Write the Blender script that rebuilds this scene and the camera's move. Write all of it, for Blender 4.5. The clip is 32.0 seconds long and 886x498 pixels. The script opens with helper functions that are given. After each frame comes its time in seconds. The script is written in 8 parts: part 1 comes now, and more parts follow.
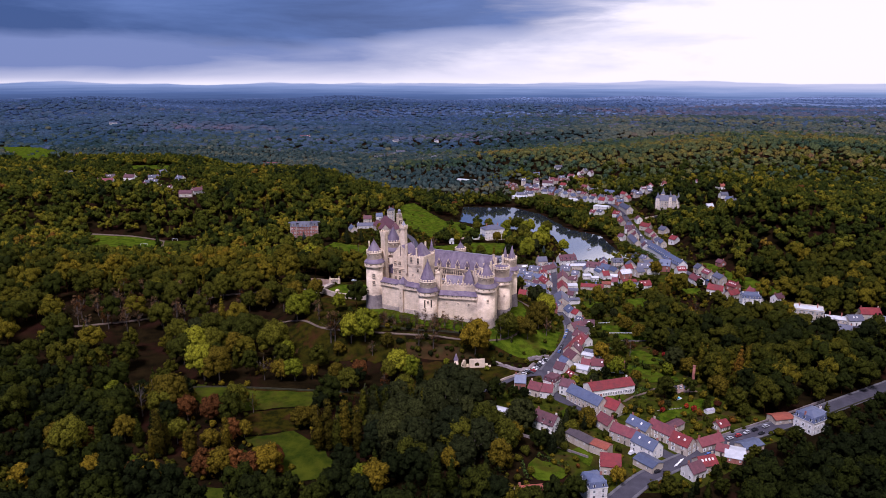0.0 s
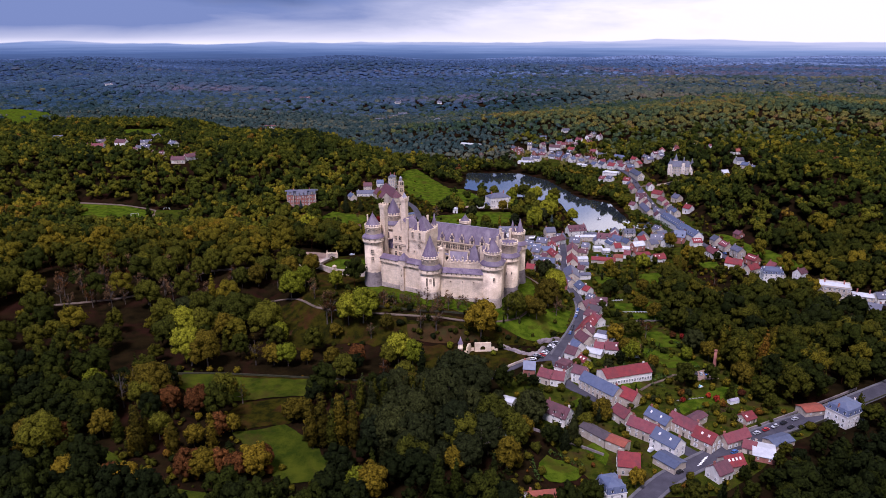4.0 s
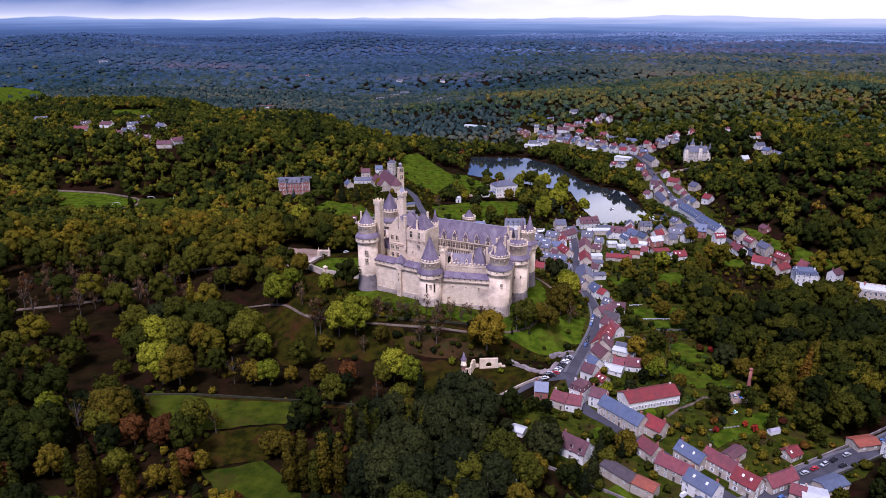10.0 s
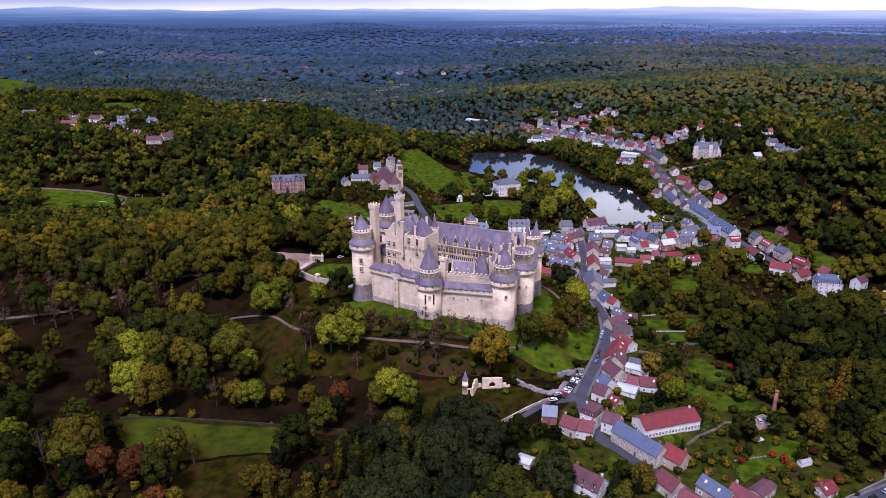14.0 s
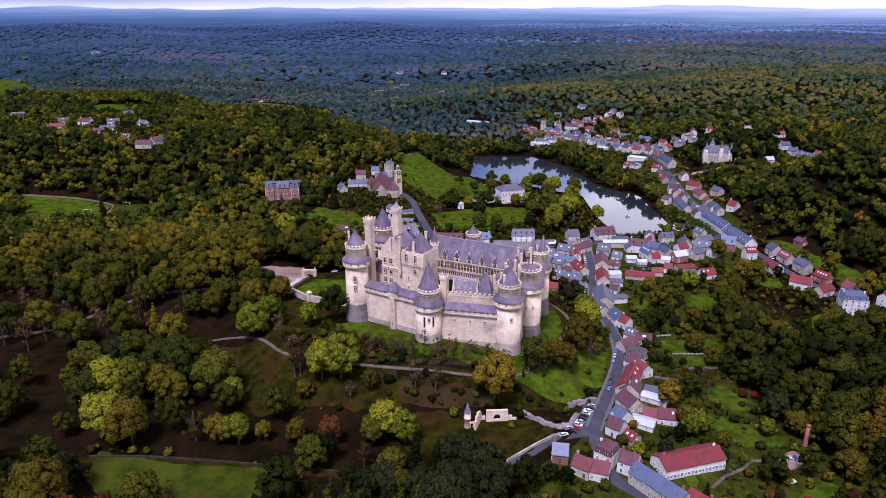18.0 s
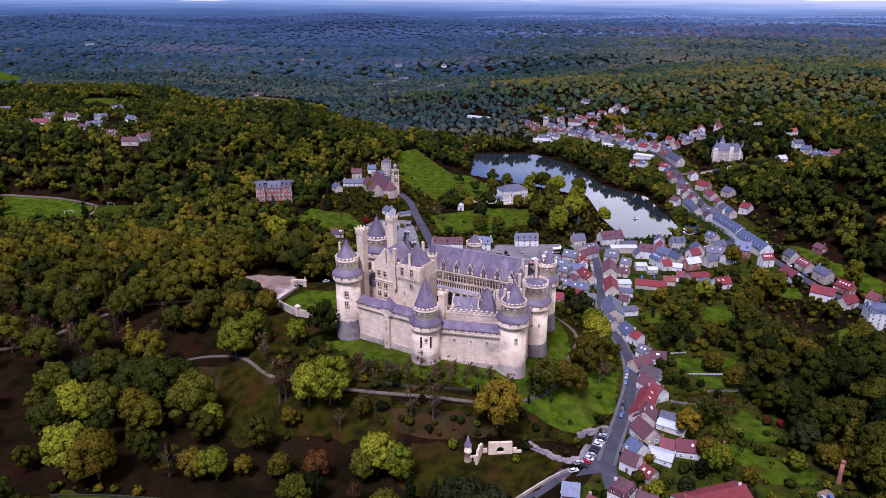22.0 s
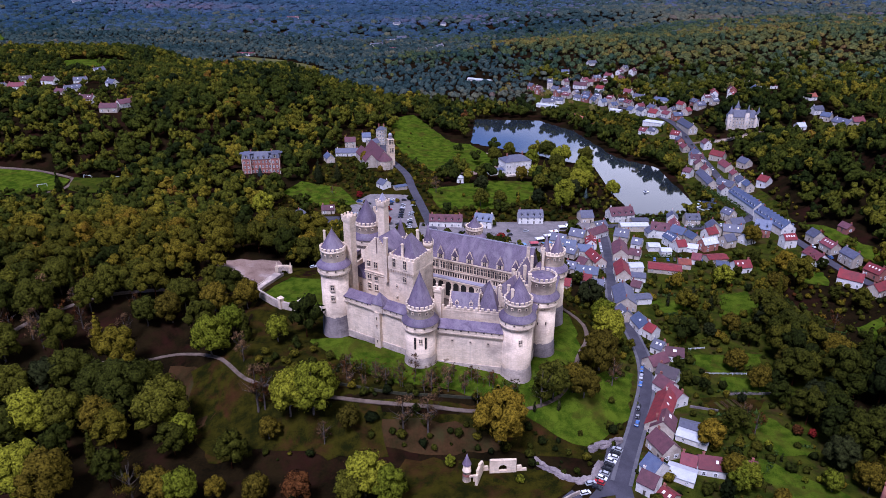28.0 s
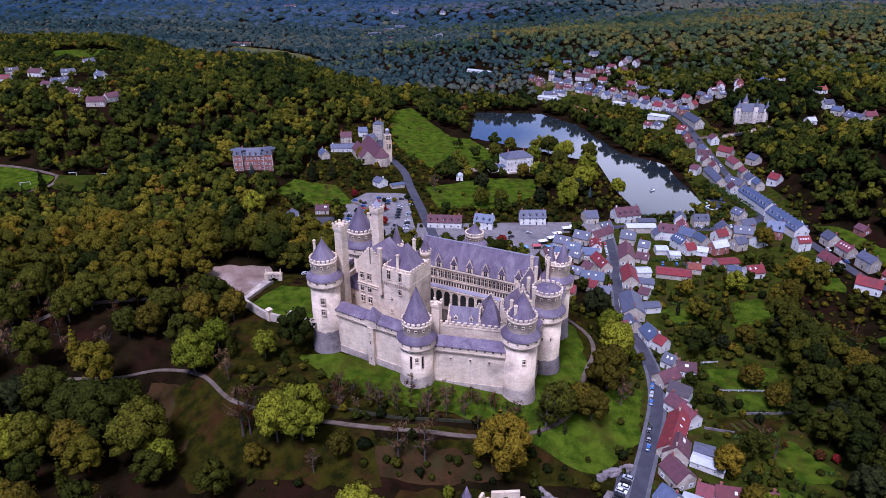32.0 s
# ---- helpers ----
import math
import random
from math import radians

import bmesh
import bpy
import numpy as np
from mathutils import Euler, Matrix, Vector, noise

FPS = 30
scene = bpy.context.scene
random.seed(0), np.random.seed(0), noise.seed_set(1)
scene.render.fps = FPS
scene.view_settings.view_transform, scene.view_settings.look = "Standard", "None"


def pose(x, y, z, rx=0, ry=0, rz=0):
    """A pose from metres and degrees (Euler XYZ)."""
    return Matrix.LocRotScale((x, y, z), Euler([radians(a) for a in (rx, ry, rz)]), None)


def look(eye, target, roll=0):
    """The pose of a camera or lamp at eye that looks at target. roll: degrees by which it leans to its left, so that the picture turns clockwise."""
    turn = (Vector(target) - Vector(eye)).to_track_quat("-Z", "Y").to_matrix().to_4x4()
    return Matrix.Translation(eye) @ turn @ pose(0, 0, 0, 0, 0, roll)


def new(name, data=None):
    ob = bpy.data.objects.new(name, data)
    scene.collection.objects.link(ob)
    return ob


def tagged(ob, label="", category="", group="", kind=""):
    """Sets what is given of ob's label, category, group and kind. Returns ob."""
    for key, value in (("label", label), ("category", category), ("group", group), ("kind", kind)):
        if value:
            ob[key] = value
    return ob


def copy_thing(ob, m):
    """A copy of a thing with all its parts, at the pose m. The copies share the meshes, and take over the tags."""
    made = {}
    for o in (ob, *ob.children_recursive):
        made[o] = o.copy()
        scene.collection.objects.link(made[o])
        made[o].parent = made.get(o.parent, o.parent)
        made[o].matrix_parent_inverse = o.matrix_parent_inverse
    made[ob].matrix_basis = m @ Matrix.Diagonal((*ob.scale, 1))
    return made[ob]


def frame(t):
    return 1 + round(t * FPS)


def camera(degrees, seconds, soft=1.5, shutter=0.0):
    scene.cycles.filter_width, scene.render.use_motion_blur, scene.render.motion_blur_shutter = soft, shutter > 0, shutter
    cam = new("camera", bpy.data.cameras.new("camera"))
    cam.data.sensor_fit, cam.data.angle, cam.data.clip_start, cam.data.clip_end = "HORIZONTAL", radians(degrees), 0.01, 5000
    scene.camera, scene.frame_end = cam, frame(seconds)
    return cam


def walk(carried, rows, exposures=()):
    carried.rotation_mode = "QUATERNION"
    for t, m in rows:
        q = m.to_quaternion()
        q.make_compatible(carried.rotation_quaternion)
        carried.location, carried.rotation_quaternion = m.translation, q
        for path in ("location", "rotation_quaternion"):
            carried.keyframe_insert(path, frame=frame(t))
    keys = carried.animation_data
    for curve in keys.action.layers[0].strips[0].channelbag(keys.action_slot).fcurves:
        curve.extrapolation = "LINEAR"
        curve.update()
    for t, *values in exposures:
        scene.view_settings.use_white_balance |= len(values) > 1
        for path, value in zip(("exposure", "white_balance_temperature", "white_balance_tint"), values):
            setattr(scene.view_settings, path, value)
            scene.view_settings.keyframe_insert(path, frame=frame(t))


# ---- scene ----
cam = camera(66.0, 32.0, soft=0.6)
ROWS = [
    (0, 0.01, 0.00, 204.26, 0.01, -13.86, 0.09),
    (0.5, -0.04, 4.21, 204.25, 0.03, -14.28, 0.14),
    (1, -0.08, 8.46, 204.30, 0.07, -14.75, 0.10),
    (1.5, -0.13, 12.77, 204.39, 0.10, -15.21, 0.18),
    (2, -0.19, 17.13, 204.52, 0.13, -15.71, 0.17),
    (2.5, -0.23, 21.53, 204.65, 0.16, -16.22, 0.15),
    (3, -0.23, 25.90, 204.73, 0.19, -16.55, 0.21),
    (3.5, -0.18, 30.26, 204.78, 0.23, -16.83, 0.21),
    (5.5, 0.19, 47.63, 204.81, 0.36, -17.62, 0.16),
    (6, 0.30, 51.93, 204.76, 0.39, -17.79, 0.16),
    (6.5, 0.42, 56.18, 204.72, 0.43, -17.94, 0.15),
    (7, 0.50, 60.40, 204.74, 0.45, -18.10, 0.16),
    (7.5, 0.59, 64.60, 204.78, 0.47, -18.24, 0.15),
    (8, 0.61, 68.75, 204.80, 0.49, -18.37, 0.14),
    (8.5, 0.61, 72.83, 204.80, 0.50, -18.50, 0.16),
    (9, 0.57, 76.88, 204.82, 0.52, -18.63, 0.12),
    (9.5, 0.55, 80.90, 204.81, 0.53, -18.78, 0.11),
    (10, 0.52, 84.86, 204.79, 0.55, -18.90, 0.13),
    (10.5, 0.51, 88.78, 204.75, 0.56, -19.02, 0.07),
    (11, 0.54, 92.69, 204.75, 0.59, -19.15, 0.15),
    (11.5, 0.59, 96.61, 204.76, 0.60, -19.27, 0.12),
    (12, 0.64, 100.54, 204.72, 0.62, -19.38, 0.16),
    (12.5, 0.63, 104.45, 204.65, 0.63, -19.45, 0.15),
    (13, 0.62, 108.35, 204.50, 0.63, -19.53, 0.14),
    (13.5, 0.64, 112.26, 204.33, 0.64, -19.56, 0.07),
    (14, 0.68, 116.18, 204.21, 0.65, -19.58, 0.06),
    (14.5, 0.71, 120.08, 204.15, 0.66, -19.58, 0.06),
    (16.5, 0.68, 135.57, 204.10, 0.69, -19.61, 0.07),
    (17, 0.66, 139.46, 204.11, 0.69, -19.63, 0.09),
    (17.5, 0.62, 143.34, 204.11, 0.69, -19.66, 0.08),
    (18, 0.56, 147.25, 204.08, 0.70, -19.67, 0.11),
    (18.5, 0.54, 151.18, 204.04, 0.69, -19.70, 0.08),
    (19, 0.57, 155.15, 204.01, 0.70, -19.73, 0.06),
    (19.5, 0.64, 159.11, 203.99, 0.71, -19.75, 0.06),
    (20, 0.70, 163.10, 204.01, 0.71, -19.80, 0.05),
    (20.5, 0.69, 167.08, 204.02, 0.71, -19.83, 0.05),
    (21, 0.67, 171.01, 204.03, 0.70, -19.92, 0.01),
    (21.5, 0.67, 174.90, 204.03, 0.71, -20.11, 0.02),
    (22, 0.72, 178.70, 203.98, 0.71, -20.31, -0.00),
    (22.5, 0.82, 182.44, 203.87, 0.73, -20.58, -0.02),
    (23, 0.94, 186.10, 203.83, 0.72, -20.86, -0.01),
    (23.5, 1.03, 189.67, 203.82, 0.73, -21.13, 0.06),
    (24, 1.09, 193.16, 203.84, 0.72, -21.41, 0.02),
    (24.5, 1.15, 196.58, 203.85, 0.73, -21.70, 0.06),
    (25, 1.23, 199.93, 203.93, 0.72, -21.96, -0.02),
    (25.5, 1.30, 203.07, 203.94, 0.74, -22.25, 0.05),
    (27.5, 1.73, 214.62, 203.81, 0.72, -23.37, 0.01),
    (28, 1.74, 217.37, 203.82, 0.71, -23.63, -0.02),
    (28.5, 1.72, 220.10, 203.86, 0.70, -23.91, -0.08),
    (29, 1.70, 222.92, 203.92, 0.67, -24.18, -0.09),
    (29.5, 1.69, 225.83, 204.00, 0.66, -24.48, -0.06),
    (30, 1.70, 228.75, 204.07, 0.65, -24.59, -0.09),
    (30.5, 1.75, 231.61, 204.13, 0.65, -24.59, -0.09),
    (31, 1.81, 234.43, 204.19, 0.69, -24.57, -0.05),
    (31.5, 1.91, 237.23, 204.23, 0.65, -24.55, -0.03),
    (32, 2.03, 240.05, 204.27, 0.67, -24.55, -0.05),
]
walk(cam, [(t, pose(x, y, z, 90 + pitch, roll, yaw)) for t, x, y, z, yaw, pitch, roll in ROWS], [(0, -0.36, 5700, 36), (10, -0.22, 5400, 36), (20, -0.22, 5350, 36), (32, -0.28, 4980, 36)])

# ---- sky, sun and exposure ----
SUN_TURN, SUN_HEIGHT = 205.0, 60.0      # compass bearing from +y towards +x, and height, in degrees


def link(tree, a, b):
    tree.links.new(a, b)


def ramp(tree, stops, fac=None):
    node = tree.nodes.new("ShaderNodeValToRGB")
    while len(node.color_ramp.elements) < len(stops):
        node.color_ramp.elements.new(0.5)
    for el, (at, col) in zip(node.color_ramp.elements, stops):
        el.position, el.color = at, (*col, 1)
    if fac is not None:
        link(tree, fac, node.inputs[0])
    return node


def maths(tree, op, a, b=None, clamp=False):
    node = tree.nodes.new("ShaderNodeMath")
    node.operation, node.use_clamp = op, clamp
    for slot, v in zip(node.inputs, (a, b)):
        if v is None:
            continue
        if isinstance(v, (int, float)):
            slot.default_value = v
        else:
            link(tree, v, slot)
    return node.outputs[0]


def noise_of(tree, vector, scale, detail=4.0, rough=0.55, distortion=0.0):
    node = tree.nodes.new("ShaderNodeTexNoise")
    node.inputs["Scale"].default_value, node.inputs["Detail"].default_value = scale, detail
    node.inputs["Roughness"].default_value, node.inputs["Distortion"].default_value = rough, distortion
    link(tree, vector, node.inputs["Vector"])
    return node.outputs["Fac"]


def blend(tree, fac, a, b, mode="MIX"):
    node = tree.nodes.new("ShaderNodeMix")
    node.data_type, node.blend_type = "RGBA", mode
    for slot, v in ((node.inputs[0], fac), (node.inputs[6], a), (node.inputs[7], b)):
        if isinstance(v, (int, float)):
            slot.default_value = v
        elif isinstance(v, tuple):
            slot.default_value = (*v, 1)
        else:
            link(tree, v, slot)
    return node.outputs[2]


def make_sky():
    world = bpy.data.worlds.new("sky")
    scene.world, world.use_nodes = world, True
    tree = world.node_tree
    back = tree.nodes["Background"]
    sky = tree.nodes.new("ShaderNodeTexSky")
    sky.sky_type, sky.sun_disc = "NISHITA", False
    sky.sun_elevation, sky.sun_rotation = radians(SUN_HEIGHT), radians(SUN_TURN)
    coord = tree.nodes.new("ShaderNodeTexCoord")
    parts = tree.nodes.new("ShaderNodeSeparateXYZ")
    link(tree, coord.outputs["Generated"], parts.inputs[0])
    # low billows, drawn out along the horizon
    billow = tree.nodes.new("ShaderNodeMapping")
    billow.inputs["Scale"].default_value = (4.0, 4.0, 22.0)
    link(tree, coord.outputs["Generated"], billow.inputs[0])
    n = maths(tree, "SUBTRACT", noise_of(tree, billow.outputs[0], 1.0, 7.0, 0.55, 0.3), 0.5)
    swell = maths(tree, "SUBTRACT", noise_of(tree, billow.outputs[0], 0.45, 3.0, 0.5), 0.5)
    # the veil of grey thins out to the right, where the light comes through
    veil = maths(tree, "ADD", maths(tree, "MULTIPLY", parts.outputs[0], -1.7), maths(tree, "ADD", maths(tree, "MULTIPLY", n, 1.5), 0.50))
    veil = maths(tree, "MULTIPLY", veil, maths(tree, "MULTIPLY", maths(tree, "ADD", parts.outputs[2], 0.006), 30.0, True), True)
    pale = ramp(tree, [(0.0, (2.15, 2.12, 1.84)), (0.45, (1.10, 1.20, 1.28)), (1.0, (0.40, 0.56, 0.88))], veil).outputs[0]
    # a heavy cloud with a ragged lower edge
    off = maths(tree, "MULTIPLY", maths(tree, "ADD", parts.outputs[0], 0.20), 6.0)
    hang = maths(tree, "SUBTRACT", 0.060, maths(tree, "DIVIDE", 0.026, maths(tree, "ADD", maths(tree, "MULTIPLY", off, off), 1.0)))
    edge = maths(tree, "ADD", maths(tree, "MULTIPLY", n, 0.040), maths(tree, "ADD", maths(tree, "MULTIPLY", swell, 0.05), hang))
    heavy = maths(tree, "MULTIPLY", maths(tree, "SUBTRACT", parts.outputs[2], edge), 55.0, True)
    reach = maths(tree, "SUBTRACT", 0.24, maths(tree, "SUBTRACT", parts.outputs[0], maths(tree, "MULTIPLY", n, 0.5)))
    heavy = maths(tree, "MULTIPLY", heavy, maths(tree, "MULTIPLY", reach, 5.0, True))
    deep = ramp(tree, [(0.35, (0.075, 0.185, 0.43)), (0.66, (0.24, 0.43, 0.80))], maths(tree, "ADD", n, 0.5)).outputs[0]
    cloud = blend(tree, maths(tree, "MULTIPLY", heavy, 0.92), pale, deep)
    sky_low = blend(tree, 1.0, sky.outputs[0], (0.1, 0.1, 0.1), "MULTIPLY")
    high = ramp(tree, [(0.13, (1.0, 1.0, 1.0)), (0.24, (2.3, 2.3, 2.3)), (0.44, (0.75, 0.75, 0.75))], parts.outputs[2]).outputs[0]
    lit = blend(tree, 1.0, cloud, high, "MULTIPLY")
    # the far country up to the horizon, painted into the sky with haze in its blue, and low hills on its rim
    along = tree.nodes.new("ShaderNodeMapping")
    along.inputs["Scale"].default_value = (5.0, 0.0, 0.0)
    link(tree, coord.outputs["Generated"], along.inputs[0])
    rim = maths(tree, "MULTIPLY", maths(tree, "SUBTRACT", noise_of(tree, along.outputs[0], 1.0, 4.0, 0.5), 0.52), 0.022)
    fold = tree.nodes.new("ShaderNodeMapping")
    fold.inputs["Scale"].default_value = (7.0, 3.0, 260.0)
    link(tree, coord.outputs["Generated"], fold.inputs[0])
    bands = maths(tree, "MULTIPLY", maths(tree, "SUBTRACT", noise_of(tree, fold.outputs[0], 1.0, 5.0, 0.6), 0.5), 0.55)
    depth = maths(tree, "ADD", maths(tree, "MULTIPLY", maths(tree, "ADD", parts.outputs[2], 0.030), 34.0), maths(tree, "ADD", bands, maths(tree, "MULTIPLY", parts.outputs[0], 0.45)))
    country = ramp(tree, [(0.0, (0.09, 0.16, 0.31)), (0.35, (0.20, 0.34, 0.60)), (0.70, (0.50, 0.70, 1.00)), (1.0, (1.10, 1.20, 1.32))], depth).outputs[0]
    below = maths(tree, "MULTIPLY", maths(tree, "SUBTRACT", maths(tree, "SUBTRACT", rim, 0.002), parts.outputs[2]), 700.0, True)
    link(tree, blend(tree, below, blend(tree, 0.92, sky_low, lit), country), back.inputs[0])
    back.inputs[1].default_value = 0.64


make_sky()
lamp = bpy.data.lights.new("sun", "SUN")
lamp.energy, lamp.angle, lamp.color = 5.8, radians(16), (1.0, 0.95, 0.88)
sun = new("sun", lamp)
sun.matrix_world = look((0, 0, 400), (-math.sin(radians(SUN_TURN)) * 100, -math.cos(radians(SUN_TURN)) * 100, 400 - 100 * math.tan(radians(SUN_HEIGHT))))


# ---- materials ----
def material(name, dark, light, scale=0.5, rough=0.85, fine=6.0, bump=0.0, stain=None, stain_scale=0.06, metal=0.0, random_tint=0.0, stretch=None, soft=0.16):
    """Two-scale mottled surface in metres: dark to light by coarse and fine noise, with stains and fine relief."""
    m = bpy.data.materials.new(name)
    m.use_nodes = True
    tree = m.node_tree
    bsdf = tree.nodes["Principled BSDF"]
    where = tree.nodes.new("ShaderNodeNewGeometry").outputs["Position"]
    if stretch:
        mapping = tree.nodes.new("ShaderNodeMapping")
        mapping.inputs["Scale"].default_value = stretch
        link(tree, where, mapping.inputs[0])
        where = mapping.outputs[0]
    a, b = noise_of(tree, where, scale, 5.0, 0.6), noise_of(tree, where, fine, 3.0, 0.6)
    both = maths(tree, "ADD", maths(tree, "MULTIPLY", a, 0.65), maths(tree, "MULTIPLY", b, 0.35))
    col = ramp(tree, [(0.5 - soft, dark), (0.5 + soft, light)], both).outputs[0]
    if stain:
        s = noise_of(tree, where, stain_scale, 6.0, 0.65, 0.6)
        col = blend(tree, ramp(tree, [(0.5, (0, 0, 0)), (0.68, (0.8, 0.8, 0.8))], s).outputs[0], col, stain)
    if random_tint:
        info = tree.nodes.new("ShaderNodeObjectInfo")
        hsv = tree.nodes.new("ShaderNodeHueSaturation")
        link(tree, maths(tree, "ADD", maths(tree, "MULTIPLY", info.outputs["Random"], random_tint), 1.0 - random_tint / 2), hsv.inputs["Value"])
        link(tree, col, hsv.inputs["Color"])
        col = hsv.outputs[0]
    link(tree, col, bsdf.inputs["Base Color"])
    bsdf.inputs["Roughness"].default_value, bsdf.inputs["Metallic"].default_value = rough, metal
    if rough > 0.8:
        bsdf.inputs["Specular IOR Level"].default_value = 0.15 if rough < 0.95 else 0.0
    if bump:
        node = tree.nodes.new("ShaderNodeBump")
        node.inputs["Strength"].default_value, node.inputs["Distance"].default_value = 0.6, bump
        link(tree, both, node.inputs["Height"])
        link(tree, node.outputs[0], bsdf.inputs["Normal"])
    return m


def weathered(name, dark, light, stain):
    """Coursed stone: mottled blocks, soft stains and rain streaks that run down."""
    m = material(name, dark, light, 0.16, 0.92, 1.4, 0.04, stain, 0.07)
    tree = m.node_tree
    bsdf = tree.nodes["Principled BSDF"]
    where = tree.nodes.new("ShaderNodeNewGeometry").outputs["Position"]
    col = bsdf.inputs["Base Color"].links[0].from_socket
    streak = tree.nodes.new("ShaderNodeMapping")
    streak.inputs["Scale"].default_value = (0.9, 0.9, 0.07)
    link(tree, where, streak.inputs[0])
    runs = ramp(tree, [(0.50, (0, 0, 0)), (0.78, (0.38, 0.38, 0.38))], noise_of(tree, streak.outputs[0], 1.0, 5.0, 0.65)).outputs[0]
    col = blend(tree, runs, col, stain)
    # stone courses: each row of blocks a little lighter or darker
    rows = tree.nodes.new("ShaderNodeMapping")
    rows.inputs["Scale"].default_value = (0.5, 0.5, 2.2)
    link(tree, where, rows.inputs[0])
    cells = tree.nodes.new("ShaderNodeTexVoronoi")
    cells.inputs["Scale"].default_value = 1.0
    link(tree, rows.outputs[0], cells.inputs["Vector"])
    hsv = tree.nodes.new("ShaderNodeHueSaturation")
    bw = tree.nodes.new("ShaderNodeRGBToBW")
    link(tree, cells.outputs["Color"], bw.inputs[0])
    link(tree, maths(tree, "ADD", maths(tree, "MULTIPLY", bw.outputs[0], 0.22), 0.89), hsv.inputs["Value"])
    link(tree, col, hsv.inputs["Color"])
    link(tree, hsv.outputs[0], bsdf.inputs["Base Color"])
    return m


def foliage(name, stops, from_object=False, grain=1.0, gap_range=(0.10, 1.75)):
    """Leaves whose colour follows each tree's own tint; clumps of leaves are shaded by the way they face."""
    m = bpy.data.materials.new(name)
    m.use_nodes, m.cycles.use_bump_map_correction = True, False
    tree = m.node_tree
    bsdf = tree.nodes["Principled BSDF"]
    if from_object:
        tint = tree.nodes.new("ShaderNodeObjectInfo").outputs["Random"]
    else:
        at = tree.nodes.new("ShaderNodeAttribute")
        at.attribute_name = "tint"
        tint = at.outputs["Fac"]
    geo = tree.nodes.new("ShaderNodeNewGeometry")
    wob = maths(tree, "MULTIPLY", maths(tree, "SUBTRACT", noise_of(tree, geo.outputs["Position"], 0.25, 3.0), 0.5), 0.18)
    col = ramp(tree, stops, maths(tree, "ADD", tint, wob)).outputs[0]
    hsv = tree.nodes.new("ShaderNodeHueSaturation")
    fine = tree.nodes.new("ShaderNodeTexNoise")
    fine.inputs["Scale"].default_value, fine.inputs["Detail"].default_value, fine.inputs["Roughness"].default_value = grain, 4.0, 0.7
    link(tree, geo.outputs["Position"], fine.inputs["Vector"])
    # noise paints shade-dark gaps and bright highlights of leaf clusters into the colour
    gap_shade = tree.nodes.new("ShaderNodeMapRange")
    for slot, v in zip(gap_shade.inputs[1:5], (0.36, 0.68, *gap_range)):
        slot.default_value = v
    link(tree, fine.outputs["Fac"], gap_shade.inputs[0])
    link(tree, gap_shade.outputs[0], hsv.inputs["Value"])
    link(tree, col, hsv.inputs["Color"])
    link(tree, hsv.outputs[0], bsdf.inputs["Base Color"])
    puff = tree.nodes.new("ShaderNodeAttribute")
    puff.attribute_name = "puff"
    turn = tree.nodes.new("ShaderNodeVectorTransform")
    turn.vector_type, turn.convert_from, turn.convert_to = "NORMAL", "OBJECT", "WORLD"
    link(tree, puff.outputs["Vector"], turn.inputs[0])
    mix = tree.nodes.new("ShaderNodeMix")
    mix.data_type = "VECTOR"
    mix.inputs[0].default_value = 0.82
    link(tree, geo.outputs["Normal"], mix.inputs[4])
    link(tree, turn.outputs[0], mix.inputs[5])
    rough = tree.nodes.new("ShaderNodeVectorMath")
    rough.operation = "MULTIPLY_ADD"
    link(tree, fine.outputs["Color"], rough.inputs[0])
    rough.inputs[1].default_value = (2.6, 2.6, 2.6)
    link(tree, mix.outputs[1], rough.inputs[2])
    back = tree.nodes.new("ShaderNodeVectorMath")
    back.operation = "SUBTRACT"
    link(tree, rough.outputs[0], back.inputs[0])
    back.inputs[1].default_value = (1.3, 1.3, 1.3)
    unit = tree.nodes.new("ShaderNodeVectorMath")
    unit.operation = "NORMALIZE"
    link(tree, back.outputs[0], unit.inputs[0])
    link(tree, unit.outputs[0], bsdf.inputs["Normal"])
    bsdf.inputs["Roughness"].default_value = 0.9
    bsdf.inputs["Specular IOR Level"].default_value = 0.02
    return m


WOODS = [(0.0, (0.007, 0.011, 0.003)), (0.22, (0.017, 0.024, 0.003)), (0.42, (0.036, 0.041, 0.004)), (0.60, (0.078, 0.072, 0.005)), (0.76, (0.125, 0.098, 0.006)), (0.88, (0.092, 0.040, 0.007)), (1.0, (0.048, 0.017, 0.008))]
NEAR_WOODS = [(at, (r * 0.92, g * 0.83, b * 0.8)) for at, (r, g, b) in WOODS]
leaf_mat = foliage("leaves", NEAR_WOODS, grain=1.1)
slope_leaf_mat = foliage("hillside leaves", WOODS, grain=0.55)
# distance haze is painted into these leaf colours, bluer the farther off
far_leaf_mat = foliage("haze-tinged far leaves", [(0.0, (0.010, 0.022, 0.016)), (0.3, (0.022, 0.041, 0.024)), (0.5, (0.050, 0.065, 0.024)), (0.68, (0.108, 0.089, 0.018)), (0.84, (0.103, 0.058, 0.026)), (1.0, (0.072, 0.041, 0.036))], grain=0.4, gap_range=(0.25, 1.60))
valley_leaf_mat = foliage("haze-tinted valley leaves", [(0.0, (0.013, 0.029, 0.030)), (0.4, (0.036, 0.055, 0.050)), (0.7, (0.091, 0.089, 0.053)), (1.0, (0.096, 0.060, 0.058))], grain=0.3, gap_range=(0.45, 1.40))
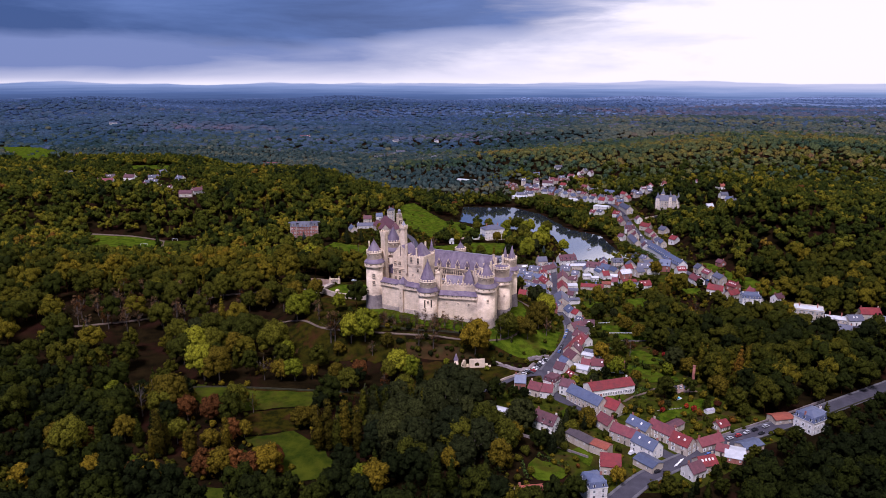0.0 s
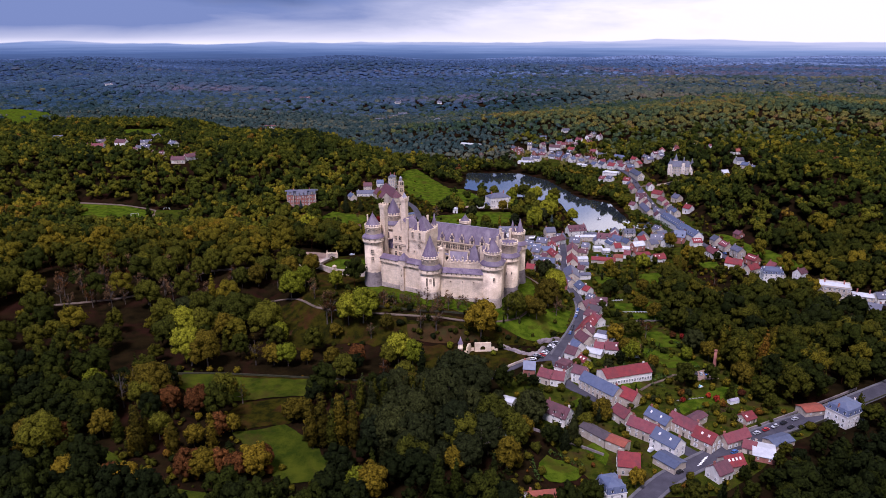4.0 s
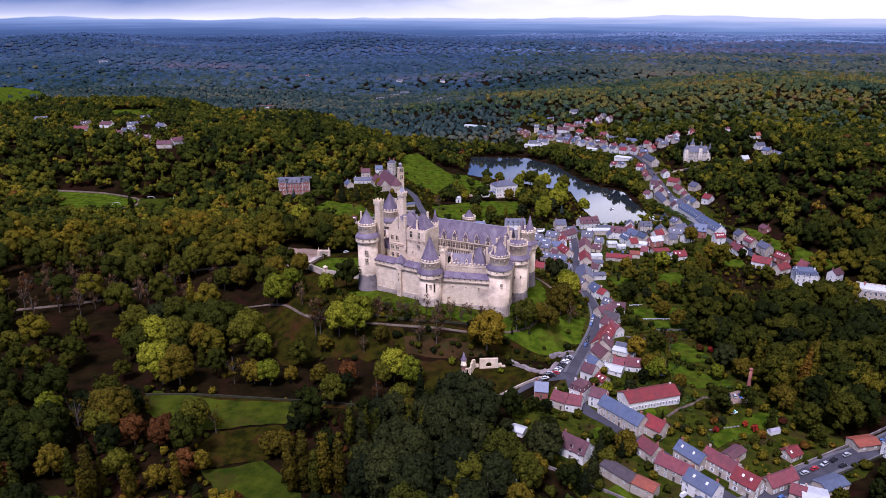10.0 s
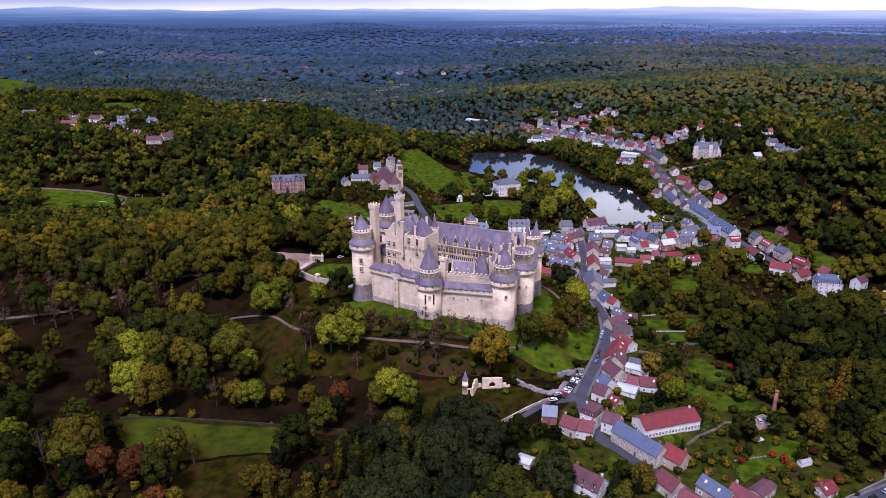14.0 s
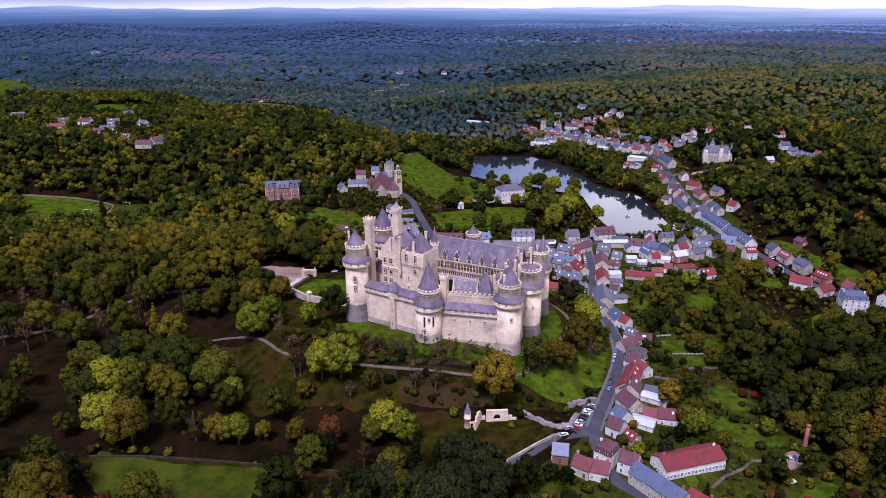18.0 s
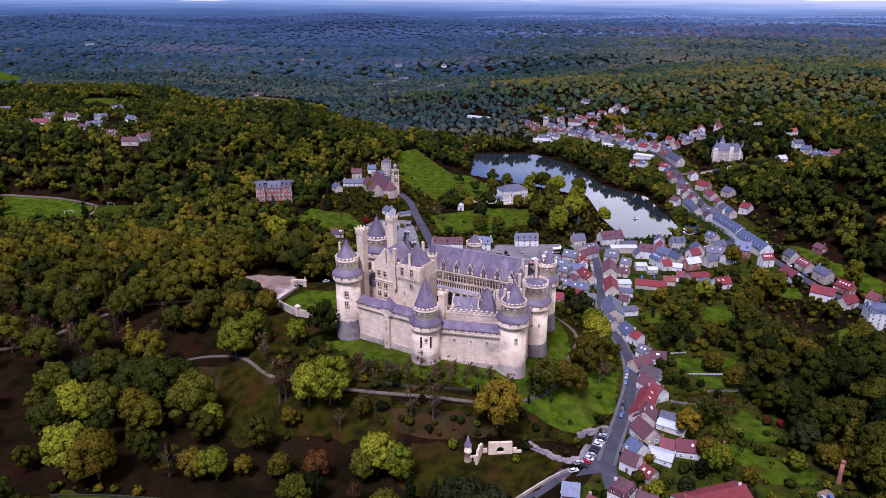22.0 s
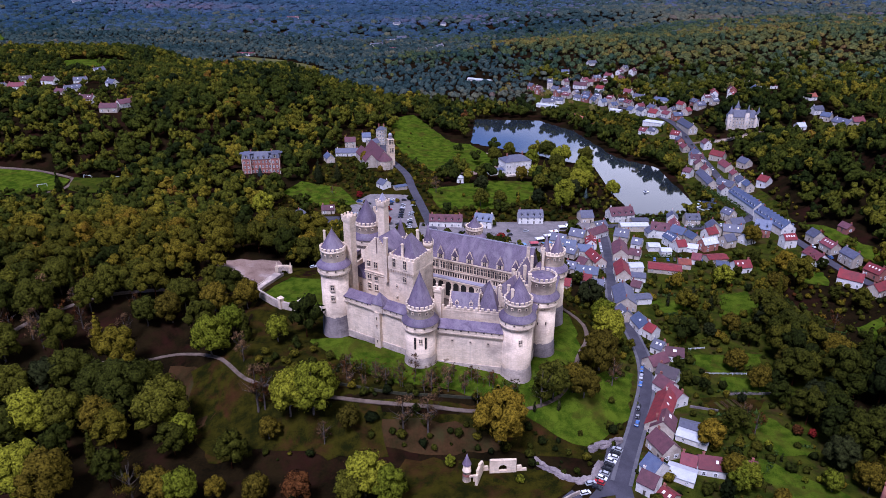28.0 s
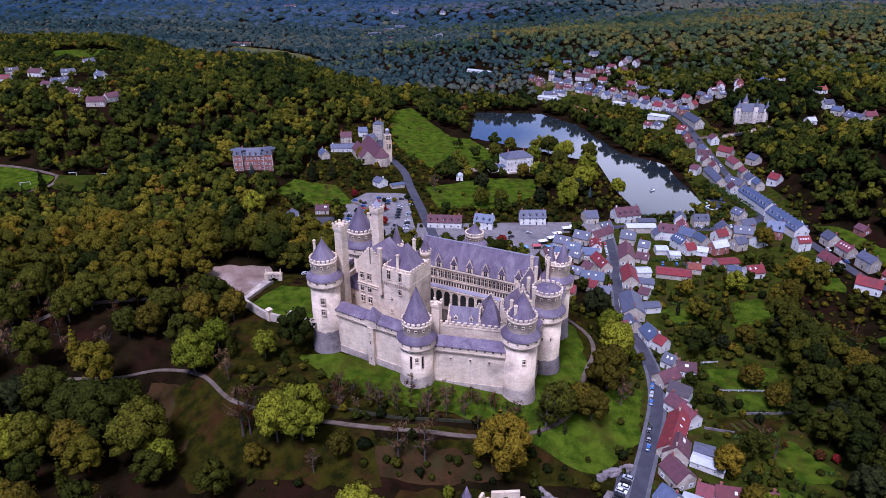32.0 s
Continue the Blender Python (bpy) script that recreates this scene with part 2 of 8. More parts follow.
horizon_leaf_mat = foliage("haze-blue distant leaves", [(0.0, (0.018, 0.040, 0.064)), (0.45, (0.039, 0.064, 0.098)), (0.75, (0.078, 0.071, 0.099)), (1.0, (0.092, 0.064, 0.094))], grain=0.2, gap_range=(0.45, 1.40))
hazy_leaf_mat = foliage("haze-blue plateau leaves", [(0.0, (0.026, 0.048, 0.096)), (0.5, (0.048, 0.080, 0.155)), (1.0, (0.150, 0.205, 0.340))], grain=0.1, gap_range=(0.45, 1.40))
bark_mat = material("bark", (0.040, 0.032, 0.028), (0.120, 0.098, 0.084), 0.8, 0.9, 5.0)
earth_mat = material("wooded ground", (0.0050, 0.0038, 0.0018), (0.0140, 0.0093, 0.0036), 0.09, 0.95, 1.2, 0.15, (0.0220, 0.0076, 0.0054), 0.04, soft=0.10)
# woodland floor coloured blue to stand in for distance haze
haze_earth_mat = material("haze-blue woodland floor", (0.030, 0.048, 0.080), (0.050, 0.070, 0.115), 0.02, 0.95, 0.1)
grass_mat = material("mown grass", (0.020, 0.040, 0.002), (0.066, 0.094, 0.005), 0.16, 0.95, 2.6, 0.2, (0.042, 0.036, 0.006), 0.07, soft=0.09)
meadow_mat = material("meadow grass", (0.0080, 0.0090, 0.0018), (0.0280, 0.0243, 0.0027), 0.18, 0.95, 2.4, 0.2, (0.0380, 0.0153, 0.0063), 0.08, soft=0.08)
pasture_mat = material("pale pasture", (0.0600, 0.0630, 0.0198), (0.1200, 0.1080, 0.0432), 0.02, 0.95, 0.3, 0.0, (0.1000, 0.0765, 0.0450), 0.008, soft=0.1)
# darker copy of the grass, with the shade put into its colour
park_grass_mat = material("park grass darkened for shade", (0.0160, 0.0264, 0.0027), (0.0480, 0.0581, 0.0045), 0.10, 0.95, 2.2, 0.2, (0.0400, 0.0299, 0.0072), 0.05, soft=0.09)
garden_mat = material("rough garden grass", (0.0140, 0.0210, 0.0025), (0.0440, 0.0500, 0.0045), 0.20, 0.95, 2.6, 0.2, (0.0418, 0.0221, 0.0099), 0.09, soft=0.09)
moss_mat = material("mossy wall stone", (0.020, 0.022, 0.012), (0.060, 0.056, 0.036), 0.3, 0.95, 2.0, 0.05)
water_mat = material("lake water", (0.012, 0.016, 0.020), (0.020, 0.026, 0.030), 0.02, 0.06, 0.3)
water_mat.node_tree.nodes["Principled BSDF"].inputs["Specular IOR Level"].default_value = 0.8
asphalt_mat = material("asphalt", (0.036, 0.034, 0.045), (0.072, 0.067, 0.084), 0.15, 0.85, 3.0, 0.0, (0.040, 0.040, 0.050), 0.08)
gravel_mat = material("gravel", (0.085, 0.062, 0.048), (0.165, 0.125, 0.098), 0.2, 0.95, 2.5, 0.0, (0.045, 0.034, 0.024), 0.1)
dirt_mat = material("bare dirt", (0.15, 0.098, 0.075), (0.30, 0.21, 0.17), 0.12, 0.95, 1.5, 0.05, (0.36, 0.29, 0.26), 0.06)
stone_mat = weathered("pale limestone", (0.53, 0.405, 0.285), (0.78, 0.63, 0.475), (0.31, 0.24, 0.19))
dark_stone_mat = weathered("stained and shade-dark grey stone", (0.13, 0.105, 0.11), (0.30, 0.25, 0.24), (0.075, 0.062, 0.070))
smudged_mat = weathered("smudged limestone", (0.31, 0.25, 0.205), (0.60, 0.49, 0.40), (0.16, 0.13, 0.13))
slate_mat = material("violet grey slate", (0.066, 0.045, 0.074), (0.160, 0.118, 0.165), 0.30, 0.6, 2.4, 0.03, (0.22, 0.18, 0.21), 0.16, 0.0, 0.3, (1, 1, 0.3))
lead_mat = material("pale lead", (0.22, 0.20, 0.25), (0.36, 0.34, 0.40), 0.6, 0.5, 3.0)
glass_mat = material("dark window glass", (0.010, 0.011, 0.014), (0.025, 0.026, 0.03), 1.0, 0.3, 6.0)
glass_mat.node_tree.nodes["Principled BSDF"].inputs["Specular IOR Level"].default_value = 0.25
# near-black colour stands in for the shade inside arches and loopholes
hole_mat = material("shade-painted opening", (0.012, 0.010, 0.010), (0.03, 0.026, 0.024), 1.0, 0.9, 6.0)


# ---- mesh building ----
class Build:
    """Collects vertices and faces, then becomes one mesh."""

    def __init__(self):
        self.v, self.f, self.m = [], [], []

    def add(self, verts, faces, slot=0):
        n = len(self.v)
        self.v += [tuple(p) for p in verts]
        self.f += [tuple(n + i for i in f) for f in faces]
        self.m += [slot] * len(faces)
        return self

    def box(self, x, y, z, sx, sy, sz, turn=0.0, slot=0, taper=1.0):
        """A box that stands on z, centred on x, y."""
        c, s = math.cos(radians(turn)), math.sin(radians(turn))
        out = []
        for k, zz in ((1.0, z), (taper, z + sz)):
            for a, b in ((-1, -1), (1, -1), (1, 1), (-1, 1)):
                px, py = a * sx / 2 * k, b * sy / 2 * k
                out.append((x + c * px - s * py, y + s * px + c * py, zz))
        return self.add(out, [(0, 3, 2, 1), (4, 5, 6, 7), (0, 1, 5, 4), (1, 2, 6, 5), (2, 3, 7, 6), (3, 0, 4, 7)], slot)

    def rings(self, x, y, profile, n=32, slot=0, cap=True, base=False, a0=0.0, a1=360.0):
        """A turned body: profile rows of radius and height, from bottom to top."""
        full = a1 - a0 >= 360
        count = n if full else n + 1
        verts, faces = [], []
        for r, z in profile:
            for i in range(count):
                a = radians(a0 + (a1 - a0) * i / n)
                verts.append((x + r * math.cos(a), y + r * math.sin(a), z))
        for k in range(len(profile) - 1):
            for i in range(n):
                j = (i + 1) % count
                faces.append((k * count + i, k * count + j, (k + 1) * count + j, (k + 1) * count + i))
        if cap:
            faces.append(tuple((len(profile) - 1) * count + i for i in range(count)))
        if base:
            faces.append(tuple(reversed(range(count))))
        return self.add(verts, faces, slot)

    def prism(self, outline, z0, z1, slot=0):
        """An upright block over an outline that runs anticlockwise."""
        n = len(outline)
        verts = [(x, y, z0) for x, y in outline] + [(x, y, z1) for x, y in outline]
        faces = [(i, (i + 1) % n, n + (i + 1) % n, n + i) for i in range(n)] + [tuple(range(n, 2 * n)), tuple(reversed(range(n)))]
        return self.add(verts, faces, slot)

    def roof(self, x, y, z, sx, sy, h, turn=0.0, hip=0.0, slot=0, over=0.3, thick=0.25):
        """A pitched roof with its ridge along its own x; hip: how far the ridge's ends stand in."""
        c, s = math.cos(radians(turn)), math.sin(radians(turn))
        a, b = sx / 2 + over, sy / 2 + over
        pts = [(-a, -b, 0), (a, -b, 0), (a, b, 0), (-a, b, 0), (-a + hip, 0, h), (a - hip, 0, h)]
        pts += [(px, py, pz - thick) for px, py, pz in pts[:4]]
        out = [(x + c * px - s * py, y + s * px + c * py, z + pz) for px, py, pz in pts]
        faces = [(0, 1, 5, 4), (2, 3, 4, 5), (1, 2, 5), (3, 0, 4), (0, 6, 7, 1), (1, 7, 8, 2), (2, 8, 9, 3), (3, 9, 6, 0), (9, 8, 7, 6)]
        return self.add(out, faces, slot)

    def wall(self, p, q, z0, z1, thick, slot=0, out=0.0):
        """A straight wall from p to q of that thickness, moved outwards (to its right) by out."""
        dx, dy = q[0] - p[0], q[1] - p[1]
        length = math.hypot(dx, dy)
        nx, ny = dy / length, -dx / length
        mx, my = (p[0] + q[0]) / 2 + nx * (out - thick / 2), (p[1] + q[1]) / 2 + ny * (out - thick / 2)
        return self.box(mx, my, z0, length, thick, z1 - z0, math.degrees(math.atan2(dy, dx)), slot)

    def plate(self, xs, zs, depth, slots, back=0.12):
        """One joined sheet of cells in the x-z plane that faces -y: each cell has its own depth and material."""
        seen = {}

        def at(i, k, d):
            if (i, k, d) not in seen:
                seen[i, k, d] = len(self.v)
                self.v.append((xs[i], d, zs[k]))
            return seen[i, k, d]

        nx, nz = len(xs) - 1, len(zs) - 1

        def cell(i, k):
            return depth[k][i] if 0 <= i < nx and 0 <= k < nz else back

        for k in range(nz):
            for i in range(nx):
                d = cell(i, k)
                self.f.append((at(i, k, d), at(i + 1, k, d), at(i + 1, k + 1, d), at(i, k + 1, d)))
                self.m.append(slots[k][i])
                for di, dk, a, b in ((1, 0, (i + 1, k), (i + 1, k + 1)), (0, 1, (i + 1, k + 1), (i, k + 1)), (-1, 0, (i, k + 1), (i, k)), (0, -1, (i, k), (i + 1, k))):
                    e = cell(i + di, k + dk)
                    if e > d:
                        self.f.append((at(*a, d), at(*a, e), at(*b, e), at(*b, d)))
                        self.m.append(slots[k][i])
        return self

    def mesh(self, name, mats):
        me = bpy.data.meshes.new(name)
        me.from_pydata(self.v, [], self.f)
        for m in mats:
            me.materials.append(m)
        if len(mats) > 1:
            me.polygons.foreach_set("material_index", self.m)
        me.update()
        return me


def part(name, build, mats, parent=None, label="", smooth=False):
    """Links a build, or a mesh made before, as one mesh object, under a thing or a part if one is given."""
    mats = mats if isinstance(mats, (list, tuple)) else [mats]
    ob = new(name, build.mesh(name, mats) if isinstance(build, Build) else build)
    if parent is not None:
        ob.parent = parent
    if label:
        ob["label"] = label
    if smooth:
        ob.data.shade_smooth()
    return ob


def thing(name, label, category, group="", at=None):
    ob = new(name)
    ob.empty_display_size = 0.5
    if at is not None:
        ob.matrix_basis = at
    return tagged(ob, label, category, group)


def inside(xs, ys, poly):
    """Which of the points lie in a polygon."""
    hit = np.zeros(np.shape(xs), bool)
    for (x0, y0), (x1, y1) in zip(poly, poly[1:] + poly[:1]):
        cross = ((y0 > ys) != (y1 > ys)) & (xs < (x1 - x0) * (ys - y0) / ((y1 - y0) or 1e-9) + x0)
        hit ^= cross
    return hit


def off_line(xs, ys, line):
    """How far the points lie from a line of straight pieces."""
    best = np.full(np.shape(xs), 1e9)
    for (x0, y0), (x1, y1) in zip(line, line[1:]):
        dx, dy = x1 - x0, y1 - y0
        k = np.clip(((xs - x0) * dx + (ys - y0) * dy) / (dx * dx + dy * dy), 0, 1)
        best = np.minimum(best, np.hypot(xs - x0 - k * dx, ys - y0 - k * dy))
    return best


# ---- the lie of the land ----
LAKE_LEVEL = 8.0
LAKE = [(22, 957), (30, 1075), (110, 1072), (148, 1015), (172, 905), (206, 866), (209, 741), (150, 733), (142, 790), (142, 870), (78, 918), (50, 940)]
HILLS = [(-150, 600, 90, 70, 19), (-420, 620, 200, 170, 16), (-330, 1050, 240, 190, 22), (-850, 1400, 330, 210, 40), (-170, 800, 60, 60, 7),
         (360, 730, 70, 90, 50), (600, 900, 170, 160, 30), (390, 1020, 130, 125, 17), (750, 1500, 480, 330, 62), (330, 230, 130, 70, 14), (150, 1500, 220, 170, 20),
         (-60, 800, 45, 60, 6), (-1900, 3300, 900, 500, 60), (-420, 3450, 420, 260, 40), (-200, 1950, 380, 330, -11), (480, 760, 110, 130, 40), (45, 428, 55, 40, 5), (400, 1040, 110, 90, 13),
         (900, 1900, 420, 160, 34), (1500, 2700, 900, 260, 40), (300, 2300, 500, 180, 22), (-900, 2700, 700, 220, 26), (-300, 3300, 600, 200, 24), (700, 3500, 800, 220, 30), (-1900, 4300, 1100, 260, 34), (-600, 4900, 500, 200, 20), (1500, 4800, 700, 200, 16)]


def rise(u, a, b):
    k = np.clip((u - a) / (b - a), 0, 1)
    return k * k * (3 - 2 * k)


def off_shelf(x, y):
    """How far out a place lies from the middle of the wooded shelf: one at its brink."""
    deep = np.where(y > 1140, 270 * (1 - 0.65 * rise(x, -540, -330)), 270)
    return (np.abs((x + 600) / 420) ** 4 + np.abs((y - 1140) / deep) ** 4) ** 0.25


def ground(x, y):
    """The height of the land."""
    x, y = np.asarray(x, float), np.asarray(y, float)
    z = 11.0 + 5 * rise(-x, -60, 60) * rise(-y, -520, -330)
    for cx, cy, sx, sy, h in HILLS:
        z = z + h * np.exp(-((x - cx) / sx) ** 2 - ((y - cy) / sy) ** 2)
    # the castle's hill: a flat top that falls away to the street and the valley
    d = np.hypot((x + 20) / 88, (y - 525) / 72)
    top = 33.0 - 0.11 * np.maximum(x + 5, 0)
    z = z + (top - z) * (1 - rise(d, 0.9, 1.45))
    # the wooded shelf with the hamlet, steep towards the valley beyond it
    z = z + (57.0 - 11 * rise(y, 1020, 1210) - z) * (1 - rise(off_shelf(x, y), 0.90, 1.28))
    z = z + 46 * rise(y, 1700, 4300) + 12 * rise(y, 3600, 4900) + 7 * (np.sin(x / 310 + y / 460) + np.sin(x / 170 - y / 230 + 1.7) * 0.7) * rise(y, 1300, 2300)
    shore = off_line(x, y, LAKE + LAKE[:1])
    wet = inside(x, y, LAKE)
    flat = rise(np.where(wet, 0, shore), 4, 90)
    z = np.where(wet, LAKE_LEVEL - 2.0 * rise(shore, 0, 8) + 0.2, (LAKE_LEVEL + 0.7) * (1 - flat) + z * flat)
    return z


def lines(stops):
    """Grid lines: rows of (end, step) from the first value on."""
    out = [stops[0]]
    for end, step in stops[1:]:
        n = max(1, round((end - out[-1]) / step))
        out += list(np.linspace(out[-1], end, n + 1)[1:])
    return np.array(out)


GX = lines([-6000, (-2500, 250), (-900, 80), (-330, 20), (-130, 8), (160, 5), (380, 8), (700, 20), (2500, 80), (6000, 250)])
GY = lines([-1200, (100, 130), (240, 20), (560, 5), (760, 8), (1120, 12), (1700, 30), (3000, 70), (5200, 110)])
GZ = ground(*np.meshgrid(GX, GY))


def land(x, y):
    """The height of the ground's own mesh."""
    x, y = np.asarray(x, float), np.asarray(y, float)
    i = np.clip(np.searchsorted(GX, x) - 1, 0, len(GX) - 2)
    j = np.clip(np.searchsorted(GY, y) - 1, 0, len(GY) - 2)
    u, v = (x - GX[i]) / (GX[i + 1] - GX[i]), (y - GY[j]) / (GY[j + 1] - GY[j])
    return (GZ[j, i] * (1 - u) + GZ[j, i + 1] * u) * (1 - v) + (GZ[j + 1, i] * (1 - u) + GZ[j + 1, i + 1] * u) * v


def raw_mesh(name, verts, faces, mats, tint=None, puff=None):
    """A mesh straight from arrays; every face has the same number of corners."""
    me = bpy.data.meshes.new(name)
    verts, faces = np.asarray(verts, np.float32), np.asarray(faces, np.int32)
    n, k = faces.shape
    me.vertices.add(len(verts))
    me.vertices.foreach_set("co", verts.ravel())
    me.loops.add(n * k)
    me.loops.foreach_set("vertex_index", faces.ravel())
    me.polygons.add(n)
    me.polygons.foreach_set("loop_start", np.arange(0, n * k, k, dtype=np.int32))
    for m in mats:
        me.materials.append(m)
    if tint is not None:
        me.attributes.new("tint", "FLOAT", "POINT").data.foreach_set("value", np.asarray(tint, np.float32))
    if puff is not None:
        me.attributes.new("puff", "FLOAT_VECTOR", "POINT").data.foreach_set("vector", np.asarray(puff, np.float32).ravel())
    me.update(calc_edges=True)
    return me


def make_ground():
    xs, ys = np.meshgrid(GX, GY)
    idx = np.arange(xs.size).reshape(xs.shape)
    faces = np.stack([idx[:-1, :-1], idx[:-1, 1:], idx[1:, 1:], idx[1:, :-1]], -1).reshape(-1, 4)
    me = raw_mesh("ground", np.stack([xs, ys, GZ], -1).reshape(-1, 3), faces, [earth_mat, haze_earth_mat])
    # ground beyond this line takes the colour with haze in it
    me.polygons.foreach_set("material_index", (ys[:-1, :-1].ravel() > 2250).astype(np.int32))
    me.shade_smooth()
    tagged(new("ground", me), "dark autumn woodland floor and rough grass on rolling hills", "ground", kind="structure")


make_ground()
water = Build()
water.add([(x, y, LAKE_LEVEL) for x, y in LAKE[::-1]], [tuple(range(len(LAKE)))])
tagged(part("water", water, water_mat), "still dark lake that mirrors the pale sky and trees", "lake", kind="structure")

# ---- the castle ----
castle = thing("castle", "pale limestone castle with round towers and violet slate roofs", "castle")


def small_window(w=0.9, h=1.5, mullion=True):
    """A dark opening in a stone surround with a cross of stone; it faces -y and stands on z = 0."""
    f, c = -0.26, -0.05
    xs = [-w / 2 - 0.18, -w / 2, -0.07, 0.07, w / 2, w / 2 + 0.18]
    zs = [-0.25, 0, h * 0.6, h * 0.6 + 0.14, h, h + 0.25]
    bar = -0.16 if mullion else c
    depth = [[-0.36] * 5, [f, c, bar, c, f], [f, bar, bar, bar, f], [f, c, bar, c, f], [f] * 5]
    slots = [[0] * 5] + [[0] + [1 if d == c else 0 for d in row[1:4]] + [0] for row in depth[1:4]] + [[0] * 5]
    return Build().plate(xs, zs, depth, slots).mesh("window", [stone_mat, glass_mat])


def slot_mesh(w, h):
    f, c = -0.2, -0.05
    depth = [[f] * 3, [f, c, f], [f] * 3]
    return Build().plate([-w / 2 - 0.2, -w / 2, w / 2, w / 2 + 0.2], [-0.1, 0, h, h + 0.2], depth, [[0] * 3, [0, 1, 0], [0] * 3]).mesh("loophole", [stone_mat, hole_mat])


WINDOW, WIDE_WINDOW, TALL_WINDOW = small_window(0.9, 1.5), small_window(1.5, 2.3), small_window(1.5, 3.8)
LOOPHOLE, LONG_SLOT, SQUARE_HOLE = slot_mesh(0.45, 1.6), slot_mesh(0.9, 6.0), slot_mesh(0.75, 0.8)
def merlon_mesh():
    """A crenel block with a weathered, pointed cap."""
    v = []
    for sx, sy, z in ((0.62, 0.28, 0), (0.62, 0.28, 1.1), (0.72, 0.38, 1.15), (0.72, 0.38, 1.25), (0.05, 0.03, 1.6)):
        v += [(-sx, -sy, z), (sx, -sy, z), (sx, sy, z), (-sx, sy, z)]
    f = [(4 * k + i, 4 * k + (i + 1) % 4, 4 * k + 4 + (i + 1) % 4, 4 * k + 4 + i) for k in range(4) for i in range(4)] + [(16, 17, 18, 19), (3, 2, 1, 0)]
    return Build().add(v, f).mesh("merlon", [stone_mat])


MERLON = merlon_mesh()


def put(name, me, parent, x, y, z, turn=0.0, scale=1.0):
    ob = part(name, me, None, parent)
    ob.matrix_basis = pose(x, y, z, 0, 0, turn) @ Matrix.Scale(scale, 4)
    return ob


def round_merlons(parent, x, y, r, z, n, a0=0.0, a1=360.0, scale=1.0):
    for i in range(n):
        a = a0 + (a1 - a0) * i / n
        put("merlon", MERLON, parent, x + r * math.cos(radians(a)), y + r * math.sin(radians(a)), z, a + 90, scale)


def wall_merlons(parent, p, q, z, gap=2.3):
    length = math.hypot(q[0] - p[0], q[1] - p[1])
    n = max(2, round(length / gap))
    turn = math.degrees(math.atan2(q[1] - p[1], q[0] - p[0]))
    for i in range(n):
        k = (i + 0.5) / n
        put("merlon", MERLON, parent, p[0] + (q[0] - p[0]) * k, p[1] + (q[1] - p[1]) * k, z, turn)


def corbel_ring(x, y, r, z, n):
    """Machicolation: a ring of stepped corbels under a projecting course."""
    b = Build()
    for i in range(n):
        a = 360 * i / n
        for k, (dr, h) in enumerate(((0.25, 0.5), (0.55, 0.5), (0.85, 0.5))):
            b.box(x + (r + dr / 2) * math.cos(radians(a)), y + (r + dr / 2) * math.sin(radians(a)), z + 0.5 * k, dr + 0.3, 0.55, h, a)
    b.rings(x, y, [(r + 0.2, z + 1.5), (r + 1.15, z + 1.5), (r + 1.15, z + 1.85)], 40, cap=True)
    return b


def on_round(name, me, parent, x, y, r, z, angles, scale=1.0):
    for a in angles:
        put(name, me, parent, x + r * math.cos(radians(a)), y + r * math.sin(radians(a)), z, a + 90, scale)


def tower(x, y, r, z0, corbel, drum_top, tip, label, skirt=True, dark=8.0, cone=True, foot=None):
    """A round tower: battered foot, shaft, corbelled gallery with its skirt roof, upper drum and cone."""
    shaft = part("tower", Build().rings(x, y, [(r, z0 + dark - 2), (r * 0.985, corbel + 1)], 48), stone_mat, castle, label, True)
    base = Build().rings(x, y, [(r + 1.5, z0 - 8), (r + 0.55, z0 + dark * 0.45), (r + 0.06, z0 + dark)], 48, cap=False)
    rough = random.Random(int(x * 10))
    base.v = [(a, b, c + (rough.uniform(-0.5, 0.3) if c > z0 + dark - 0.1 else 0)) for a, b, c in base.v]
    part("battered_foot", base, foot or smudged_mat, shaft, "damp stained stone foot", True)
    part("machicolation", corbel_ring(x, y, r, corbel - 0.4, 44), stone_mat, shaft)
    g = corbel + 1.4
    part("gallery", Build().rings(x, y, [(r + 1.0, g), (r + 1.0, g + 2.6), (r + 0.55, g + 2.6)], 48, cap=True), stone_mat, shaft, "", True)
    on_round("loophole", SQUARE_HOLE, shaft, x, y, r + 1.0, g + 1.2, [15 + 30 * i for i in range(12)])
    d = r - 0.9
    if skirt:
        part("skirt_roof", Build().rings(x, y, [(r + 1.45, g + 2.5), (r + 1.45, g + 2.75), (r + 0.2, g + 4.0), (d - 0.05, g + 5.4)], 48, cap=False), slate_mat, shaft, "violet slate skirt roof", True)
    part("drum", Build().rings(x, y, [(d, g + 2), (d, drum_top - 1.0), (d + 0.35, drum_top - 0.8), (d + 0.35, drum_top), (d - 0.3, drum_top)], 48), stone_mat, shaft, "", True)
    on_round("loophole", SQUARE_HOLE, shaft, x, y, d, drum_top - 2.6, [30 * i for i in range(12)])
    round_merlons(shaft, x, y, d + 0.05, drum_top - 0.05, 18)
    if cone:
        c = d - 0.3
        part("cone_roof", Build().rings(x, y, [(c + 0.25, drum_top - 0.2), (c, drum_top + 0.3), (c * 0.62, drum_top + (tip - drum_top) * 0.40), (0.14, tip - 0.6), (0.06, tip + 0.5)], 40), slate_mat, shaft, "violet slate cone roof with a finial", True)
    return shaft


